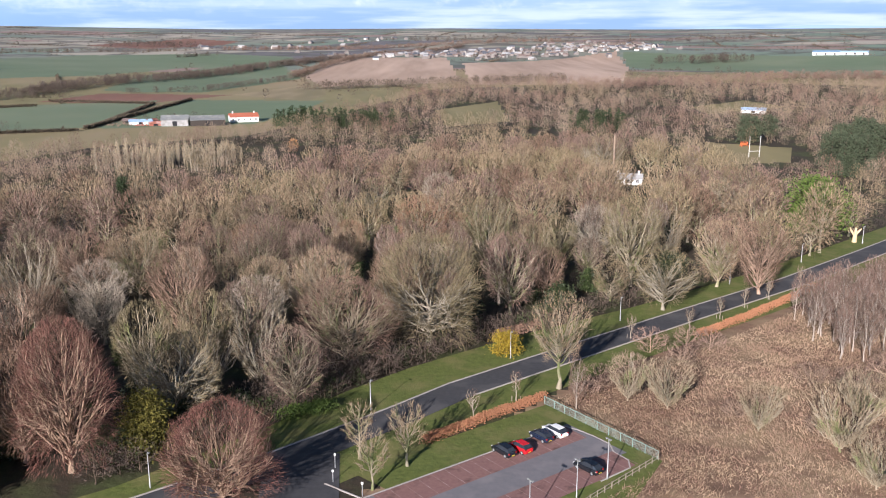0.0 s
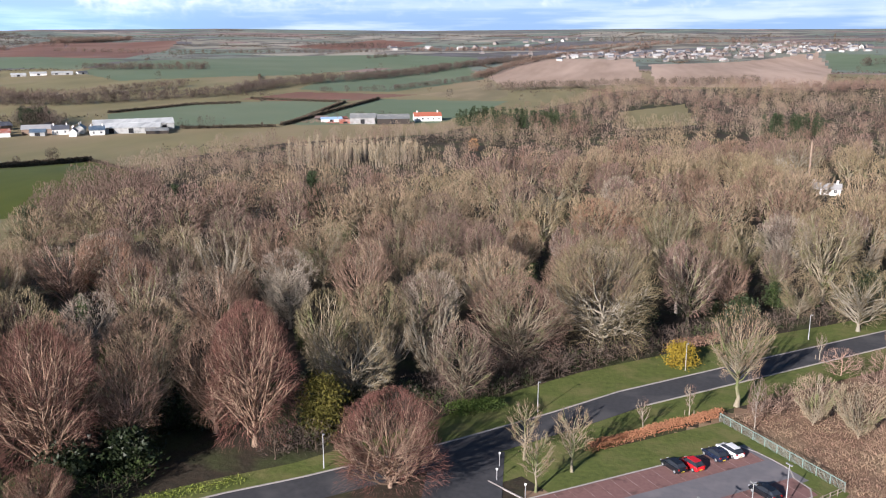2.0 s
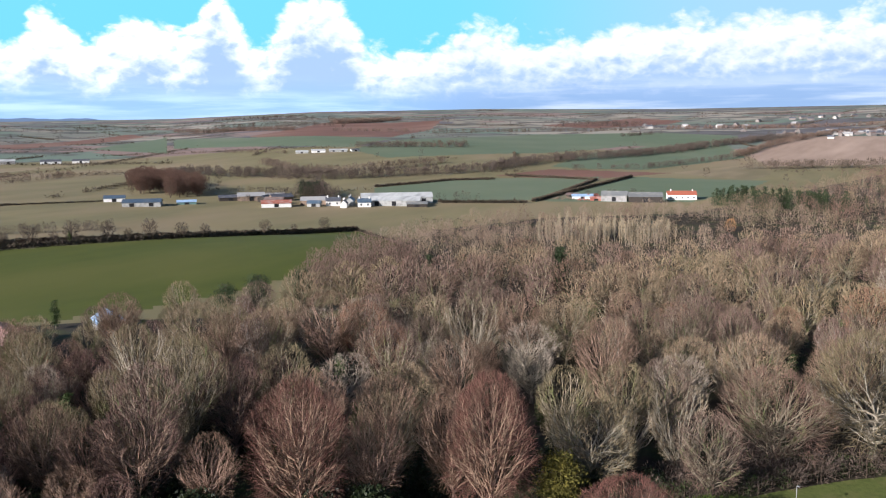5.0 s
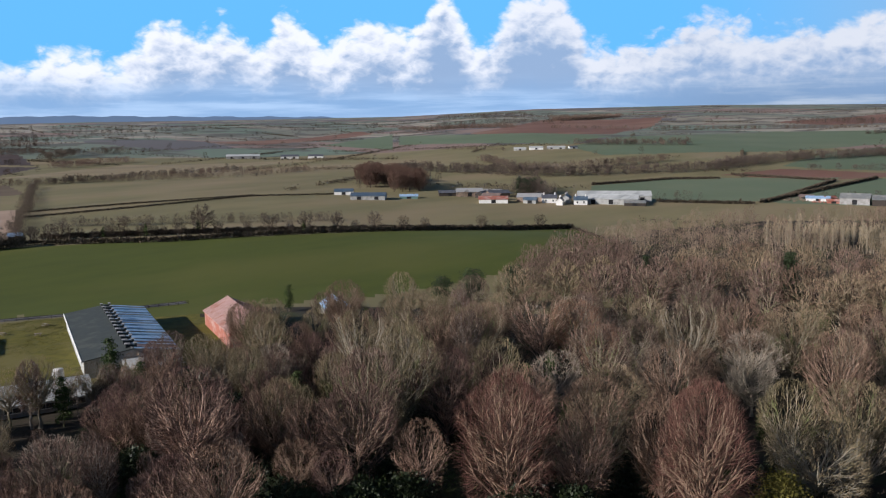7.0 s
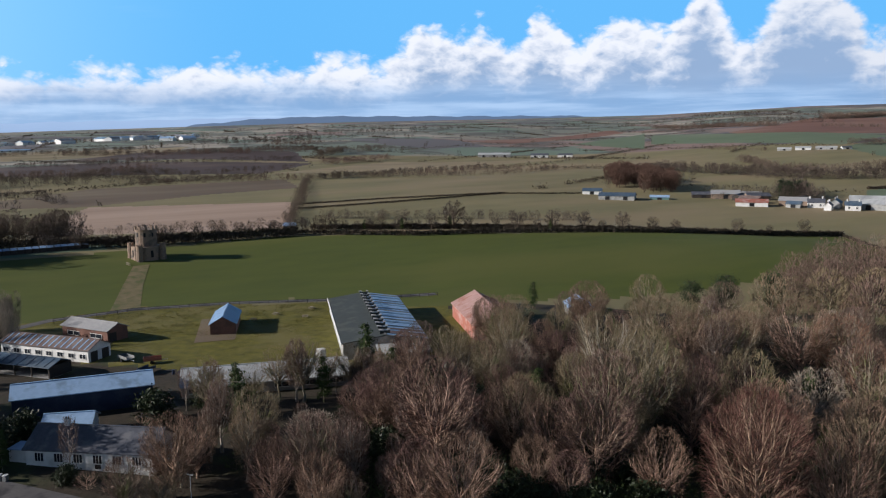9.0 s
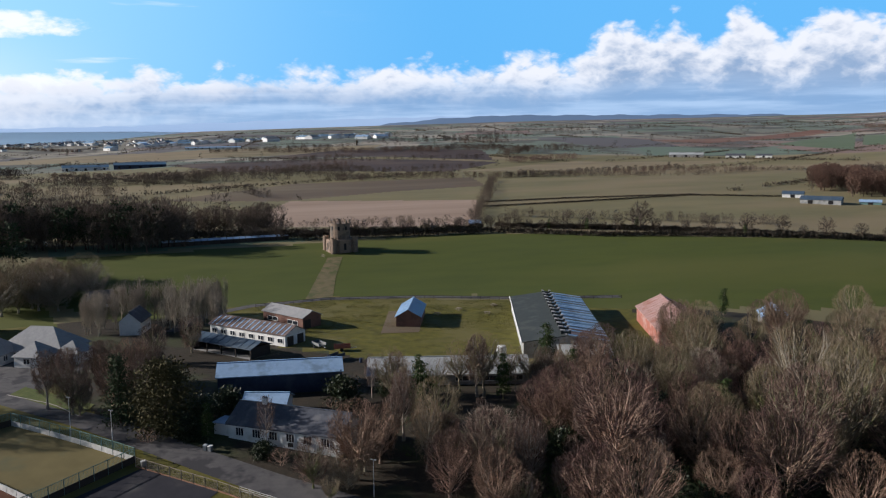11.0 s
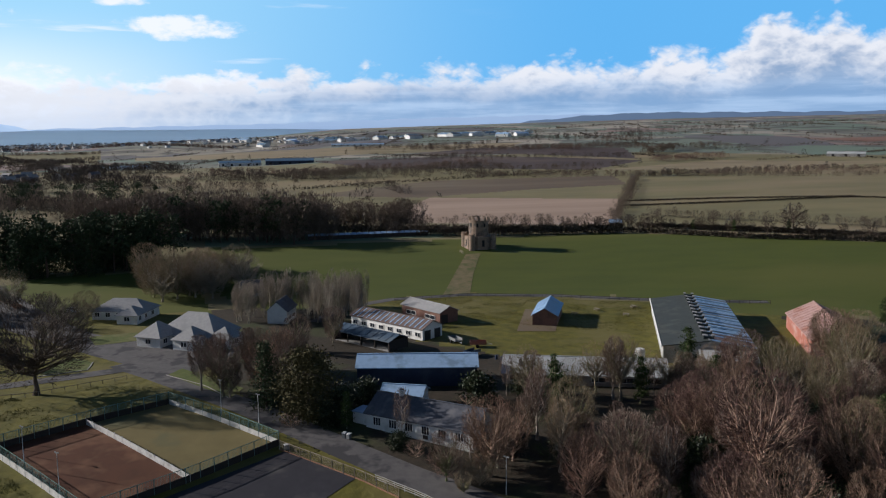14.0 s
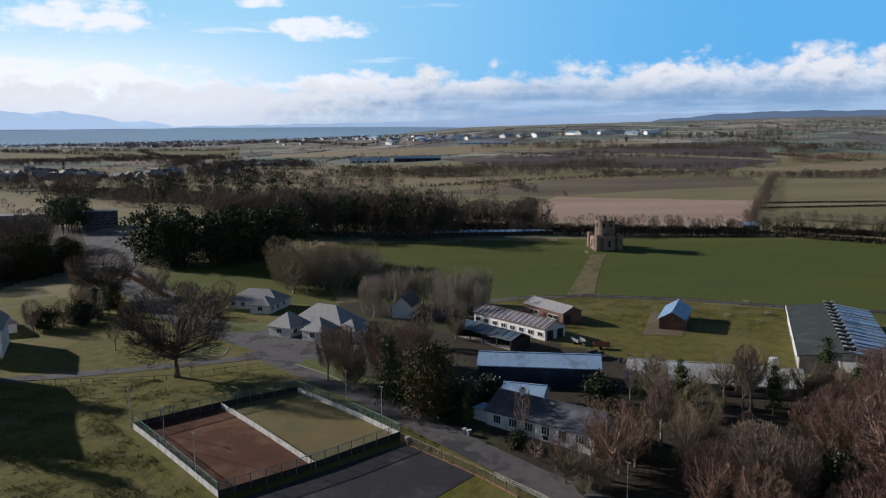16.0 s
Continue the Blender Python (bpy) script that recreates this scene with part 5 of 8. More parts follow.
def hip_roof(root, l, w, eave, ridge, mat_, at=(0, 0), turn=0, over=0.45):
    bm = bmesh.new()
    a, b, r = l / 2 + over, w / 2 + over, max(0.05, l / 2 - w / 2)
    z0 = eave - 0.1
    pts = [(-a, -b, z0), (a, -b, z0), (a, b, z0), (-a, b, z0), (-r, 0, ridge), (r, 0, ridge)]
    v = [bm.verts.new(p) for p in pts]
    u = [bm.verts.new((p[0], p[1], p[2] - 0.16)) for p in pts[:4]]
    for f in ((0, 1, 5, 4), (1, 2, 5), (2, 3, 4, 5), (3, 0, 4)):
        bm.faces.new([v[i] for i in f])
    bm.faces.new(u)
    for i in range(4):
        bm.faces.new((v[i], v[(i + 1) % 4], u[(i + 1) % 4], u[i]))
    ob = part("roof", bm, mat_, root)
    ob.matrix_local = pose(at[0], at[1], 0, 0, 0, turn)
    return ob


def hip_block(root, l, w, eave, at=(0, 0), turn=0, mat_=None):
    ob = part("wall", box(-l / 2, l / 2, -w / 2, w / 2, -1, eave), mat_ or M["white"], root)
    ob.matrix_local = pose(at[0], at[1], 0, 0, 0, turn)
    return ob


def bungalow(x, y, yaw, wings, label, dz=0.0):
    """A white bungalow of hipped blocks: wings holds (length, width, x, y, turn, ridge)."""
    root = base("bungalow", x, y, yaw, label, "bungalow", dz)
    for l, w, ax, ay, turn, ridge in wings:
        hip_block(root, l, w, 2.7, (ax, ay), turn)
        hip_roof(root, l, w, 2.7, ridge, M["greyroof"], (ax, ay), turn)
        c, s = math.cos(radians(turn)), math.sin(radians(turn))
        n = max(1, int(l / 3.2))
        for k in range(n):
            q = -l / 2 + l * (k + 0.5) / n
            for side in (-1, 1):
                win = add_window(root, ax + c * q - s * side * (w / 2 + 0.02), ay + s * q + c * side * (w / 2 + 0.02), 0.95, 1.3, 1.15, 0, side)
                win.matrix_local = pose(ax + c * q - s * side * (w / 2 + 0.02), ay + s * q + c * side * (w / 2 + 0.02), 0.95, 0, 0, turn + (0 if side < 0 else 180))
        win = add_window(root, 0, 0, 0.95, 1.5, 1.15, 0, -1)
        win.matrix_local = pose(ax + c * (l / 2 + 0.02), ay + s * (l / 2 + 0.02), 0.95, 0, 0, turn + 90)
        win = add_window(root, 0, 0, 0.95, 1.5, 1.15, 0, -1)
        win.matrix_local = pose(ax - c * (l / 2 + 0.02), ay - s * (l / 2 + 0.02), 0.95, 0, 0, turn - 90)
    return root


# ---------------------------------------------------------------- buildings by the wood
bungalow(-220.6, -31.2, 62, [(17, 11, 0, 0, 0, 7.4), (8, 7, -7.5, -6.5, 90, 5.9), (7, 6.5, 3.0, -7.0, 90, 5.5), (6, 6, 10, -3, 90, 5.0)], "large white bungalow with grey hipped roofs beside the drive")
bungalow(-253, -56, 75, [(16, 9, 0, 0, 0, 5.6), (7, 6, 5, -6, 90, 4.6)], "white bungalow with a grey hipped roof behind the drive")
bungalow(-224, -122, 40, [(15, 9, 0, 0, 0, 6.0), (7, 7, 4, -6, 90, 5.0)], "white bungalow with a slate-grey roof by the lawn")


def cottage():
    root = base("cottage", -147.2, 19.0, 52, "long white cottage with a dark slate roof beside the lane", "cottage")
    l, w = 22, 9
    part("wall", gable_walls(l, w, 3.0, 5.6), M["white"], root)
    gable_roof(root, l, w, 3.0, 5.6, M["slate"], label="dark slate slope")
    for k in range(6):
        add_window(root, -8.6 + k * 3.4, -w / 2 - 0.03, 0.9, 1.5, 1.4, 0, -1, bars=2)
    add_door(root, 1.6, -w / 2 - 0.03, 1.0, 2.05, 0, -1, M["darktimber"], "dark timber door")
    chimney(root, -6.0, 0, 4.8, 6.5, M["white"])
    add = part("porch", box(-l / 2 - 3.4, -l / 2, -w / 2 + 0.6, -0.5, -1, 2.4), M["white"], root, "small white lean-to")
    part("porch_roof", box(-l / 2 - 3.6, -l / 2, -w / 2 + 0.4, -0.3, 2.4, 2.55), M["tin"], root, "pale sheet roof")


cottage()


def garage():
    root = base("garage", -160.2, 15.6, 70, "pale garage with a light sheet roof behind the cottage", "garage")
    part("wall", gable_walls(8, 7, 2.5, 4.0), M["white"], root)
    gable_roof(root, 8, 7, 2.5, 4.0, M["tin"])
    add_door(root, -2, -3.28, 2.4, 2.1, 0, -1, M["darktimber"])
    add_window(root, 2.2, -3.28, 1.0, 1.1, 0.9, 0, -1)


garage()


def long_barn(name, x, y, yaw, l, w, eave, ridge, wall, roof, label, sheets=0, lights=0, light_mat=None, light_w=0.24, windows=0, doors=0, open_side=False, vents=0):
    root = base(name, x, y, yaw, label, "barn")
    if open_side:
        bm = box(-l / 2, l / 2, w / 2 - 0.3, w / 2, -1, eave)
        part("back_wall", bm, M[wall], root)
        for sx in (-1, 1):
            bm = bmesh.new()
            plate(bm, [(sx * l / 2, -w / 2, eave), (sx * l / 2, w / 2, eave), (sx * (l / 2 - 0.25), w / 2, eave), (sx * (l / 2 - 0.25), -w / 2, eave)], eave + 1)
            part("end_wall", bm, M[wall], root)
        n = max(2, int(l / 4.5))
        for k in range(n + 1):
            px = -l / 2 + 0.2 + (l - 0.4) * k / n
            part("post", box(px - 0.12, px + 0.12, -w / 2, -w / 2 + 0.24, -1, eave), M["darktimber"], root)
        part("floor_slab", box(-l / 2, l / 2, -w / 2, w / 2, -0.6, 0.06), M["concrete"], root)
    else:
        part("wall", gable_walls(l, w, eave, ridge), M[wall], root)
    gable_roof(root, l, w, eave, ridge, M[roof], sheets=sheets)
    s = (ridge - eave) / (w / 2)
    for k in range(lights):
        px = -l / 2 + l * (k + 0.5) / lights
        hw = l / lights * light_w
        for side in (-1, 1):
            bm = bmesh.new()
            ya, yb = side * w * 0.04, side * (w / 2 + 0.2)
            plate(bm, [(px - hw, ya, ridge - s * abs(ya) + 0.17), (px + hw, ya, ridge - s * abs(ya) + 0.17), (px + hw, yb, ridge - s * abs(yb) + 0.17), (px - hw, yb, ridge - s * abs(yb) + 0.17)], 0.08)
            part("roof_light", bm, M[light_mat or "tin"], root, "pale translucent sheet")
    for k in range(windows):
        add_window(root, -l / 2 + l * (k + 0.5) / windows, -w / 2 - 0.03, 0.9, l / windows * 0.5, 1.0, 0, -1)
    for k in range(doors):
        add_door(root, l / 2 + 0.04, -w / 4 + k * w / 2, 2.2, 2.4, 1, 1, M["darktimber"], "dark barn door")
    for k in range(vents):
        px = -l / 2 + l * (k + 0.5) / vents
        bm = box(px - 0.45, px + 0.45, -0.7, 0.7, ridge + 0.1, ridge + 0.75)
        slab(bm, px - 0.6, px + 0.6, -0.95, 0.95, ridge + 0.75, ridge + 0.9)
        part("ridge_vent", bm, M["greytin"], root)
    return root


long_barn("blue_shed", -175.5, 20.0, 82, 25, 9, 4.2, 5.8, "paintblue", "tin", "long shed with a pale blue sheet roof and dark blue wall")
long_barn("stable_block", -221.8, 19.5, 39.8, 26.7, 7.4, 3.1, 4.7, "white", "browntin", "long white shed with a striped brown and white roof", lights=15, light_mat="tin", light_w=0.10, windows=8, doors=2)
long_barn("cart_shed", -209.5, 12.0, 40, 20, 6.5, 2.6, 3.7, "darktimber", "slateblue", "low open cart shed with a dull blue sheet roof", sheets=8, open_side=True)
long_barn("brick_barn", -236.0, 30.5, 32, 17, 6.5, 3.2, 4.6, "brick", "greyroof", "red-brown brick barn with a grey roof", windows=2, doors=1)
long_barn("field_shed", -228, 63, 159, 17, 6.6, 3.0, 4.9, "brick", "tin", "small brick shed with a bright pale sheet roof", sheets=10, doors=1)
EAVE, RIDGE, SPAN, LONG = 4.0, 5.5, 20.0, 54.5
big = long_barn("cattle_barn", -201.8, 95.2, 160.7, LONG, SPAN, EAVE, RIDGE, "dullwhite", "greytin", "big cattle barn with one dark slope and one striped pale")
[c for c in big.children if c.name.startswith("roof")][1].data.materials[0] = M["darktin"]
FALL = (RIDGE - EAVE) / (SPAN / 2)
for k in range(34):
    px = -LONG / 2 + LONG * (k + 0.5) / 34
    hw = 0.80 if k % 5 == 2 else 0.62
    sheet_mat = ("tin", "rustpale", "browntin", "tin", "browntin", "tin")[k] if k < 6 else ("tin", "tin", "bluetin", "tin", "greytin", "tin", "slateblue")[k % 7]
    bm = bmesh.new()
    plate(bm, [(px - hw, -0.5, RIDGE - FALL * 0.5 + 0.17), (px + hw, -0.5, RIDGE - FALL * 0.5 + 0.17), (px + hw, -SPAN / 2 - 0.3, EAVE - FALL * 0.3 + 0.17), (px - hw, -SPAN / 2 - 0.3, EAVE - FALL * 0.3 + 0.17)], 0.07)
    part("roof_light", bm, M[sheet_mat], big, "pale translucent roof sheet")
for k in range(13):
    px = -LONG / 2 + LONG * (k + 0.5) / 13
    bm = box(px - 0.4, px + 0.4, -0.8, 0.8, RIDGE - 0.1, RIDGE + 0.5)
    slab(bm, px - 0.6, px + 0.6, -1.2, -0.8, RIDGE - 0.1, RIDGE + 0.8)
    slab(bm, px - 0.6, px + 0.6, 0.8, 1.2, RIDGE - 0.1, RIDGE + 0.8)
    part("ridge_vent", bm, M["darktin"], big, "dark boxed ridge vent")
    for sy in (-1.0, 1.0):
        part("vent_cap", box(px - 0.7, px + 0.7, sy - 0.35, sy + 0.35, RIDGE + 0.8, RIDGE + 0.9), M["greyroof"], big, "pale vent cap")
part("barge_board", box(-LONG / 2 - 0.5, LONG / 2 + 0.5, SPAN / 2 + 0.42, SPAN / 2 + 0.6, EAVE - 0.35, EAVE + 0.15), M["white"], big, "white eaves board")
part("lean_to", box(-LONG / 2 - 6, -LONG / 2 - 0.1, -9.5, 2, -1, 2.6), M["concrete"], big, "low lean-to")
bm = bmesh.new()
plate(bm, [(-LONG / 2 - 0.1, -10, 3.6), (-LONG / 2 - 0.1, 2.4, 3.6), (-LONG / 2 - 6.6, 2.4, 2.7), (-LONG / 2 - 6.6, -10, 2.7)], 0.15)
part("lean_to_roof", bm, M["palesheet"], big, "pale lean-to roof")
long_barn("rusty_barn", -190, 123.5, 160, 30, 13, 4.2, 7.4, "rust", "rustpale", "tall barn with a rusty pink sheet roof among the trees", sheets=14, doors=1)
long_barn("small_barn", -192, 157, 150, 9, 7, 3.2, 5.4, "concrete", "tin", "small barn with a pale grey roof among the trees", sheets=6)
long_barn("low_byre", -171.5, 55.5, 74, 34, 13, 2.4, 4.4, "concrete", "palesheet", "long low byre with a pale grey roof behind the trees", windows=6)
long_barn("gabled_house", -240, -11, 165, 9, 5.6, 3.8, 6.2, "white", "slate", "white gabled house among the trees", windows=2)
long_barn("gabled_house", -279, -22.5, 108, 7, 5, 2.2, 4.8, "white", "slate", "small white gabled house with a dark roof", windows=2)
long_barn("white_house", -201, -112, 22, 17, 10, 7.0, 11.0, "white", "slate", "tall white house with a slate roof beside the lawn", windows=5)
long_barn("white_house", -164, -100, 22, 32, 11, 8.5, 12.5, "white", "slate", "long white house with a slate roof beside the lawn", windows=8)


def folly():
    """A castellated round tower on a square storey with corner turrets."""
    root = base("folly_tower", -345, 65.5, 100, "weathered sandstone folly tower with a round upper storey on the knoll", "tower")

    def ring(r0, r1, z0, z1, seg=20, name="drum", teeth=0):
        bm = bmesh.new()
        bmesh.ops.create_cone(bm, segments=seg, radius1=r0, radius2=r1, depth=z1 - z0, cap_ends=True, matrix=Matrix.Translation((0, 0, (z0 + z1) / 2)))
        return part(name, bm, M["sandstone"], root)

    bm = bmesh.new()
    bmesh.ops.create_cone(bm, segments=8, radius1=6.0, radius2=5.8, depth=6.0, cap_ends=True, matrix=Matrix.Translation((0, 0, 2.0)) @ Matrix.Rotation(radians(22.5), 4, "Z"))
    part("lower_storey", bm, M["sandstone"], root)
    ring(4.1, 3.9, 4.8, 11.2)
    ring(4.15, 4.15, 8.0, 8.3, name="string_course")
    ring(4.25, 4.25, 11.2, 11.6, name="cornice")
    for k in range(10):
        a = k * 2 * math.pi / 10
        bm = box(-0.45, 0.45, -0.25, 0.25, 11.6, 12.8)
        m_ = part("merlon", bm, M["sandstone"], root)
        m_.matrix_local = pose(4.0 * math.cos(a), 4.0 * math.sin(a), 0, 0, 0, math.degrees(a) + 90)
    for sx in (-1, 1):
        for sy in (-1, 1):
            bm = bmesh.new()
            bmesh.ops.create_cone(bm, segments=10, radius1=1.3, radius2=1.2, depth=7.0, cap_ends=True, matrix=Matrix.Translation((sx * 4.6, sy * 4.6, 2.2)))
            t = part("turret", bm, M["sandstone"], root)
            for k in range(5):
                a = k * 2 * math.pi / 5
                part("merlon", box(sx * 4.6 + math.cos(a) * 1.0 - 0.2, sx * 4.6 + math.cos(a) * 1.0 + 0.2, sy * 4.6 + math.sin(a) * 1.0 - 0.2, sy * 4.6 + math.sin(a) * 1.0 + 0.2, 5.7, 6.3), M["sandstone"], t)
    for k in range(8):
        a = radians(k * 45)
        z, h, r = (1.0, 2.6, 5.42)
        w_ = part("window", box(-0.5, 0.5, -0.12, 0.12, z, z + h), M["dark"], root, "dark pointed opening")
        w_.matrix_local = pose(r * math.cos(a), r * math.sin(a), 0, 0, 0, math.degrees(a) + 90)
        w2 = part("window", box(-0.4, 0.4, -0.12, 0.12, 8.8, 10.4), M["dark"], root, "dark upper opening")
        w2.matrix_local = pose(3.86 * math.cos(a + 0.3), 3.86 * math.sin(a + 0.3), 0, 0, 0, math.degrees(a + 0.3) + 90)


folly()

# ---------------------------------------------------------------- farms and sheds further off
FAR_BUILDINGS = [
    ("white_farm_barn", -324, 520, 32, 50.6, 10.5, "palesheet", "dullwhite"), ("white_farm_barn", -318, 508, 32, 36, 9.0, "palesheet", "dullwhite"), ("low_shed", -300, 508, 30, 14, 5.0, "greytin", "darktimber"), ("stone_barn", -402, 486, 60, 16, 7.5, "slate", "sandstone"), ("stone_barn", -394, 470, 10, 14, 7.0, "browntin", "sandstone"), ("low_shed", -436, 470, 42, 16, 6, "slate", "darktimber"), ("red_shed", -206, 604, 60, 9, 4.5, "rust", "rust"), ("low_shed", -222, 606, 10, 9, 4.2, "browntin", "darktimber"), ("white_farm_house", -353, 483, 36, 10, 8.5, "slate", "white"), ("white_farm_house", -345, 492, 116, 11, 8.5, "slateblue", "dullwhite"), ("white_farm_house", -341, 479, 120, 8, 7.5, "slate", "white"), ("low_shed", -361, 472, 30, 9, 6, "slateblue", "dullwhite"), ("low_shed", -372, 493, 100, 14, 7, "browntin", "sandstone"), ("low_shed", -410, 478, 110, 12, 6.5, "slate", "darktimber"),
    ("white_farm_house", -331, 489, 34, 9, 8.4, "slateblue", "white"), ("white_barn", -383, 458, 40, 20, 6.5, "rust", "white"),
    ("stone_barn", -368, 481, 38, 18, 8.0, "greyroof", "sandstone"), ("stone_barn", -423, 478, 41, 19.5, 8.5, "greyroof", "sandstone"),
    ("white_barn", -416, 497, 40, 13, 6.0, "greyroof", "white"), ("grey_barn", -186, 594, 17, 18, 10.2, "greytin", "concrete"),
    ("grey_barn", -165, 598, 16, 23, 9.6, "greytin", "darktimber")]
FAR_BUILDINGS += [
    ("white_farm_house", -145, 621, 14, 20, 8.6, "rustroof", "white"), ("white_shed", -212, 599, 19, 15, 4.6, "tin", "white"), ("red_shed", -199, 591, 18, 8, 4.0, "rust", "rust"),
    ("long_shed", -499, 420, 50, 14, 6.4, "slateblue", "white"), ("long_shed", -462, 412, 48, 25, 6.8, "slateblue", "dullwhite"), ("long_shed", -446, 437, 46, 13, 4.2, "tin", "paintgreen")]
FAR_BUILDINGS += [
    ("farm_shed", -1019, 677, 56, 45, 8.9, "palesheet", "concrete"), ("farm_shed", -964, 716, 53, 24, 8.0, "slate", "white"), ("farm_shed", -940, 742, 53, 20, 7.0, "slate", "white"),
    ("farm_shed", -706, 900, 38, 16, 5.3, "palesheet", "dullwhite"), ("farm_shed", -690, 914, 36, 18, 6, "palesheet", "white"), ("farm_shed", -672, 934, 36, 24, 5.3, "palesheet", "dullwhite"), ("farm_shed", -655, 948, 60, 12, 5.0, "slate", "white"), ("works_shed", -1258, -267, 102, 65, 6.8, "tin", "white")]
FAR_BUILDINGS += [
    ("works_shed", -1287, -112, 95, 60, 11.0, "bluetin", "white"), ("works_shed", -1287, -40, 92, 70, 12.0, "bluetin", "paintblue"), ("long_hangar", -1763, 84, 87, 107, 5.9, "tin", "white"),
    ("wood_house", 80, 368, -12, 12, 6.4, "greyroof", "white"), ("sports_hut", 238, 662, -20, 18, 5.6, "tin", "white"), ("far_barn", 678, 1549, -24, 44, 11, "bluetin", "white"), ("far_barn", 713, 1530, -25, 55, 9, "tin", "white"),
    ("white_hut", -445, -97, 102, 10, 4.2, "tin", "white"), ("field_hut", -424, 153, 70, 6, 4.4, "tin", "paintblue")]


def far_building(name, x, y, yaw, l, h, roof, wall):
    h = h * 0.68
    plain = {"palesheet": "pale sheet", "browntin": "brown sheet", "tin": "pale sheet", "slate": "dark slate", "rust": "rusty red", "greyroof": "grey tiled", "greytin": "dull grey sheet", "rustroof": "red tiled", "slateblue": "dull blue sheet", "bluetin": "blue sheet"}[roof]
    walls = {"dullwhite": "dull white", "white": "white", "sandstone": "stone", "concrete": "grey", "darktimber": "dark timber", "rust": "red", "paintgreen": "green", "paintblue": "blue"}[wall]
    root = base(name, x, y, yaw + rng.uniform(-8, 8), "%s %s with a %s roof" % (walls, name.replace("_", " ").replace("white ", "").replace("red ", "").replace("low ", ""), plain), "farm building")
    w = min(0.55 * l, 14)
    part("wall", gable_walls(l, w, h * 0.62, h, 2.0), M[wall], root)
    gable_roof(root, l, w, h * 0.62, h, M[roof], 0.4, 0.2)
    n = max(2, int(l / 4))
    if "house" in name:
        for k in range(n):
            add_window(root, -l / 2 + l * (k + 0.5) / n, -w / 2 - 0.04, 1.0, 1.1, 1.3, 0, -1)
        chimney(root, l * 0.38, 0, h - 0.8, h + 1.2, M[wall])
        chimney(root, -l * 0.38, 0, h - 0.8, h + 1.2, M[wall])
    else:
        for k in range(max(1, n // 3)):
            add_door(root, -l / 2 + l * (k + 0.5) / max(1, n // 3), -w / 2 - 0.05, 3.0, min(3.2, h * 0.5), 0, -1, M["dark"], "dark open doorway", "doorway")
    return root


for row in FAR_BUILDINGS:
    far_building(*row)


def flat_block(x, y, yaw, l, w, h, wall, label):
    root = base("flat_roofed_block", x, y, yaw, label, "building")
    part("wall", box(-l / 2, l / 2, -w / 2, w / 2, -2, h), M[wall], root)
    part("roof", box(-l / 2 - 0.4, l / 2 + 0.4, -w / 2 - 0.4, w / 2 + 0.4, h, h + 0.5), M["concrete"], root)
    n = int(l / 3)
    for k in range(n):
        for z in ([1.0, 4.2] if h > 6 else [1.2]):
            add_window(root, -l / 2 + l * (k + 0.5) / n, -w / 2 - 0.03, z, 1.9, 1.4, 0, -1)


flat_block(-486, -246, 117, 30, 12, 5.0, "concrete", "low grey flat-roofed block among trees")
flat_block(-472, -192, 112, 19, 10, 8.6, "slate", "grey flat-roofed block with white window bands")


def town_house(x, y, yaw, l, h, wall, roof, label, kind_key):
    root = base("house", x, y, yaw, label, "house", group=kind_key)
    part("wall", gable_walls(l, l * 0.62, h * 0.6, h, 2.0), M[wall], root)
    gable_roof(root, l, l * 0.62, h * 0.6, h, M[roof], 0.3, 0.15)
    if math.hypot(x, y) < 1300:
        for k in range(3):
            add_window(root, -l / 3 + k * l / 3, -l * 0.31 - 0.04, h * 0.2, 1.5, 1.5, 0, -1)
    bm = box(l * 0.3, l * 0.38, -0.4, 0.4, h - 0.6, h + 1.0)
    part("chimney", bm, M[wall], root)
    return root


def town(n, along, spread, l, h, label, key, roofs, wall="townwall"):
    """Houses scattered along a line: patterns first, then copies."""
    src = {}
    p = np.array(along, float)
    d = np.concatenate([[0], np.cumsum(np.hypot(*np.diff(p, axis=0).T))])
    for k in range(n):
        q = rng.uniform(0, d[-1])
        x, y = (np.interp(q, d, p[:, c]) + rng.normal() * spread for c in (0, 1))
        roof = roofs[int(rng.integers(len(roofs)))]
        m_ = pose(x, y, gz(x, y), 0, 0, rng.uniform(0, 360))
        if roof not in src:
            src[roof] = town_house(x, y, 0, l, h, wall, roof, label, key)
            src[roof].matrix_world = m_
        else:
            copy_thing(src[roof], m_)


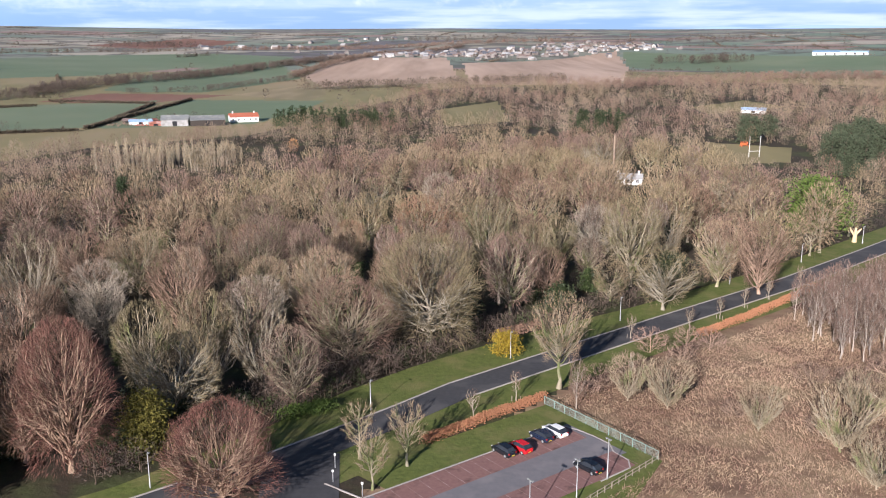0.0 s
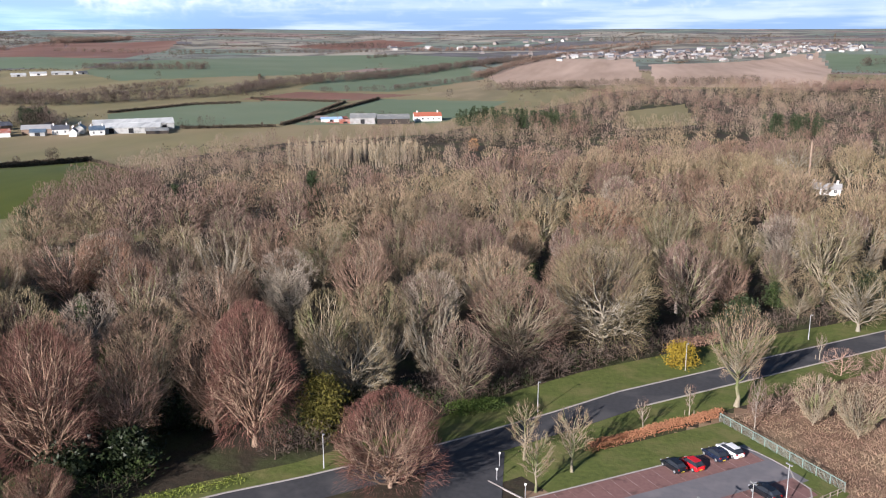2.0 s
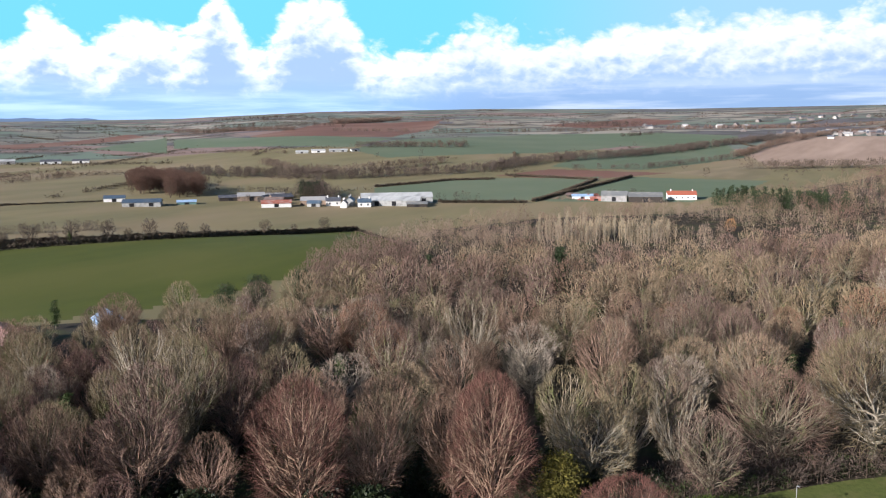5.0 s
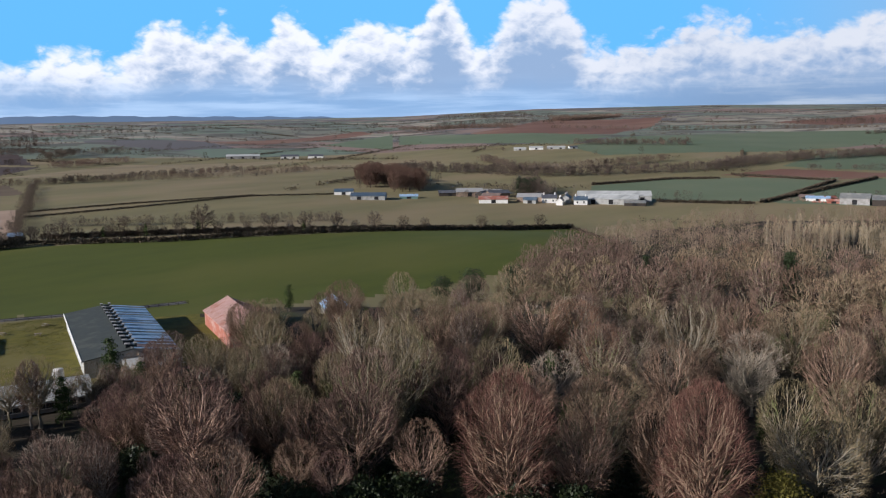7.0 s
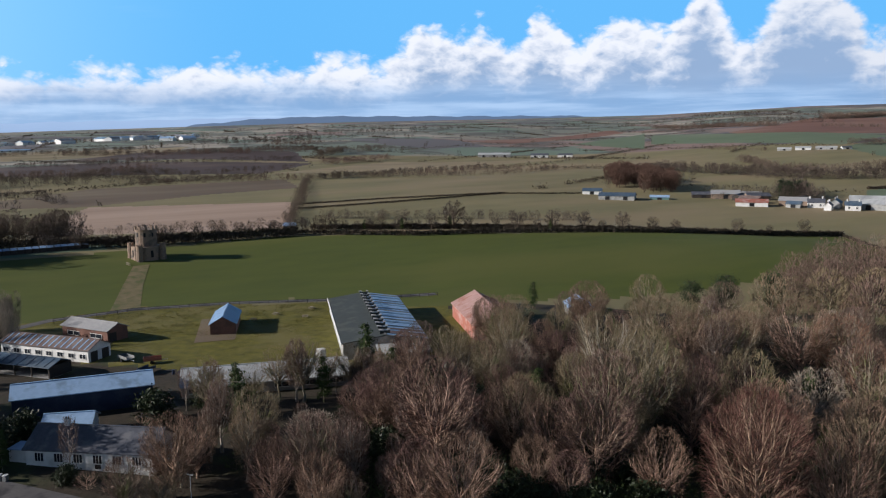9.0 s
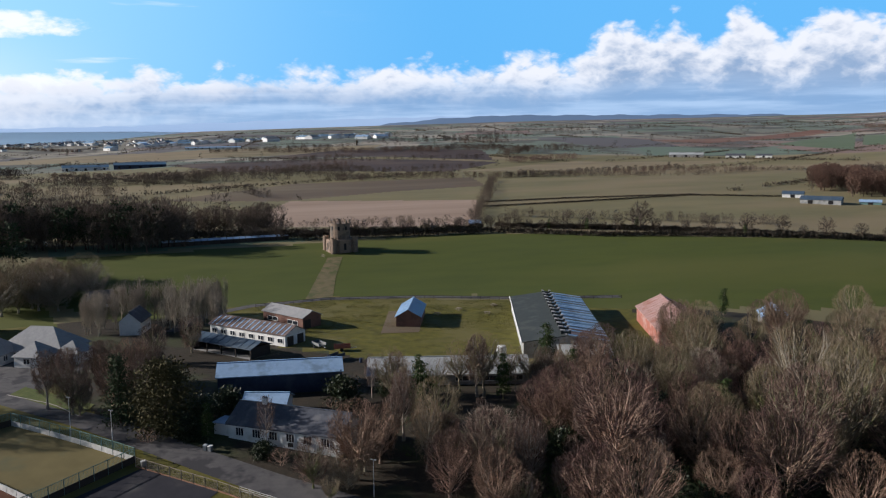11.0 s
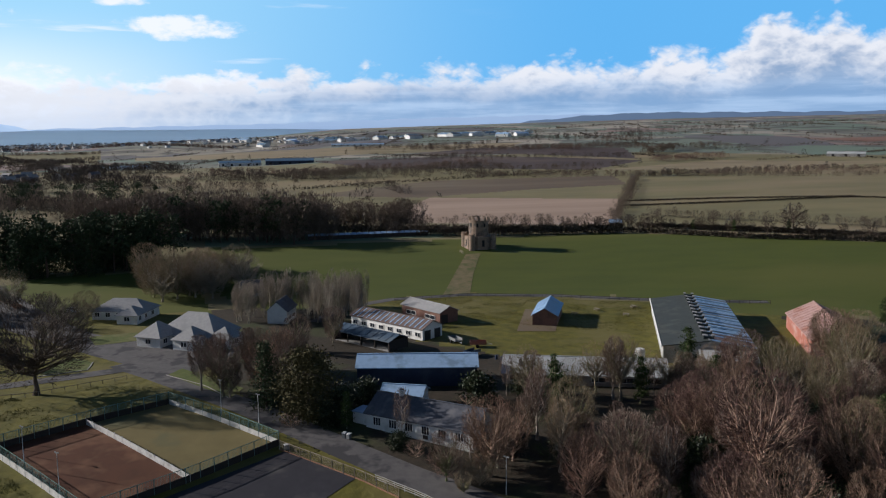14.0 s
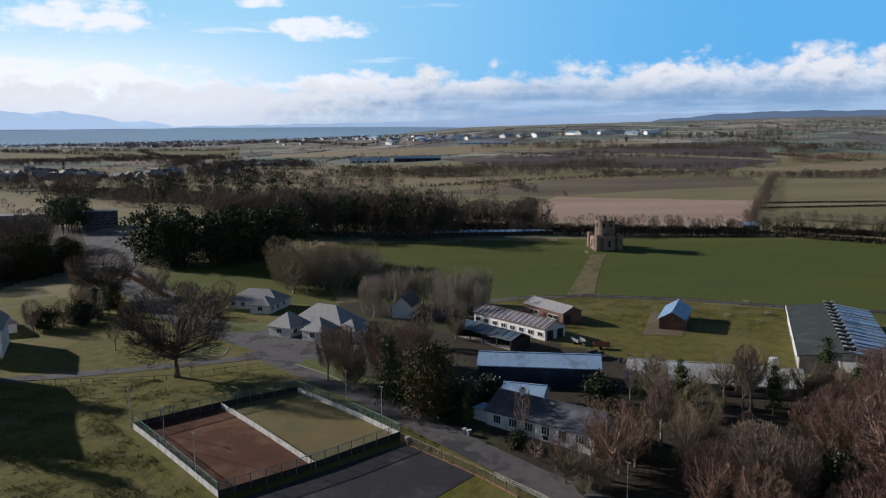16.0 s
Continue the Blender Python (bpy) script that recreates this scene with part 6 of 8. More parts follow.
town(120, [(-150, 1600), (60, 1720), (240, 1800), (340, 1900)], 60, 10, 5.6, "white rendered house in the distant town", "houses of the distant town", ["slate", "browntin", "greyroof", "slate", "browntin"])
town(60, [(-960, -500), (-930, -380), (-1000, -300)], 38, 12, 7.5, "white house with a dark roof on the estate", "houses of the estate", ["slate", "greyroof"])
town(64, [(-2484, -160), (-2484, 80), (-2300, 250), (-2200, 480), (-2100, 600)], 90, 34, 10, "pale industrial shed by the airfield", "sheds by the airfield", ["tin", "greyroof", "bluetin"], "white")
def far_roofs(n, along, spread, label, wall="white"):
    """A far town too small to pick apart: gabled blocks in one mesh."""
    p = np.array(along, float)
    d = np.concatenate([[0], np.cumsum(np.hypot(*np.diff(p, axis=0).T))])
    V, Fq, I = [], [], []
    for k in range(n):
        s_ = rng.uniform(0, d[-1])
        x, y = (np.interp(s_, d, p[:, c]) + rng.normal() * spread for c in (0, 1))
        a, l, w, h = rng.uniform(0, 3.14), rng.uniform(4, 9), rng.uniform(3.5, 5), rng.uniform(2.5, 4.5)
        c, s, z, o = math.cos(a), math.sin(a), gz(x, y), len(V)
        for u, v, t in ((-l, -w, -2), (l, -w, -2), (l, w, -2), (-l, w, -2), (-l, -w, h), (l, -w, h), (l, w, h), (-l, w, h), (-l, 0, h + 3), (l, 0, h + 3)):
            V.append((x + c * u - s * v, y + s * u + c * v, z + t))
        Fq += [(o, o + 1, o + 5, o + 4), (o + 1, o + 2, o + 6, o + 5), (o + 2, o + 3, o + 7, o + 6), (o + 3, o, o + 4, o + 7), (o + 4, o + 5, o + 9, o + 8), (o + 6, o + 7, o + 8, o + 9), (o + 5, o + 6, o + 9), (o + 7, o + 4, o + 8)]
        r_ = int(rng.integers(1, 4))
        I += [0, 0, 0, 0, r_, r_, 0, 0]
    ob = mesh_object("far_town", V, Fq, [M[wall], M["slate"], M["greyroof"], M["browntin"]], index=I)
    tagged(ob, label, "town", kind="stuff")


far_roofs(620, [(-3000, -1600), (-2950, -1100), (-2850, -600), (-2650, -160)], 150, "pale houses of the seaside town")
far_roofs(170, [(-100, 1660), (120, 1760), (300, 1850), (420, 1980)], 75, "small houses and roofs of the distant town", "townwall")
town(18, [(-560, 1980), (-420, 2100), (-180, 2600)], 60, 16, 8, "white farmhouse on the far hillside", "farmhouses on the hillside", ["slate", "greyroof"])

# ---------------------------------------------------------------- the car park


def sheet(name, corners, mat_, lift, label, category, cells=24):
    """A four-cornered piece of ground draped on the land."""
    c = [np.array(p, float) for p in corners]
    u = np.linspace(0, 1, cells + 1)
    U, V_ = np.meshgrid(u, u, indexing="ij")
    P = ((1 - U) * (1 - V_))[..., None] * c[0] + (U * (1 - V_))[..., None] * c[1] + (U * V_)[..., None] * c[2] + ((1 - U) * V_)[..., None] * c[3]
    Z = ground_z(P[..., 0], P[..., 1]) + lift
    V = np.concatenate([P, Z[..., None]], -1).reshape(-1, 3)
    n = cells + 1
    i, j = np.meshgrid(np.arange(cells), np.arange(cells), indexing="ij")
    q = np.stack([i * n + j, (i + 1) * n + j, (i + 1) * n + j + 1, i * n + j + 1], -1).reshape(-1, 4)
    if np.cross(c[1] - c[0], c[3] - c[0]) < 0:
        q = q[:, ::-1]
    return tagged(mesh_object(name, V, q, mat_, smooth=True), label, category, kind="structure")


U_ = np.array([0.801, 0.599])                            # along the bays
W_ = np.array([0.599, -0.801])                           # away from the hedge
K0 = np.array([-19.4, 95.6])


def lot(a, b):
    return tuple(K0 + U_ * a + W_ * b)


sheet("car_park_grass", [lot(13, -7.6), lot(51, -7.6), lot(50.5, 17), lot(20, 30)], M["lawn"], 0.045, "mown grass round the car park", "grass")
sheet("car_park", [lot(10.5, 0), lot(48.4, 0), lot(48.4, 12.2), lot(-4, 12.2)], M["lot"], 0.075, "grey tarmac car park", "car park")
sheet("parking_bays", [lot(12, 0.2), lot(47.3, 0.2), lot(47.3, 5.2), lot(12, 5.2)], M["paver"], 0.095, "red block-paved parking bays", "parking bays")
sheet("parking_bays", [lot(16, 10.6), lot(47.0, 10.6), lot(46.4, 15.6), lot(16, 15.6)], M["paver"], 0.095, "red block-paved parking bays opposite", "parking bays")
kerb("kerb", [lot(10.5, 0), lot(47.4, 0), lot(47.5, 2.6), lot(48.5, 2.8), lot(48.5, 8.8), lot(47.2, 9.2), lot(46.6, 15.6), lot(39, 15.8)], "pale kerb round the car park", 0.22, 0.12)
kerb("kerb", [lot(8.5, -6.5), lot(10.5, 0)], "pale kerb at the car park mouth", 0.22, 0.12)
for k in range(16):
    a = 12.4 + k * 2.3
    for b0 in (0.3, 10.7):
        if b0 > 1 and k < 4:
            continue
        bm = bmesh.new()
        p0, p1 = np.array(lot(a, b0)), np.array(lot(a, b0 + 4.8))
        s_ = U_ * 0.05
        plate(bm, [(*(p0 - s_), 0.105), (*(p0 + s_), 0.105), (*(p1 + s_), 0.105), (*(p1 - s_), 0.105)], 0.004)
        tagged(part("bay_line", bm, M["bayline"]), "faded pale line between parking bays", "road marking", kind="structure")


def car_body(bm, l, w, prof):
    """Loft of half sections: prof rows of (x, half width, floor, shoulder, top half width, top)."""
    rings = []
    for x, hw, zf, zs, tw, zt in prof:
        pts = [(-hw * 0.92, zf), (-hw, zf + 0.18), (-hw, zs), (-tw, zt), (tw, zt), (hw, zs), (hw, zf + 0.18), (hw * 0.92, zf)]
        rings.append([bm.verts.new((x, y, z)) for y, z in pts])
    for a, b in zip(rings, rings[1:]):
        for i in range(8):
            bm.faces.new((a[i], a[(i + 1) % 8], b[(i + 1) % 8], b[i]))
    bm.faces.new(rings[0])
    bm.faces.new(rings[-1][::-1])


def car(name, x, y, yaw, paint, label, l=4.2):
    root = base(name, x, y, yaw, label, "car", 0.1)
    h = l / 2
    bm = bmesh.new()
    car_body(bm, l, 1.76, [(-h, 0.72, 0.35, 0.62, 0.60, 0.72), (-h + 0.15, 0.85, 0.22, 0.72, 0.74, 0.92), (-h * 0.55, 0.88, 0.18, 0.85, 0.80, 0.93), (-h * 0.2, 0.88, 0.18, 0.88, 0.80, 0.95),
                           (h * 0.35, 0.88, 0.18, 0.88, 0.80, 0.94), (h * 0.75, 0.86, 0.2, 0.78, 0.76, 0.84), (h - 0.12, 0.80, 0.24, 0.62, 0.66, 0.70), (h, 0.66, 0.34, 0.52, 0.5, 0.58)])
    bmesh.ops.bevel(bm, geom=[e for e in bm.edges], offset=0.03, segments=1, affect="EDGES")
    part("body", bm, paint, root)
    bm = bmesh.new()
    car_body(bm, l, 1.6, [(-h + 0.12, 0.72, 0.9, 0.92, 0.66, 0.93), (-h * 0.66, 0.76, 0.9, 0.95, 0.60, 1.38), (-h * 0.1, 0.77, 0.9, 0.95, 0.61, 1.45), (h * 0.16, 0.76, 0.9, 0.95, 0.60, 1.40), (h * 0.52, 0.72, 0.88, 0.90, 0.66, 0.92)])
    cab = part("glasshouse", bm, M["glass"], root, "dark car windows")
    bm = bmesh.new()
    plate(bm, [(-h * 0.68, -0.58, 1.41), (h * 0.18, -0.58, 1.43), (h * 0.18, 0.58, 1.43), (-h * 0.68, 0.58, 1.41)], -0.06)
    part("roof_panel", bm, paint, root)
    for sx in (-0.62, 0.62):
        for sy in (-1, 1):
            bm = bmesh.new()
            mtx = Matrix.Translation((sx * h, sy * 0.80, 0.31)) @ Matrix.Rotation(radians(90), 4, "X")
            bmesh.ops.create_cone(bm, segments=16, radius1=0.31, radius2=0.31, depth=0.2, cap_ends=True, matrix=mtx)
            tyre = part("wheel", bm, M["tyre"], root, "black tyre")
            bm = bmesh.new()
            bmesh.ops.create_cone(bm, segments=12, radius1=0.2, radius2=0.17, depth=0.23, cap_ends=True, matrix=mtx)
            part("rim", bm, M["steel"], tyre, "silver wheel rim")
    for sy in (-1, 1):
        part("headlight", box(h - 0.22, h - 0.04, sy * 0.58 - 0.16, sy * 0.58 + 0.16, 0.56, 0.70), M["lampglass"], root, "clear headlight")
        part("tail_light", box(-h + 0.02, -h + 0.16, sy * 0.66 - 0.12, sy * 0.66 + 0.12, 0.70, 0.90), M["redlens"], root, "red tail light")
        part("door_mirror", box(h * 0.32, h * 0.42, sy * 0.94 - 0.08, sy * 0.94 + 0.08, 0.92, 1.04), paint, root)
    for sx in (-1, 1):
        part("number_plate", box(sx * (h + 0.01) - 0.02, sx * (h + 0.01) + 0.02, -0.26, 0.26, 0.42, 0.53), M["white"] if sx > 0 else M["plate"], root, "blank number plate")
    return root


car_yaw = math.degrees(math.atan2(-W_[1], -W_[0]))
car("parked_car", 8.6, 114.6, car_yaw, M["carblack"], "black hatchback parked on red block paving", 4.1)
car("parked_car", 11.1, 115.6, car_yaw + 2, M["carred"], "bright red hatchback parked beside a black car", 3.9)
car("parked_car", 14.6, 119.3, car_yaw, M["carnavy"], "dark blue hatchback parked beside a white car", 4.0)
car("parked_car", 16.9, 121.0, car_yaw, M["carwhite"], "white saloon car parked in the last bay", 4.4)
car("parked_car", 20.1, 109.4, car_yaw + 3, M["carblack"], "black car parked alone in the opposite bays", 4.4)
car("parked_car", -262, -73, 60, M["carwhite"], "pale car parked by the bungalow", 4.2)


def lamp_post(x, y, tall, yaw, label, heads=1, dz=0.0):
    root = base("street_lamp", x, y, yaw, label, "street lamp", dz, "street lamps")
    V, Fc = tubes([(np.array([[0, 0, -0.3], [0, 0, 1.1], [0, 0, 1.15], [0, 0, tall]]), np.array([0.10, 0.10, 0.07, 0.05]))], 8)
    mesh_object("pole", V, Fc, M["steel"], root, smooth=True)
    for k in range(heads):
        s_ = 1 if k == 0 else -1
        bm = bmesh.new()
        plate(bm, [(0.05 * s_, -0.09, tall + 0.1), (0.5 * s_, -0.12, tall + 0.14), (0.5 * s_, 0.12, tall + 0.14), (0.05 * s_, 0.09, tall + 0.1)], 0.12)
        head = part("lamp_head", bm, M["greytin"], root, "flat grey lamp head")
        bm = bmesh.new()
        plate(bm, [(0.15 * s_, -0.07, tall - 0.02), (0.46 * s_, -0.09, tall + 0.0), (0.46 * s_, 0.09, tall + 0.0), (0.15 * s_, 0.07, tall - 0.02)], 0.03)
        part("lens", bm, M["lampglass"], head, "pale lamp lens")
    return root


for x, y in ((-40, 104.9), (-12.2, 130.2), (12.6, 154.2), (38.2, 176.9), (71.6, 206.2), (98.3, 227.7), (126, 250.4)):
    lamp_post(x, y, 5.3, -40, "slim grey street lamp on the grass verge")
for a, b in ((40.2, 15.9), (32.5, 17.6), (24, 17.8)):
    lamp_post(*lot(a, b), 6.0, car_yaw, "slim grey lamp post in the car park", 2)


def bollard(x, y, h, label, top):
    root = base("bollard", x, y, 0, label, "bollard")
    V, Fc = tubes([(np.array([[0, 0, -0.2], [0, 0, h - 0.15], [0, 0, h]]), np.array([0.06, 0.06, 0.05]))], 8)
    mesh_object("post", V, Fc, M["steel"], root, smooth=True)
    part("cap", box(-0.13, 0.13, -0.05, 0.05, h - 0.25, h + 0.05), M[top], root, "pale sign plate")


bollard(-15.6, 110.4, 2.2, "small white sign on a post by the junction", "white")
bollard(-15.4, 106.4, 1.8, "small white sign on a post by the kerb", "white")
bollard(-11.0, 102.6, 2.0, "dark bollard light on the grass", "white")


def fence(name, line, h, gap, label, mat_, rails=(0.5, 1.0), mesh_=False, slab_=None, thick=0.05, post_h=None):
    """Posts along a line with rails, or a mesh of thin wires, and perhaps a low board at the foot."""
    p = np.array(line, float)
    d = np.concatenate([[0], np.cumsum(np.hypot(*np.diff(p, axis=0).T))])
    n = max(1, int(round(d[-1] / gap)))
    root = new(name)
    tagged(root, label, "fence")
    q = np.linspace(0, d[-1], n + 1)
    P = np.stack([np.interp(q, d, p[:, k]) for k in (0, 1)], -1)
    Z = ground_z(P[:, 0], P[:, 1])
    root.matrix_world = pose(P[0][0], P[0][1], Z[0])
    O = np.array([P[0][0], P[0][1], Z[0]])
    ph = post_h or h
    for (x, y), z in zip(P, Z):
        part("post", box(x - O[0] - thick, x - O[0] + thick, y - O[1] - thick, y - O[1] + thick, z - O[2] - 0.3, z - O[2] + ph), mat_, root)
    for i in range(n):
        a, b = P[i], P[i + 1]
        u = (b - a) / np.linalg.norm(b - a)
        s_ = np.array([-u[1], u[0]]) * 0.02
        for r in rails:
            bm = bmesh.new()
            za, zb = Z[i] - O[2] + r, Z[i + 1] - O[2] + r
            A, B = a - O[:2], b - O[:2]
            plate(bm, [(*(A - s_), za + 0.05), (*(B - s_), zb + 0.05), (*(B + s_), zb + 0.05), (*(A + s_), za + 0.05)], 0.1)
            part("rail", bm, mat_, root)
        if mesh_ or slab_:
            bm = bmesh.new()
            A, B = a - O[:2], b - O[:2]
            za, zb = Z[i] - O[2], Z[i + 1] - O[2]
            if mesh_:
                m_ = max(4, int(np.linalg.norm(B - A) / 0.22))
                for k in range(m_):
                    c = A + (B - A) * (k + 0.5) / m_
                    zc = za + (zb - za) * (k + 0.5) / m_
                    w_ = u * 0.02
                    plate(bm, [(*(c - w_), zc + h), (*(c + w_), zc + h), (*(c + w_ + s_ * 0.5), zc + h), (*(c - w_ + s_ * 0.5), zc + h)], h - 0.05)
                part("mesh_panel", bm, mat_, root, "thin green mesh")
            if slab_:
                bm = bmesh.new()
                hh, mt2 = slab_
                A2, B2 = A + u * 0.07, B - u * 0.07
                plate(bm, [(*(A2 - s_ * 2), za + hh), (*(B2 - s_ * 2), zb + hh), (*(B2 + s_ * 2), zb + hh), (*(A2 + s_ * 2), za + hh)], hh + 0.2)
                part("board", bm, mt2, root)
    return root


fence("mesh_fence", [(16.6, 132.5), (30.7, 112.6)], 1.45, 2.4, "pale green mesh fence beside the car park", M["fencegreen"], rails=(1.4,), mesh_=True, thick=0.035)
fence("post_fence", [(30.7, 112.4), (20.6, 102.6), (12, 94)], 1.1, 1.6, "low timber post-and-rail fence beside the scrub", M["timber"], rails=(0.45, 0.95))


def hedge(name, line, h, w, mat_, label, density=26, size=0.22, category="hedge", bark=None):
    """A hedge of leaves and twigs along a line, one mesh."""
    p = np.array(line, float)
    d = np.concatenate([[0], np.cumsum(np.hypot(*np.diff(p, axis=0).T))])
    g = np.random.default_rng(int(abs(p.sum()) * 10) % 9999)
    n = int(d[-1] * density)
    q = g.uniform(0, d[-1], n)
    c = np.stack([np.interp(q, d, p[:, k]) for k in (0, 1)], -1)
    top = h * (0.85 + 0.15 * np.sin(q * 0.9) * np.sin(q * 0.37 + 1))
    a = g.uniform(0, np.pi, n)
    rr = np.sqrt(g.uniform(0.35, 1, n))
    off = np.cos(a) * rr * w / 2
    z = np.sin(a) ** 0.6 * rr * top
    ang = g.uniform(0, 6.28, n)
    x, y = c[:, 0] + np.cos(ang) * off, c[:, 1] + np.sin(ang) * off
    P0 = np.column_stack([x, y, ground_z(x, y) + z])
    T, TF = blades(P0, P0 + unit(g.normal(size=(n, 3)) + np.array([0, 0, 0.5])) * (size * g.uniform(1.2, 3.0, n))[:, None], size * g.uniform(0.8, 1.5, n), g)
    return tagged(mesh_object(name, T, TF, mat_), label, category)


hedge("beech_hedge", [(-3.0, 118.2), (6, 126), (16.6, 134.6)], 1.5, 2.4, M["beech"], "clipped copper-brown beech hedge beside the car park", 330, 0.13)
hedge("beech_hedge", [(52, 166), (66, 178), (80, 191), (92, 203)], 1.6, 2.6, M["beech"], "copper-brown beech hedge along the scrub", 240, 0.15)

# ---------------------------------------------------------------- hedges and tree lines of the farmland
HEDGES = [
    ("hedge", 2.2, [(-378, 131), (-336, 185), (-296, 300), (-272, 395)]), ("hedge", 1.5, [(-271, 393), (-214, 346)]), ("hedge", 2, [(-395, 600), (-364, 677), (-331, 700)]),
    ("hedge", 2, [(-338, 738), (-247, 735), (-235, 572)]), ("hedge", 2.5, [(-237, 564), (-226, 773)]), ("hedge", 2, [(-296, 532), (-238, 557)]),
    ("hedge", 1.2, [(-530, 197), (-531, 270), (-537, 361), (-494, 429)])]
HEDGES += [("hedge", 1.1, [(-558, 208), (-555, 275), (-539, 367)]), ("hedge", 4.6, [(-368, 136), (-371, 100), (-378, 60), (-400, -10)])]
TREELINES = [
    (9, [(-665, 634), (-477, 638), (-377, 771), (-374, 893), (-321, 1070), (-258, 1304), (-160, 1482)], 4), (8, [(-699, 1000), (-588, 1150)], 1), (9, [(-1741, 1676), (-1240, 1555)], 2),
    (10, [(-1600, 2187), (-1676, 2642)], 2), (6, [(-303, 829), (-244, 875), (-187, 1095)], 1), (9, [(-143, 908), (-9, 969), (143, 1024)], 3), (9, [(150, 900), (400, 1000), (640, 960)], 4)]
TREELINES += [
    (5, [(-774, 272), (-771, 333), (-711, 479), (-742, 572), (-675, 697)], 1), (5.5, [(-476, 195), (-410, 280), (-386, 321)], 2), (5, [(-453, 162), (-600, 226), (-747, 287)], 2),
    (6, [(-805, 150), (-786, 275), (-729, 567)], 1), (6, [(-946, 29), (-876, 164), (-945, 352)], 1), (7, [(-1258, 71), (-1134, 182), (-1086, 404)], 1)]
TREELINES += [
    (8, [(-1571, 170), (-1399, 300), (-1230, 485)], 2), (8, [(-994, 408), (-1048, 528)], 2), (6, [(-422, 39), (-415, 94), (-404, 144)], 2), (7, [(-1249, -648), (-1744, -696), (-1397, -336)], 2),
    (8, [(-1400, -620), (-1300, -380), (-1250, -200)], 2), (9, [(-450, 1800), (-100, 2050), (300, 2200)], 2), (8, [(-1100, 1500), (-800, 1700), (-500, 1750)], 1),
    (9, [(-700, -330), (-640, -240), (-600, -150), (-560, -60)], 4)]
TREELINES += [
    (8, [(-1206, 160), (-1189, 250)], 2),
    (8, [(-1372, 272), (-1305, 374), (-1252, 392)], 2),
    (6, [(-831, 137), (-829, 202), (-816, 273)], 2),
    (6, [(-776, 309), (-769, 353), (-800, 413), (-807, 526)], 2),
    (11, [(-846, -27), (-855, 4), (-861, 37)], 3),
    (9, [(-1484, 510), (-1438, 579)], 2),
    (10, [(-1108, 441), (-1201, 523), (-1202, 608)], 2),
    (8, [(-741, 31), (-719, 55), (-649, 70)], 1),
    (7, [(-915, 103), (-977, 157), (-920, 209)], 2),
    (6, [(-780, 432), (-802, 525), (-770, 600)], 1),
    (5, [(-849, 903), (-721, 890)], 1),
    (8, [(-688, 1001), (-564, 1096)], 2),
    (10, [(-1560, 1560), (-1310, 1640)], 2),
    (12, [(-1440, 1982), (-1516, 2466)], 3),
    (9, [(-2546, 2679), (-2364, 3048)], 2),
    (7, [(-1932, 3879), (-1781, 3850)], 2),
    (8, [(-652, 763), (-539, 681), (-476, 671)], 2),
    (7, [(-673, 1030), (-562, 1081)], 1),
    (11, [(-1471, 2023), (-1465, 2281)], 3),
    (7, [(-462, 1508), (-413, 1603)], 1),
    (8, [(-544, 666), (-501, 709), (-480, 779), (-465, 853)], 2),
    (8, [(-193, 1098), (-179, 1310), (-118, 1636), (43, 2002)], 2),
    (9, [(316, 1927), (401, 1916)], 2),
    (9, [(-909, -118), (-868, -71), (-874, 7)], 2),
    (7, [(-1846, -957), (-1871, -831), (-1868, -636)], 2),
    (8, [(-2900, -1500), (-2800, -1100), (-2700, -700), (-2256, -207)], 2),
    (10, [(-1124, -367), (-1297, -389), (-1355, -392)], 2),
    (13, [(-968, -280), (-1125, -267), (-1076, -159)], 4),
    (8, [(-2011, -714), (-1600, -415)], 2),
]
TREELINES += [
    (13, [(-744, -388), (-740, -327), (-744, -270)], 3),
    (13, [(-792, -279), (-782, -231)], 3),
    (13, [(-821, -243), (-845, -199), (-807, -142)], 4),
    (12, [(-752, -133), (-750, -87), (-723, -41)], 3),
    (8, [(-1021, -125), (-911, 9)], 2),
    (9, [(-1139, -592), (-1190, -555), (-1252, -518)], 3),
    (8, [(-1745, -698), (-1849, -556), (-1942, -469)], 2),
    (7, [(-1844, -956), (-2021, -781), (-2154, -519)], 2),
    (8, [(-965, 22), (-964, 111), (-1009, 210)], 2),
    (8, [(-1624, 69), (-1646, 189), (-1631, 338)], 2),
    (7, [(-1378, 331), (-1328, 450), (-1231, 539)], 2),
]
for kind, h, line in HEDGES:
    hedge("hedge", line, h, h * 0.9, M["hedgebrown"], "dark brown winter field hedge", 90 if h > 4 else 34, 0.6 if h > 1.5 else 0.34)


def treeline(h, line, rows, mats, label, pairs, gap=0.4, name="tree_line"):
    p = np.array(line, float)
    d = np.concatenate([[0], np.cumsum(np.hypot(*np.diff(p, axis=0).T))])
    n = int(d[-1] / (h * gap) * rows)
    q = rng.uniform(0, d[-1], n)
    places = [(np.interp(v, d, p[:, 0]) + rng.normal() * h * 0.22 * rows, np.interp(v, d, p[:, 1]) + rng.normal() * h * 0.22 * rows) for v in q]
    return joined(name, pairs, places, mats, label, "tree line", (h / 16 * 0.7, h / 16 * 1.2))


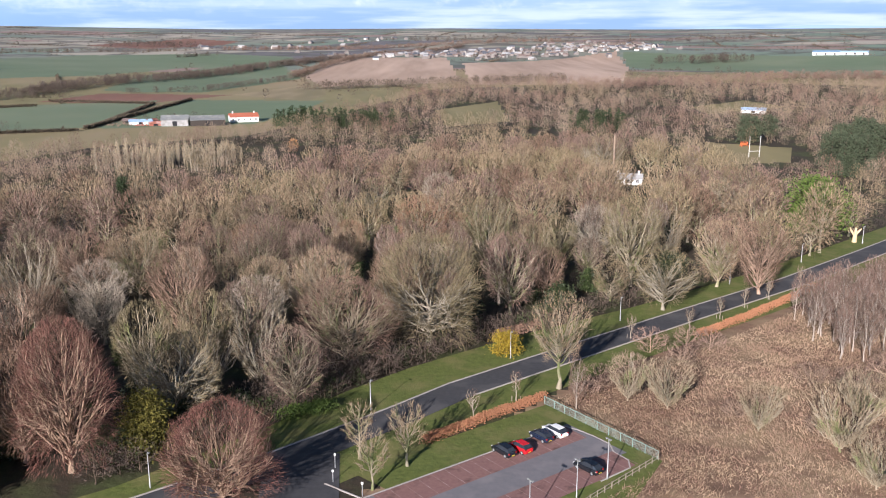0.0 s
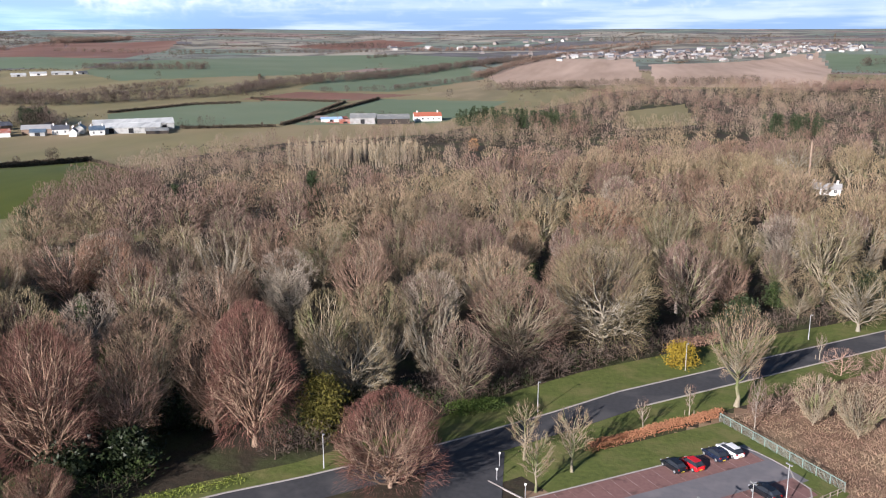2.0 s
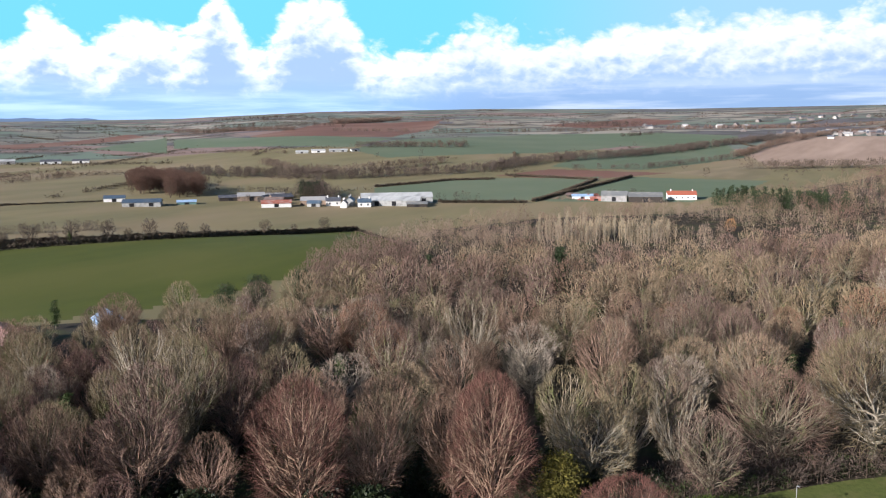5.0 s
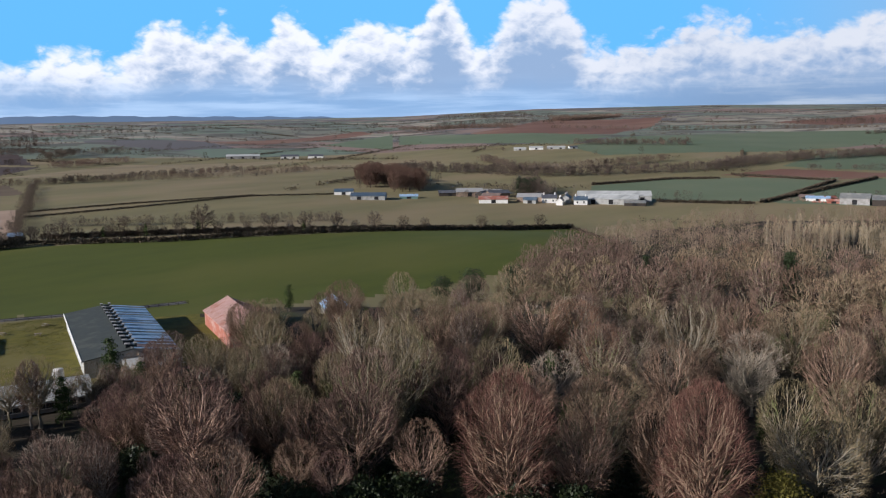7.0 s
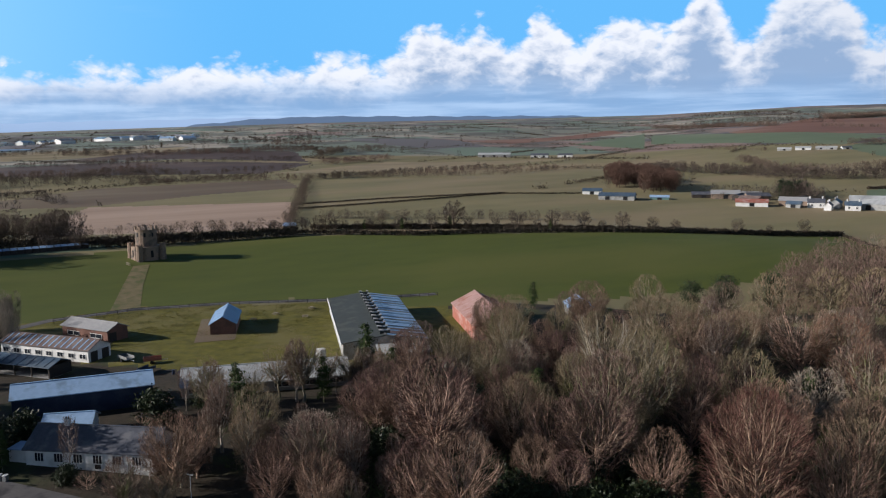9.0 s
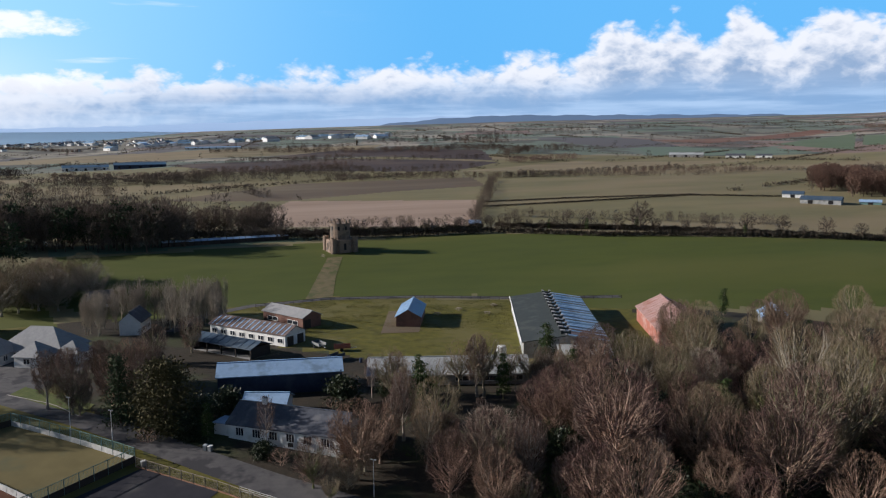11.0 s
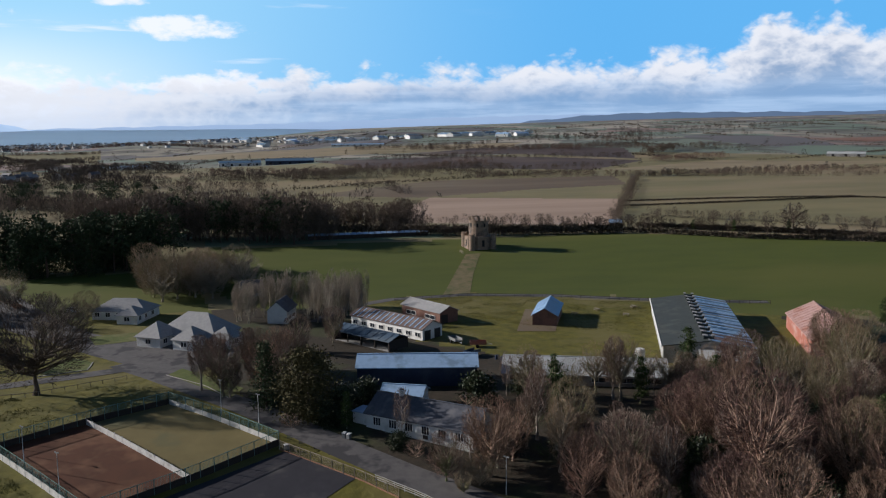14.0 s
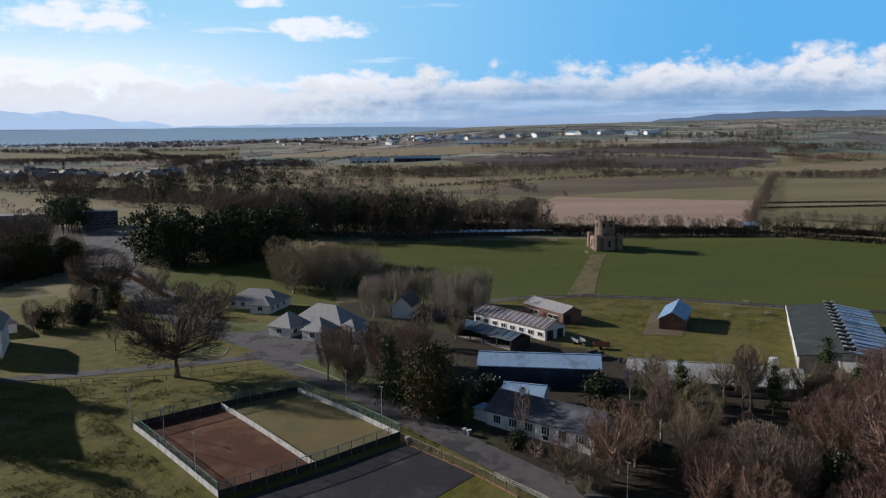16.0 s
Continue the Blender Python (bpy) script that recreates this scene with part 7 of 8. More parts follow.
TINY = [far_tree(80, 16, 5.6, 130, 0.6), far_tree(81, 15, 5.0, 120, 0.6)]
DOTS = [far_tree(84, 16, 5.6, 80, 0.9), far_tree(85, 15, 5.2, 75, 0.9)]
SPECKS = [far_tree(88, 16, 5.6, 36, 1.5), far_tree(89, 15, 5.2, 34, 1.5)]
NEARER = [far_tree(86, 16, 5.4, 260, 0.42), far_tree(87, 15, 5.0, 240, 0.42)]
for i, (h, line, rows) in enumerate(TREELINES):
    treeline(h, line, rows, [M["barkdark"], M[("twigdark", "twigshade", "twigpurple", "twigshade")[i % 4]]], "leafless trees along a field boundary", SPECKS if abs(line[0][0]) + abs(line[0][1]) > 1900 else DOTS if abs(line[0][0]) + abs(line[0][1]) > 900 else TINY)


def copse(name, n, cx, cy, sx, sy, turn, h, pairs, mats, label, category="copse"):
    c, s = math.cos(radians(turn)), math.sin(radians(turn))
    places = []
    for _ in range(n):
        a, r = rng.uniform(0, 6.28), math.sqrt(rng.uniform(0, 1))
        u, v = math.cos(a) * r * sx, math.sin(a) * r * sy
        places.append((cx + c * u - s * v, cy + s * u + c * v))
    return joined(name, pairs, places, mats, label, category, (h / 16 * 0.75, h / 16 * 1.15))


def tiny_leafy(seed, shape):
    return leafy(seed, 16, 3.4 if shape == "cone" else 4.6, low=0.1 if shape == "cone" else 0.35, clumps=30, leaves=14, size=0.62, shape=shape)


FOREST = [light_tree(97, 16.5, 5.2, 0.9, 0.24)]
CONES, PINES = [tiny_leafy(90, "cone")], [tiny_leafy(91, "pine"), tiny_leafy(92, "egg")]
BIGCONES = [leafy(93, 16, 4.2, low=0.06, clumps=60, leaves=16, size=0.5), leafy(94, 15, 3.8, low=0.06, clumps=56, leaves=16, size=0.5)]
EVER = [M["barkdark"], M["evergreen"]]
copse("copse", 95, -535, 500, 72, 24, -30, 15, FOREST, [M["barkdark"], M["twigrust"]], "leafless red-brown copse above the farm")
copse("copse", 70, -395, 520, 40, 12, -40, 12, TINY, [M["barkdark"], M["twigdark"]], "leafless trees behind the farm")
copse("poplar_stand", 170, -138, 426, 36, 22, 12, 13, [bare_tree(83, 16, 0.9, shell=60, low=0.12, limbs=12, side=2, twigs=2, up=1.3, twig=0.14, long=2.2, thick=0.010), bare_tree(82, 14, 1.1, shell=60, low=0.12, limbs=10, side=2, twigs=2, up=1.3, twig=0.14, long=2.0, thick=0.009)], [M["barkpale"], M["twigpale"]], "pale stand of slender leafless poplars")
copse("conifers", 60, -72, 585, 50, 9, -8, 13, CONES, EVER, "row of dark green conifers beyond the wood")
copse("conifers", 60, 196, 412, 12, 30, -25, 17, BIGCONES, [M["barkdark"], M["pinegreen"]], "dark green conifers beside the playing field")
copse("conifers", 45, 228, 440, 24, 34, -25, 18, BIGCONES, [M["barkdark"], M["pinegreen"]], "tall grey-green conifers beyond the playing field")
copse("conifers", 16, 186, 506, 15, 7, 10, 15, PINES + CONES, [M["barkdark"], M["pinegreen"]], "dark pines behind the playing field")
copse("conifers", 20, 95, 560, 24, 9, 10, 14, CONES, EVER, "dark green conifers in the wood")
copse("farm_conifers", 16, -392, 512, 12, 6, 30, 13, CONES + PINES, EVER, "dark conifers among the farm buildings")
copse("farm_trees", 26, -420, 500, 34, 9, 30, 9, TINY, [M["barkdark"], M["twigdark"]], "leafless trees among the farm buildings")
copse("farm_trees", 14, -300, 548, 26, 6, 30, 7, TINY, [M["barkdark"], M["twigdark"]], "leafless trees behind the pale-roofed barn")
copse("farm_trees", 12, -190, 612, 26, 5, 10, 7, TINY, [M["barkdark"], M["twigdark"]], "leafless trees behind the grey barns")
copse("scrub_trees", 130, -186, 272, 50, 17, 105, 11, NEARER, [M["barkgrey"], M["twigpurple"]], "leafless scrub wood along the pasture")
copse("scrub_trees", 50, -121, 530, 34, 16, 10, 9, NEARER, [M["barkgrey"], M["twigmid"]], "leafless scrub beside the pale poplars")
copse("scrub_trees", 60, -205, 395, 40, 30, 30, 8, NEARER, [M["barkgrey"], M["twigmid"]], "leafless scrub beyond the pasture")
lots = [[], [], [], []]
for i in range(-30, 50):
    for j in range(20, 108):
        x, y = i * 10.5 + (j % 2) * 5 + rng.uniform(-4, 4), j * 9.6 + rng.uniform(-4, 4)
        v = noise.noise(Vector((x / 60, y / 60, 1.3))) + rng.normal() * 0.2
        if noise.noise(Vector((x / 45, y / 45, 8.3))) < 0.32:
            lots[0 if v < -0.2 else 1 if v < 0.1 else 2 if v < 0.3 else 3].append((x, y))
for txt, leaf, places in zip(("tan", "brown", "purple-brown", "plum-brown"), ("twigtan", "twigmid", "twigpurple", "twigplum"), lots):
    q = np.array(places)
    keep = inside(q[:, 0], q[:, 1], BEYOND) & ~inside(q[:, 0], q[:, 1], WOODS[0])
    for kind, poly in FIELDS + CLEARED:
        keep &= ~inside(q[:, 0], q[:, 1], poly)
    joined("far_wood", NEARER, [tuple(v) for v in q[keep]], [M["barkgrey"], M[leaf]], "leafless %s wood beyond the main wood" % txt, "wood", (0.42, 0.82))
stand("lowshrub", -86, 470, 2.0)
copse("orange_willow", 3, -86, 476, 3, 3, 0, 8, TINY, [M["barkred"], M["orange"]], "orange-twigged willow clump")
# dark mixed wood in the west
BROWNS = [light_tree(95, 16.5, 5.6, 0.8, 0.2), light_tree(96, 15, 5.8, 0.75, 0.2)]
SHADE = [M["barkdark"], M["twigshade"]]
copse("west_wood", 60, -326, -88, 34, 10, 97, 19, PINES + BIGCONES, EVER, "dark evergreen wood behind the bungalows", "wood")
copse("west_wood", 90, -392, -52, 62, 22, 72, 18, BROWNS, SHADE, "brown leafless wood behind the evergreen trees", "wood")
copse("west_wood", 80, -432, 0, 60, 15, 60, 13, BROWNS, SHADE, "leafless brown wood behind the knoll", "wood")
copse("west_wood", 30, -385, -40, 44, 12, 70, 17, PINES, EVER, "ivied evergreen trees in the brown wood", "wood")
copse("west_wood", 130, -560, -110, 130, 40, 70, 16, TINY, SHADE, "brown leafless wood towards the estate", "wood")
copse("west_wood", 40, -640, -170, 90, 30, 70, 15, PINES, EVER, "dark evergreen trees towards the estate", "wood")
copse("west_wood", 26, -462, -205, 34, 12, 30, 16, PINES, EVER, "dark evergreen trees beside the grey blocks", "wood")
copse("west_wood", 40, -362, -190, 40, 16, 20, 15, BROWNS, SHADE, "dark leafless trees by the drive", "wood")
copse("west_wood", 46, -312, -172, 34, 14, 20, 12, BROWNS, SHADE, "leafless brown trees beside the lawn", "wood")
copse("west_wood", 200, -880, 20, 160, 40, 80, 10, TINY, [M["barkdark"], M["twigdark"]], "leafless belt of trees across the farmland", "wood")
copse("west_wood", 160, -800, -420, 220, 60, 100, 11, TINY, [M["barkdark"], M["twigdark"]], "leafless trees round the estate", "wood")


def field_hedges(seed, spacing, turn, count, r0, r1):
    """A loose net of hedges over the farmland, in one mesh."""
    g = np.random.default_rng(seed)
    c, s = math.cos(radians(turn)), math.sin(radians(turn))
    P = []
    for _ in range(count):
        a, r = radians(g.uniform(-32, 122)), math.sqrt(g.uniform(r0 ** 2, r1 ** 2))
        x, y = -math.sin(a) * r, math.cos(a) * r
        u, v = round((c * x + s * y) / spacing) * spacing, -s * x + c * y
        ln = g.uniform(90, 260)
        if g.uniform() < 0.5:
            u, v, du, dv = u, v, 0, 1
        else:
            v = round(v / spacing) * spacing
            du, dv = 1, 0
        n = int(ln / (0.5 + r / 1500))
        q = g.uniform(-ln / 2, ln / 2, n)
        uu, vv = u + du * q + g.normal(size=n) * 0.6, v + dv * q + g.normal(size=n) * 0.6
        P.append(np.column_stack([c * uu - s * vv, s * uu + c * vv, g.uniform(0.2, 2.6, n) * (1 + 0.8 * (g.uniform(size=n) > 0.93)), np.full(n, 0.7 + r / 1800)]))
    P = np.concatenate(P)
    clear = np.ones(len(P), bool)
    for kind, poly in FIELDS:
        clear &= ~inside(P[:, 0], P[:, 1], poly)
    clear &= ~inside(P[:, 0], P[:, 1], WOODS[0])
    P = P[clear]
    p0 = np.column_stack([P[:, :2], ground_z(P[:, 0], P[:, 1]) + P[:, 2] - 0.4])
    T, TF = blades(p0, p0 + unit(g.normal(size=p0.shape) + np.array([0, 0, 0.6])) * (P[:, 3] * g.uniform(0.8, 1.8, len(P)))[:, None], P[:, 3] * g.uniform(0.8, 1.4, len(P)), g)
    tagged(mesh_object("field_hedges", T, TF, M["hedgebrown"]), "dark winter hedges between far fields", "hedges", kind="stuff")


field_hedges(11, 170, 24, 260, 520, 1500)
field_hedges(12, 230, -12, 520, 1400, 3600)
g2 = np.random.default_rng(14)
lone = []
for _ in range(1300):
    a, r = radians(g2.uniform(-32, 122)), math.sqrt(g2.uniform(560 ** 2, 3400 ** 2))
    lone.append((-math.sin(a) * r, math.cos(a) * r))
lone = [q for q in lone if not any(inside(np.array(q[0]), np.array(q[1]), poly) for _, poly in FIELDS)]
joined("hedgerow_trees", DOTS, lone, [M["barkdark"], M["twigdark"]], "scattered leafless hedgerow trees over the farmland", "trees", (0.35, 0.75))
copse("town_trees", 420, -2900, -900, 230, 820, 8, 12, SPECKS, [M["barkdark"], M["twigshade"]], "dark leafless trees among the roofs of the seaside town")
copse("town_trees", 160, -2350, 250, 130, 420, -20, 10, SPECKS, [M["barkdark"], M["twigshade"]], "dark leafless trees round the airfield sheds")
copse("town_trees", 90, 180, 1790, 300, 70, 20, 9, SPECKS, [M["barkdark"], M["twigshade"]], "dark leafless trees among the roofs of the distant town")
for cx_, cy_, sx_, sy_, tn in ((-1450, 1750, 190, 40, 20), (-1900, 2300, 260, 45, 15), (-700, 2100, 120, 40, 10), (100, 2350, 260, 50, 5), (700, 2500, 220, 60, 0), (-2300, 1100, 300, 60, 60), (-2600, 200, 280, 50, 85), (-1700, 550, 160, 36, 70), (450, 1500, 90, 30, 0)):
    copse("far_wood", 70, cx_, cy_, sx_, sy_, tn, 14, DOTS, [M["barkdark"], M["twigdark"]], "far belt of leafless woodland")

# single trees round the bungalows, lane and yards
for key, x, y, s in (("darkoak", -179, -58.2, 1.16), ("bigyew", -156, -3, 0.78), ("conifer", -163, -11, 0.9), ("ivytree", -150, 4, 0.6), ("conifer", -180, -119, 1.6), ("conifer", -147, -98, 1.2), ("conifer", -237, -99, 0.6), ("wood6", -223, -85.6, 0.55), ("wood4", -222, -110, 0.5), ("laurel", -225, -108, 1.2), ("wood3", -228, -104.5, 0.45), ("laurel", -231, -101, 1.3), ("wood4", -234, -98, 0.5), ("wood5", -268.7, -93, 0.75), ("wood7", -229, -71, 0.5), ("young", -202, -80.3, 1.3), ("wood4", -240, -103, 0.5), ("wood4", -246, -107, 0.55), ("lowshrub", -234, -101, 1.5), ("wood7", -250, -66, 0.6), ("wood5", -262, -80, 0.45), ("ivytree", -243, -98, 0.75), ("darkoak", -263, -107, 0.95), ("wood4", -290, -128, 0.6), ("wood7", -281, -122, 0.55), ("bigyew", -252, -100, 0.45),
                     ("wood4", -171, -20, 0.75), ("wood6", -176, -25, 0.8), ("wood6", -181, -22, 0.7), ("birch", -143.5, 13.5, 0.9), ("birch", -134, 24, 0.9), ("wood6", -140, 37, 0.8), ("ivytree", -146, 42, 1.1),
                     ("ivytree", -167, 77, 1.0), ("wood6", -163, 84, 0.62), ("wood4", -166, 90, 0.6), ("wood4", -172, 112, 0.72), ("wood3", -176, 120, 0.62), ("wood0", -169, 118, 0.75), ("wood4", -180, 143, 0.6), ("wood1", -176, 149, 0.62), ("wood4", -184, 151, 0.55), ("wood7", -126, 24, 0.42), ("wood4", -131, 28, 0.5), ("wood4", -128, 19, 0.5), ("wood3", -133, 31, 0.6), ("shrub", -124, 21, 0.6), ("lowshrub", -137, 15, 0.8), ("lowshrub", -133, 18, 0.7), ("wood4", -200, -70, 0.42), ("wood5", -240, -70, 0.45), ("ivytree", -205, 150, 0.75),
                     ("pine", -176, 186, 0.72), ("pine", -174, 198, 0.8), ("conifer", -166, 208, 0.7), ("pine", -172, 217, 0.75), ("conifer", -170, 192, 0.6), ("conifer", -104, 272, 1.2), ("conifer", -150, 262, 0.9), ("lowshrub", -152, -6, 0.8), ("lowshrub", -141, 20, 0.7), ("lowshrub", -232, -88, 1.0)):
    stand(key, x, y, s)
for x, y, s in ((-152, 1, 0.9), (-158, 3, 1.1), (-163, 8, 1.0), (-155, 27, 0.9), (-159, 30, 1.2), (-166, 32, 1.0), (-163, 40, 0.8), (-137, 30, 0.9), (-150, 30, 0.8), (-141, 12.5, 0.6)):
    stand("lowshrub" if (x + y) % 2 < 1 else "laurel", x, y, s)
for k in range(9):
    stand("bigyew", -312 + rng.uniform(-14, 10), -168 + k * 2.9 + rng.uniform(-3, 3), rng.uniform(0.6, 0.85), group="dark evergreens beyond the white house")
for k in range(20):
    stand("wood%d" % (5, 7, 1, 8)[k % 4], -288 + rng.normal() * 7, -43 + rng.normal() * 8, rng.uniform(0.72, 0.95), group="bushy trees behind the bungalow")
poles = 0
while poles < 64:
    x, y = rng.uniform(-258, -229), rng.uniform(-24, 14)
    if clear_of([(-240, -11)], x, y, 6.5) and not (x > -238 and -19 < y < -6) and x < -236 + 0.22 * (y + 20):
        stand("pole", x, y, rng.uniform(0.75, 1.05), group="pale bare trees beside the white shed")
        poles += 1
for k in range(14):
    stand("wood%d" % (4, 6, 3, 4)[k % 4], -186 + rng.normal() * 9, -10 + rng.normal() * 5, rng.uniform(0.48, 0.68), group="bare trees beside the drive")
for k in range(18):
    stand(("birch", "open", "wood6", "open", "ivytree", "open")[k % 6], -158 + rng.uniform(-5, 9), 36 + k * 2.5 + rng.uniform(-1, 1), rng.uniform(0.55, 0.85), group="bare trees before the byre")

HEDGE_TREES = [(-350, 209, 1.35), (-345, 214, 0.6), (-331, 233, 0.8), (-321, 246, 0.9), (-317, 262, 0.85), (-310, 280, 0.85), (-302, 292, 0.7), (-297, 302, 0.6), (-288, 335, 0.7), (-283, 352, 0.5), (-278, 372, 0.75), (-325, 240, 0.5),
               (-313, 270, 0.5), (-339, 226, 0.5)]
for k in range(12):
    f = k / 12
    HEDGE_TREES.append((-384 + 34 * f + rng.uniform(-3, 3), 158 + 44 * f + rng.uniform(-3, 3), rng.uniform(0.35, 0.75)))
for k in range(30):
    f = (k + rng.uniform(0, 1)) / 30
    HEDGE_TREES.append((-384 + 12 * math.sin(f * 3) + rng.uniform(-2, 2), 152 - 120 * f + rng.uniform(-2, 2), rng.uniform(0.45, 0.75)))
for x, y, s in HEDGE_TREES:
    stand("hedgetree", x, y, s, group="hedgerow trees on the knoll")
for x, y, s in ((-321, 245, 0.5), (-372, 172, 0.45), (-360, 186, 0.5), (-352, 208, 0.6)):
    stand("ivytree", x, y, s)
hedge("hedge", [(-390, 152), (-350, 209), (-318, 256), (-298, 305), (-280, 362), (-272, 393)], 2.6, 2.4, M["hedgebrown"], "dark overgrown winter hedge along the pasture", 120, 0.5)
# ---------------------------------------------------------------- courts, lane and drive
CA, CB, CC, CD, CE, CF = (-147.6, -56.3), (-123.5, -34.7), (-133.3, -21.3), (-144.8, -7.9), (-167.8, -30.1), (-158.4, -43.3)
sheet("clay_court", [CA, CB, CC, CF], M["clay"], 0.05, "red-brown blaes sports court", "court")
sheet("turf_court", [CF, CC, CD, CE], M["turf"], 0.05, "faded olive turf sports court", "court")
fence("court_fence", [CA, CB], 2.6, 2.6, "tall mesh court fence with pale boards at its foot", M["paintgreen"], rails=(2.5,), mesh_=True, slab_=(1.1, M["board"]))
fence("court_fence", [CF, CC], 1.3, 2.6, "low pale board fence between the courts", M["board"], rails=(), slab_=(1.1, M["board"]))
fence("court_fence", [CE, CD], 2.6, 2.6, "tall mesh court fence with pale boards beside the lane", M["paintgreen"], rails=(2.5,), mesh_=True, slab_=(1.0, M["board"]))
fence("court_fence", [CB, CC, CD], 2.6, 2.6, "tall mesh court fence with dark boards", M["paintgreen"], rails=(2.5,), mesh_=True, slab_=(1.2, M["darktimber"]))
fence("court_fence", [CA, CF, CE], 2.6, 2.6, "tall mesh court fence with dark boards at the back", M["paintgreen"], rails=(2.5,), mesh_=True, slab_=(1.2, M["darktimber"]))
for x, y, h in ((-150.8, -11.7, 7), (-159.4, -19.2, 7), (-140.6, -48.4, 7), (-130.5, -40.2, 7), (-148.5, -57.2, 7), (-122.5, 27.5, 6)):
    lamp_post(x, y, h, 45, "tall grey floodlight post by the courts", 2)
sheet("tarmac_yard", [(-142.5, -6.5), (-131.0, 4.6), (-112, -12), (-123.0, -32)], M["yard"], 0.05, "dark cracked tarmac yard beside the courts", "yard")
LANE = [(-104, 38), (-121.5, 22.5), (-131, 13), (-142, 3.2), (-155, -7.8), (-172, -22), (-189, -36), (-200, -46)]
strip("lane", offset(LANE, -3.2), offset(LANE, 3.2), M["old_asphalt"], 0.06, label="patched grey lane past the cottage and courts", category="lane")
strip("drive", [(-204, -26), (-218.8, -45.7), (-233.8, -61.4), (-257.5, -77.9), (-286.3, -95.9), (-317.6, -115.7), (-389, -142), (-455, -168)],
      [(-186, -31), (-197.2, -42.7), (-209.4, -55.2), (-222.4, -66.8), (-240.2, -84.2), (-273.5, -105.6), (-314.5, -126.2), (-389, -165), (-455, -196)], M["old_asphalt"], 0.064, label="grey drive curving past the bungalows", category="drive")
sheet("forecourt", [(-190, -28), (-208, -20), (-226, -52), (-204, -50)], M["old_asphalt"], 0.056, "patched grey forecourt before the bungalow", "forecourt")
DRIVE2 = [(-197, -42), (-194.3, -46.1), (-191.4, -53.3), (-187.8, -62.6), (-184.3, -71.6), (-181.8, -79.3), (-179.7, -85.9), (-175, -102), (-170, -130)]
strip("drive", offset(DRIVE2, -2.2), offset(DRIVE2, 2.2), M["old_asphalt"], 0.068, label="narrow grey drive across the lawn", category="drive")
for poly, lab in (([(-192.5, -62), (-196.2, -52.4), (-202.7, -53.0), (-209, -60)], "lawn island inside the drive"), ([(-228.9, -60.4), (-232, -48.9), (-222.6, -45.9), (-219, -56.5)], "small lawn island before the bungalow"),
                  ([(-188.8, -33.7), (-193.6, -31.5), (-176, -16.5), (-169.5, -18.5)], "mown grass strip beside the lane")):
    sheet("lawn_island", poly, M["lawn"], 0.10, lab, "lawn")
fence("post_fence", [(-173.7, -90), (-177.2, -59), (-186.7, -42)], 1.0, 2.5, "low wire fence on timber posts across the lawn", M["timber"], rails=(0.9,))
fence("mesh_fence", [(-143.0, -7.8), (-130.3, 5.6), (-124, 11)], 1.8, 2.5, "rusty mesh fence beside the lane", M["timber"], rails=(1.7,), mesh_=True, slab_=(0.25, M["bracken"]))
fence("white_fence", [(-130.0, 7.8), (-123.5, 14.2), (-110, 25)], 1.1, 2.0, "white post-and-rail fence beside the lane", M["board"], rails=(0.35, 0.7, 1.0))
hedge("bracken_bank", [(-308, -119), (-290, -105), (-268.8, -90)], 1.2, 2.2, M["bracken"], "rust-brown hedge beside the drive", 90, 0.25)
TRACK = [(-236, -2), (-255, 8), (-264, 22), (-267, 46), (-260, 75), (-247, 104), (-238, 135)]
strip("farm_track", offset(TRACK, -2.0), offset(TRACK, 2.0), M["old_asphalt"], 0.06, label="narrow grey farm track behind the barns", category="track")
strip("worn_path", [(-266, 38.5), (-300, 48), (-333, 58)], [(-266, 47.5), (-300, 55), (-333, 64)], M["worn"], 0.05, label="worn earth path up to the folly", category="path")
fence("field_fence", offset(TRACK, -2.8)[2:], 1.1, 3.0, "wire field fence on timber posts", M["darktimber"], rails=(0.5, 1.0))
fence("field_gate", [(-333.5, 57), (-336, 56)], 1.2, 1.3, "timber field gate below the folly", M["timber"], rails=(0.3, 0.7, 1.1))
sheet("shed_yard", [(-215, 51), (-242, 60), (-238, 70), (-213, 61)], M["brown"], 0.07, "dark worn yard round the field shed", "yard")
root = base("glass_frames", -378, 22, 96, "long row of low glazed frames beyond the knoll", "glass frames")
for k in range(20):
    bm = box(-27 + k * 2.7, -27 + k * 2.7 + 2.4, -1.6, 1.6, -0.5, 1.7)
    f = part("frame", bm, M["darktimber"], root)
    bm = bmesh.new()
    plate(bm, [(-27 + k * 2.7, -1.7, 1.75), (-27 + k * 2.7 + 2.4, -1.7, 1.75), (-27 + k * 2.7 + 2.4, 0, 2.5), (-27 + k * 2.7, 0, 2.5)], 0.06)
    part("pane", bm, M["tin"], f, "pale glazing")

# rugby posts on the playing field
for x in (161.7, 167.3):
    root = base("goal_post", x, 451.5, 0, "tall white goal post on the playing field", "goal post", group="goal posts")
    V, Fc = tubes([(np.array([[0, 0, -0.3], [0, 0, 5], [0, 0, 11]]), np.array([0.12, 0.11, 0.08]))], 8)
    mesh_object("pole", V, Fc, M["white"], root, smooth=True)
V, Fc = tubes([(np.array([[161.7, 451.5, gz(161.7, 451.5) + 3], [167.3, 451.5, gz(167.3, 451.5) + 3]]), np.array([0.1, 0.1]))], 8)
tagged(mesh_object("crossbar", V, Fc, M["white"]), "white crossbar between the goal posts", "crossbar")
root = base("mast", 66, 330, 0, "tall pale pole standing in the wood", "pole")
V, Fc = tubes([(np.array([[0, 0, -0.3], [0, 0, 25]]), np.array([0.5, 0.35]))], 8)
mesh_object("pole", V, Fc, M["sandstone"], root)

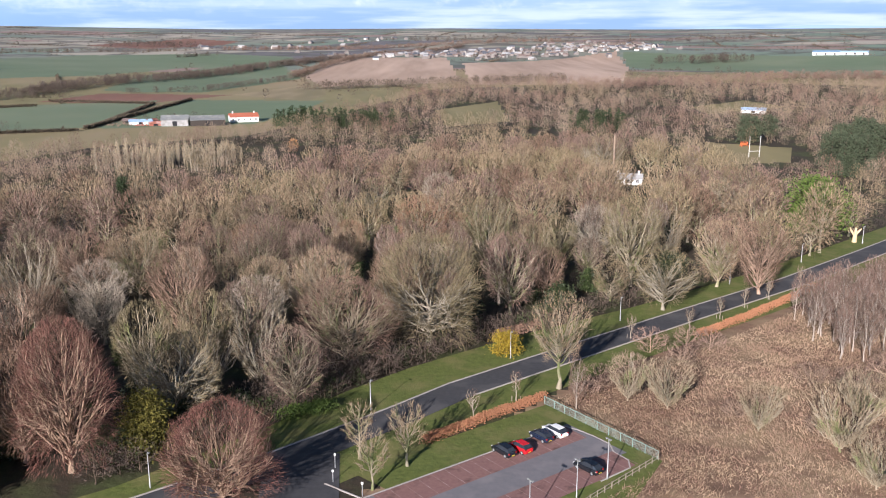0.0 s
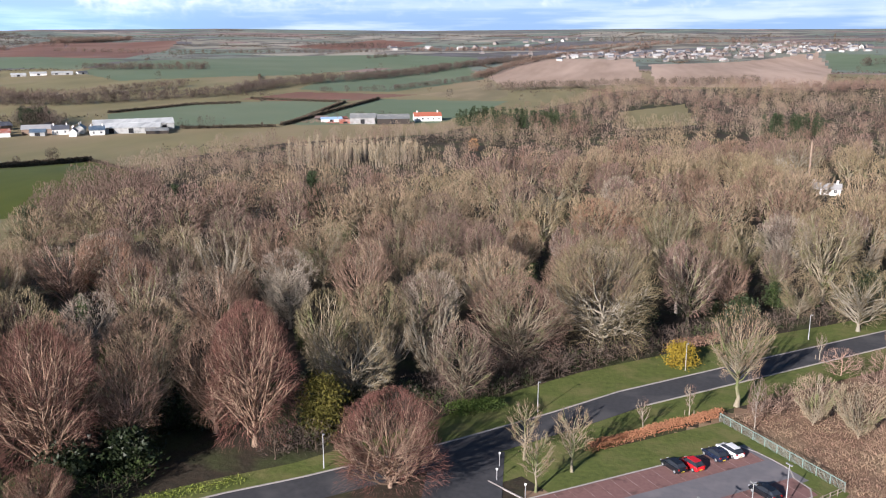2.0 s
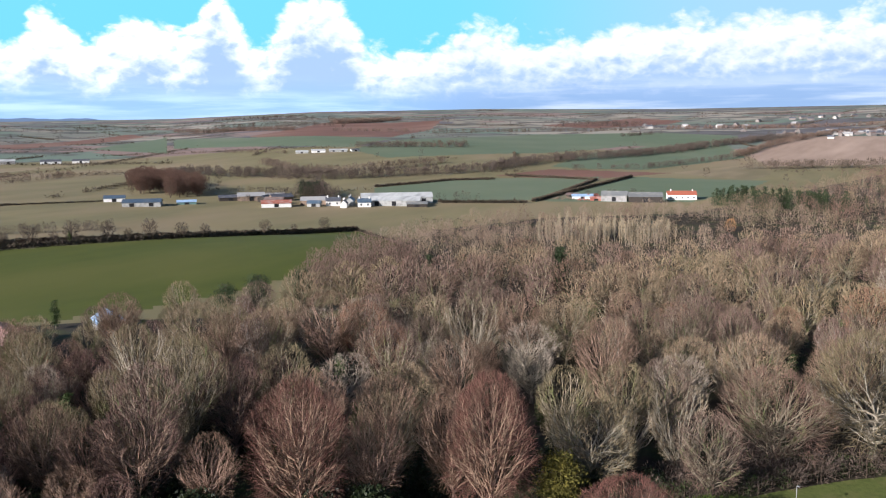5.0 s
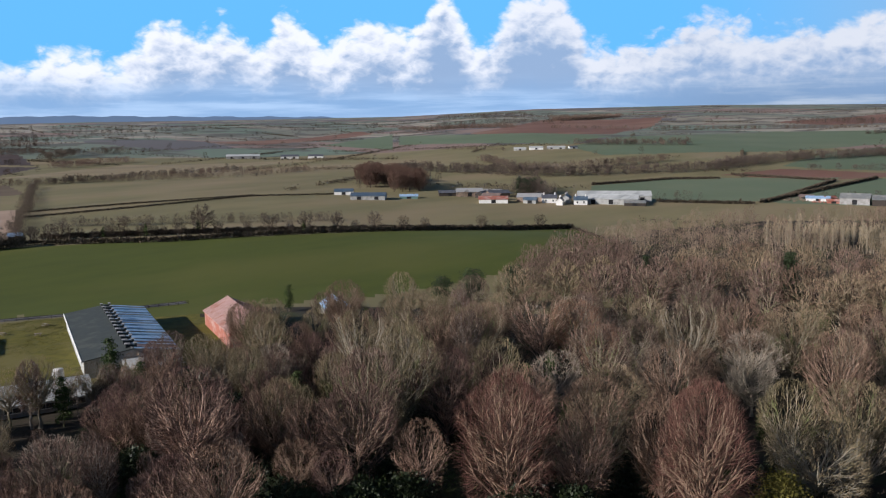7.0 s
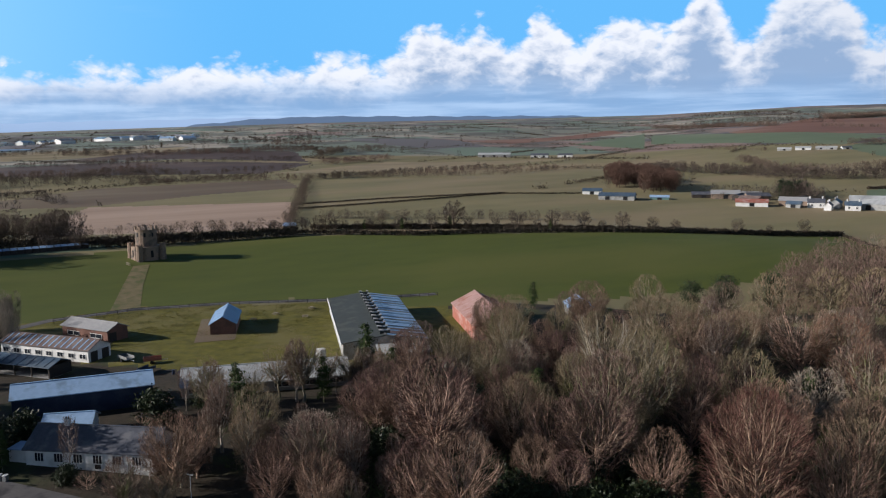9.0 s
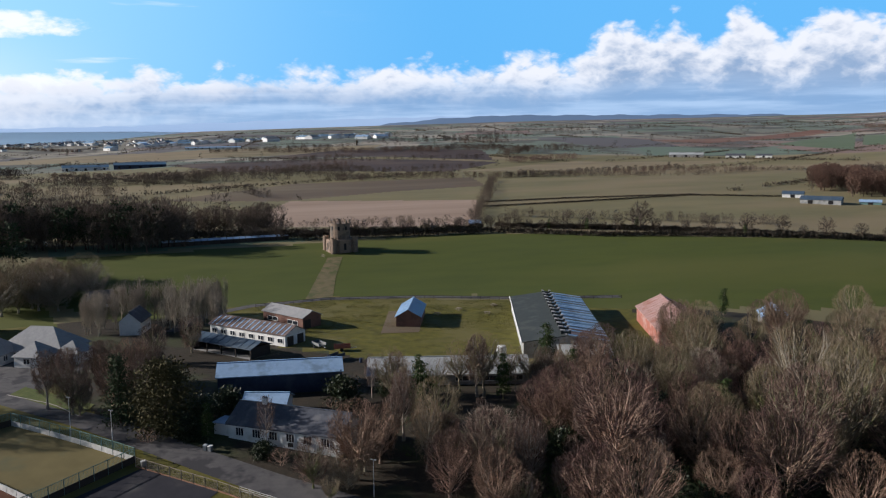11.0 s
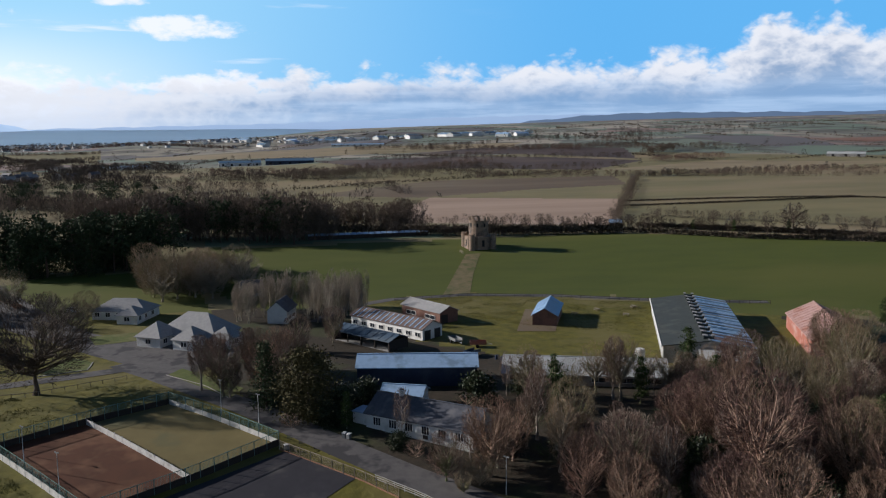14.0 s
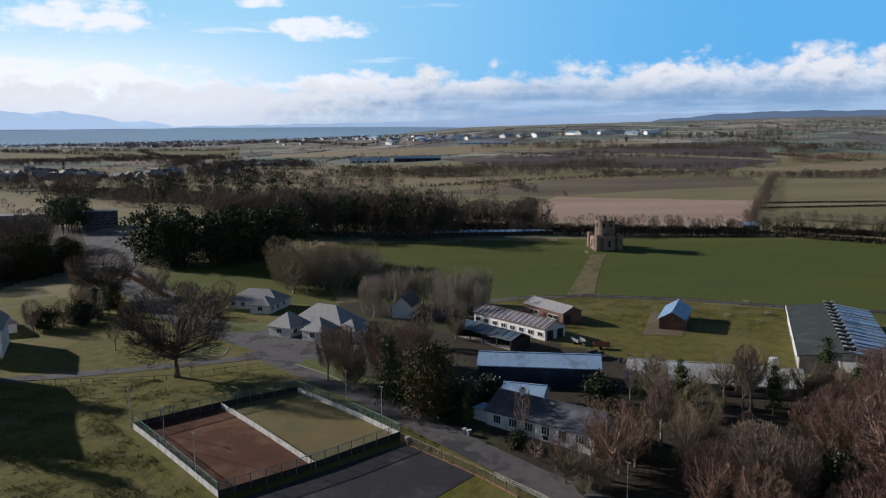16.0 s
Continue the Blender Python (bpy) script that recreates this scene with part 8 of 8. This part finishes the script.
# ---------------------------------------------------------------- sea and far hills
def sea():
    az = np.radians(np.linspace(84, 150, 60))
    V, q = [], []
    for a in az:
        for r, el_ in ((2900, -1.1), (3500, -0.62), (4300, -0.2), (4900, 0.15)):
            V.append((-math.sin(a) * r, math.cos(a) * r, EYE + r * math.tan(radians(el_ - 0.0 if math.degrees(a) > 92 else el_ - (92 - math.degrees(a)) * 0.02))))
    for i in range(59):
        for j in range(3):
            q.append((i * 4 + j, i * 4 + j + 1, i * 4 + j + 5, i * 4 + j + 4))
    tagged(mesh_object("sea", V, np.array(q)[:, ::-1], M["sea"], smooth=True), "pale blue-grey sea along the horizon", "sea", kind="structure")


sea()


def ridge(name, az0, az1, fn, r, mat_, label):
    """A range of hills on the horizon."""
    n = 90
    V, q = [], []
    for i in range(n + 1):
        t = i / n
        a = radians(az0 + (az1 - az0) * t)
        e_ = fn(t)
        for rr, e in ((r - 250, -1.2), (r - 60, e_ * 0.6 - 0.2), (r, e_), (r + 40, -1.2)):
            V.append((-math.sin(a) * rr, math.cos(a) * rr, EYE + rr * math.tan(radians(e))))
    for i in range(n):
        for j in range(3):
            q.append((i * 4 + j, i * 4 + j + 1, i * 4 + j + 5, i * 4 + j + 4))
    tagged(mesh_object(name, V, np.array(q), mat_, smooth=True), label, "hills", kind="structure")


def profile(az0, az1, at, el_, rough):
    def fn(t):
        a = az0 + (az1 - az0) * t
        return float(np.interp(a, at, el_)) + rough * (math.sin(a * 2.1) + 0.6 * math.sin(a * 5.3 + 1))
    return fn


# these hills glow; their haze sits in the emission colour
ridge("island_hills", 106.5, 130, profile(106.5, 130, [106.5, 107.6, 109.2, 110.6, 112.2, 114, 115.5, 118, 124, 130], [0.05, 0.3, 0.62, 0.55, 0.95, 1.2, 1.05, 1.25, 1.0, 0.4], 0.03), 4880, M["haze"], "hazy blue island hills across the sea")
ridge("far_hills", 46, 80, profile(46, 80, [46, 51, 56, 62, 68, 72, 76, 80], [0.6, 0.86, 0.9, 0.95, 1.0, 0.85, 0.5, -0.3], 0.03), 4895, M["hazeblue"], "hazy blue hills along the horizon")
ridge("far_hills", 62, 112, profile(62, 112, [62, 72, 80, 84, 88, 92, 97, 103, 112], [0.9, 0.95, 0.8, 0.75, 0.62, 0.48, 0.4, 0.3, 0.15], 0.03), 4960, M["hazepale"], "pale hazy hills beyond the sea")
ridge("far_hills", -28, 8, lambda t: 1.02 + 0.22 * math.exp(-((t - 0.12) / 0.09) ** 2) + 0.16 * math.exp(-((t - 0.30) / 0.07) ** 2) + 0.03 * math.sin(t * 50), 4900, M["hazepale"], "hazy blue hills behind the distant town")


# ---------------------------------------------------------------- small things


def picnic_table(x, y, yaw):
    root = base("picnic_table", x, y, yaw, "weathered timber picnic table on the grass", "picnic table", group="picnic tables")
    part("top", box(-0.9, 0.9, -0.38, 0.38, 0.70, 0.76), M["timber"], root)
    for sy in (-1, 1):
        part("bench", box(-0.9, 0.9, sy * 0.75 - 0.14, sy * 0.75 + 0.14, 0.42, 0.47), M["timber"], root)
    for sx in (-0.6, 0.6):
        bm = bmesh.new()
        for sy in (-1, 1):
            plate(bm, [(sx - 0.04, sy * 0.2, 0.70), (sx + 0.04, sy * 0.2, 0.70), (sx + 0.04, sy * 0.62, 0.02), (sx - 0.04, sy * 0.62, 0.02)], 0.09)
        part("leg", bm, M["timber"], root)
        part("crossbar", box(sx - 0.035, sx + 0.035, -0.88, 0.88, 0.34, 0.42), M["timber"], root)


for x, y, a in ((-236, 80, 20), (-228, 86, 60), (-238, 92, 10), (-232, 72, 40)):
    picnic_table(x, y, a)


def trailer(x, y, yaw, bed, label):
    root = base("farm_trailer", x, y, yaw, label, "trailer")
    part("bed", box(-2.0, 2.0, -1.0, 1.0, 0.75, 0.95), bed, root)
    for sy in (-1, 1):
        part("side_board", box(-2.0, 2.0, sy * 1.0 - 0.04, sy * 1.0 + 0.04, 0.95, 1.5), bed, root)
        bm = bmesh.new()
        bmesh.ops.create_cone(bm, segments=14, radius1=0.42, radius2=0.42, depth=0.25, cap_ends=True, matrix=Matrix.Translation((-0.2, sy * 1.15, 0.42)) @ Matrix.Rotation(radians(90), 4, "X"))
        part("wheel", bm, M["tyre"], root, "black tyre")
    part("tailboard", box(-2.04, -1.96, -1.0, 1.0, 0.95, 1.5), bed, root)
    part("drawbar", box(2.0, 3.4, -0.08, 0.08, 0.6, 0.75), M["steel"], root)


trailer(-206, 33, 20, M["greytin"], "grey farm trailer parked behind the sheds")
trailer(-201, 38, 80, M["rust"], "rusty farm trailer parked behind the sheds")
trailer(-193, 35, 130, M["paintblue"], "blue farm trailer parked in the yard")


def barrel(x, y, h, r, mat_, label, name="barrel"):
    root = base(name, x, y, 0, label, name.replace("_", " "))
    V, Fc = tubes([(np.array([[0, 0, 0], [0, 0, h * 0.3], [0, 0, h * 0.7], [0, 0, h]]), np.array([r * 0.94, r, r, r * 0.94]))], 14)
    mesh_object("drum", V, Fc, mat_, root, smooth=True)
    bm = bmesh.new()
    bmesh.ops.create_cone(bm, segments=14, radius1=r * 0.96, radius2=r * 0.6, depth=h * 0.08, cap_ends=True, matrix=Matrix.Translation((0, 0, h * 1.02)))
    part("lid", bm, mat_, root)


for x, y in ((-189, 40), (-187.5, 41), (-162, 28), (-160.5, 29)):
    barrel(x, y, 1.0, 0.35, M["paintblue"], "dark blue plastic barrel in the yard")
barrel(-184, 73, 2.2, 1.2, M["white"], "round white water tank beside the barn", "water_tank")


def wheelie_bin(x, y, yaw, label):
    root = base("wheelie_bin", x, y, yaw, label, "wheelie bin")
    bm = bmesh.new()
    plate(bm, [(-0.32, -0.36, 1.0), (0.32, -0.36, 1.0), (0.32, 0.36, 1.0), (-0.32, 0.36, 1.0)], 0.9)
    part("body", bm, M["greytin"], root)
    bm = bmesh.new()
    plate(bm, [(-0.34, -0.4, 1.02), (0.34, -0.4, 1.02), (0.34, 0.4, 1.10), (-0.34, 0.4, 1.10)], 0.07)
    part("lid", bm, M["white"], root, "pale lid")
    for sx in (-0.28, 0.28):
        bm = bmesh.new()
        bmesh.ops.create_cone(bm, segments=10, radius1=0.11, radius2=0.11, depth=0.06, cap_ends=True, matrix=Matrix.Translation((sx, 0.36, 0.11)) @ Matrix.Rotation(radians(90), 4, "Y"))
        part("wheel", bm, M["tyre"], root, "small black wheel")


wheelie_bin(-146.2, 3.4, 60, "grey wheelie bin with a pale lid beside the lane")
wheelie_bin(-145.6, 4.2, 50, "grey wheelie bin with a pale lid beside the lane")
wheelie_bin(-142.8, -6.6, 20, "pale bin at the corner of the court")

# broken pale trunk by the avenue, and a heap of rubble at the farm
root = base("broken_trunk", 124.5, 252.5, 0, "pale splintered tree trunk beside the avenue", "tree stump")
V, Fc = tubes([(np.array([[0, 0, -0.3], [0.1, 0, 2], [0.3, 0.1, 4.5]]), np.array([0.8, 0.6, 0.3])), (np.array([[0.1, 0, 2], [-1.1, 0.2, 3.6], [-1.6, 0.2, 4.6]]), np.array([0.45, 0.32, 0.1])), (np.array([[0.1, 0, 2.2], [1.3, 0, 3.6], [1.9, -0.2, 4.3]]), np.array([0.4, 0.3, 0.1]))], 8)
mesh_object("trunk", V, Fc, M["palewood"], root, smooth=True)


def heap(name, x, y, r, h, mat_, label, n=60):
    g = np.random.default_rng(int(abs(x)))
    root = base(name, x, y, 0, label, "heap")
    for k in range(n):
        a, q = g.uniform(0, 6.28), math.sqrt(g.uniform(0, 1))
        s_ = g.uniform(0.3, 0.9)
        bm = box(-s_ / 2, s_ / 2, -s_ * 0.4, s_ * 0.4, -s_ * 0.3, s_ * 0.3)
        ob = part("lump", bm, mat_, root)
        ob.matrix_local = pose(math.cos(a) * q * r, math.sin(a) * q * r, h * (1 - q) * g.uniform(0.2, 1) + 0.1, g.uniform(0, 90), g.uniform(0, 90), g.uniform(0, 90))


heap("rubble_heap", -224, 592, 9, 3, M["soilheap"], "heap of brown earth and rubble at the farm")
heap("log_pile", -208, 590, 5, 2, M["rust"], "pile of red-brown scrap at the farm", 30)
root = base("play_frame", 172, 489, 10, "orange play frame beside the playing field", "play frame")
for sx in (-2, 2):
    for sy in (-1, 1):
        bm = bmesh.new()
        plate(bm, [(sx - 0.15, 0, 2.4), (sx + 0.15, 0, 2.4), (sx + 0.15, sy * 1.2, 0), (sx - 0.15, sy * 1.2, 0)], 0.2)
        part("leg", bm, M["orangepaint"], root)
part("beam", box(-2.3, 2.3, -0.15, 0.15, 2.3, 2.6), M["orangepaint"], root)
part("panel", box(-1.6, 1.6, -0.1, 0.1, 0.7, 1.8), M["orangepaint"], root)

# daffodils and rough grass on the verge under the copper beeches
hedge("daffodil_bed", [(-72, 81), (-62, 90), (-50, 99.5)], 0.35, 3.6, M["daffodil"], "clumps of daffodil leaves on the verge", 60, 0.12, "flowers")
hedge("undergrowth", [(-26, 126.5), (-19, 131)], 2.2, 4.0, M["brightleaf"], "bright green bramble bank at the wood's edge", 260, 0.18, "bush")
hedge("bracken_bank", [(11, 166), (20, 173)], 1.8, 4.0, M["brackendull"], "rust-brown bracken bank at the wood's edge", 200, 0.2, "bracken")
kerb("kerb", [(-188.8, -34.2), (-179, -24.5), (-169.5, -18.8)], "pale kerb beside the lane lawn", 0.25, 0.12)
kerb("kerb", [(-192.5, -62), (-196.2, -52.4), (-202.7, -53.0)], "pale kerb round the lawn island", 0.25, 0.12)
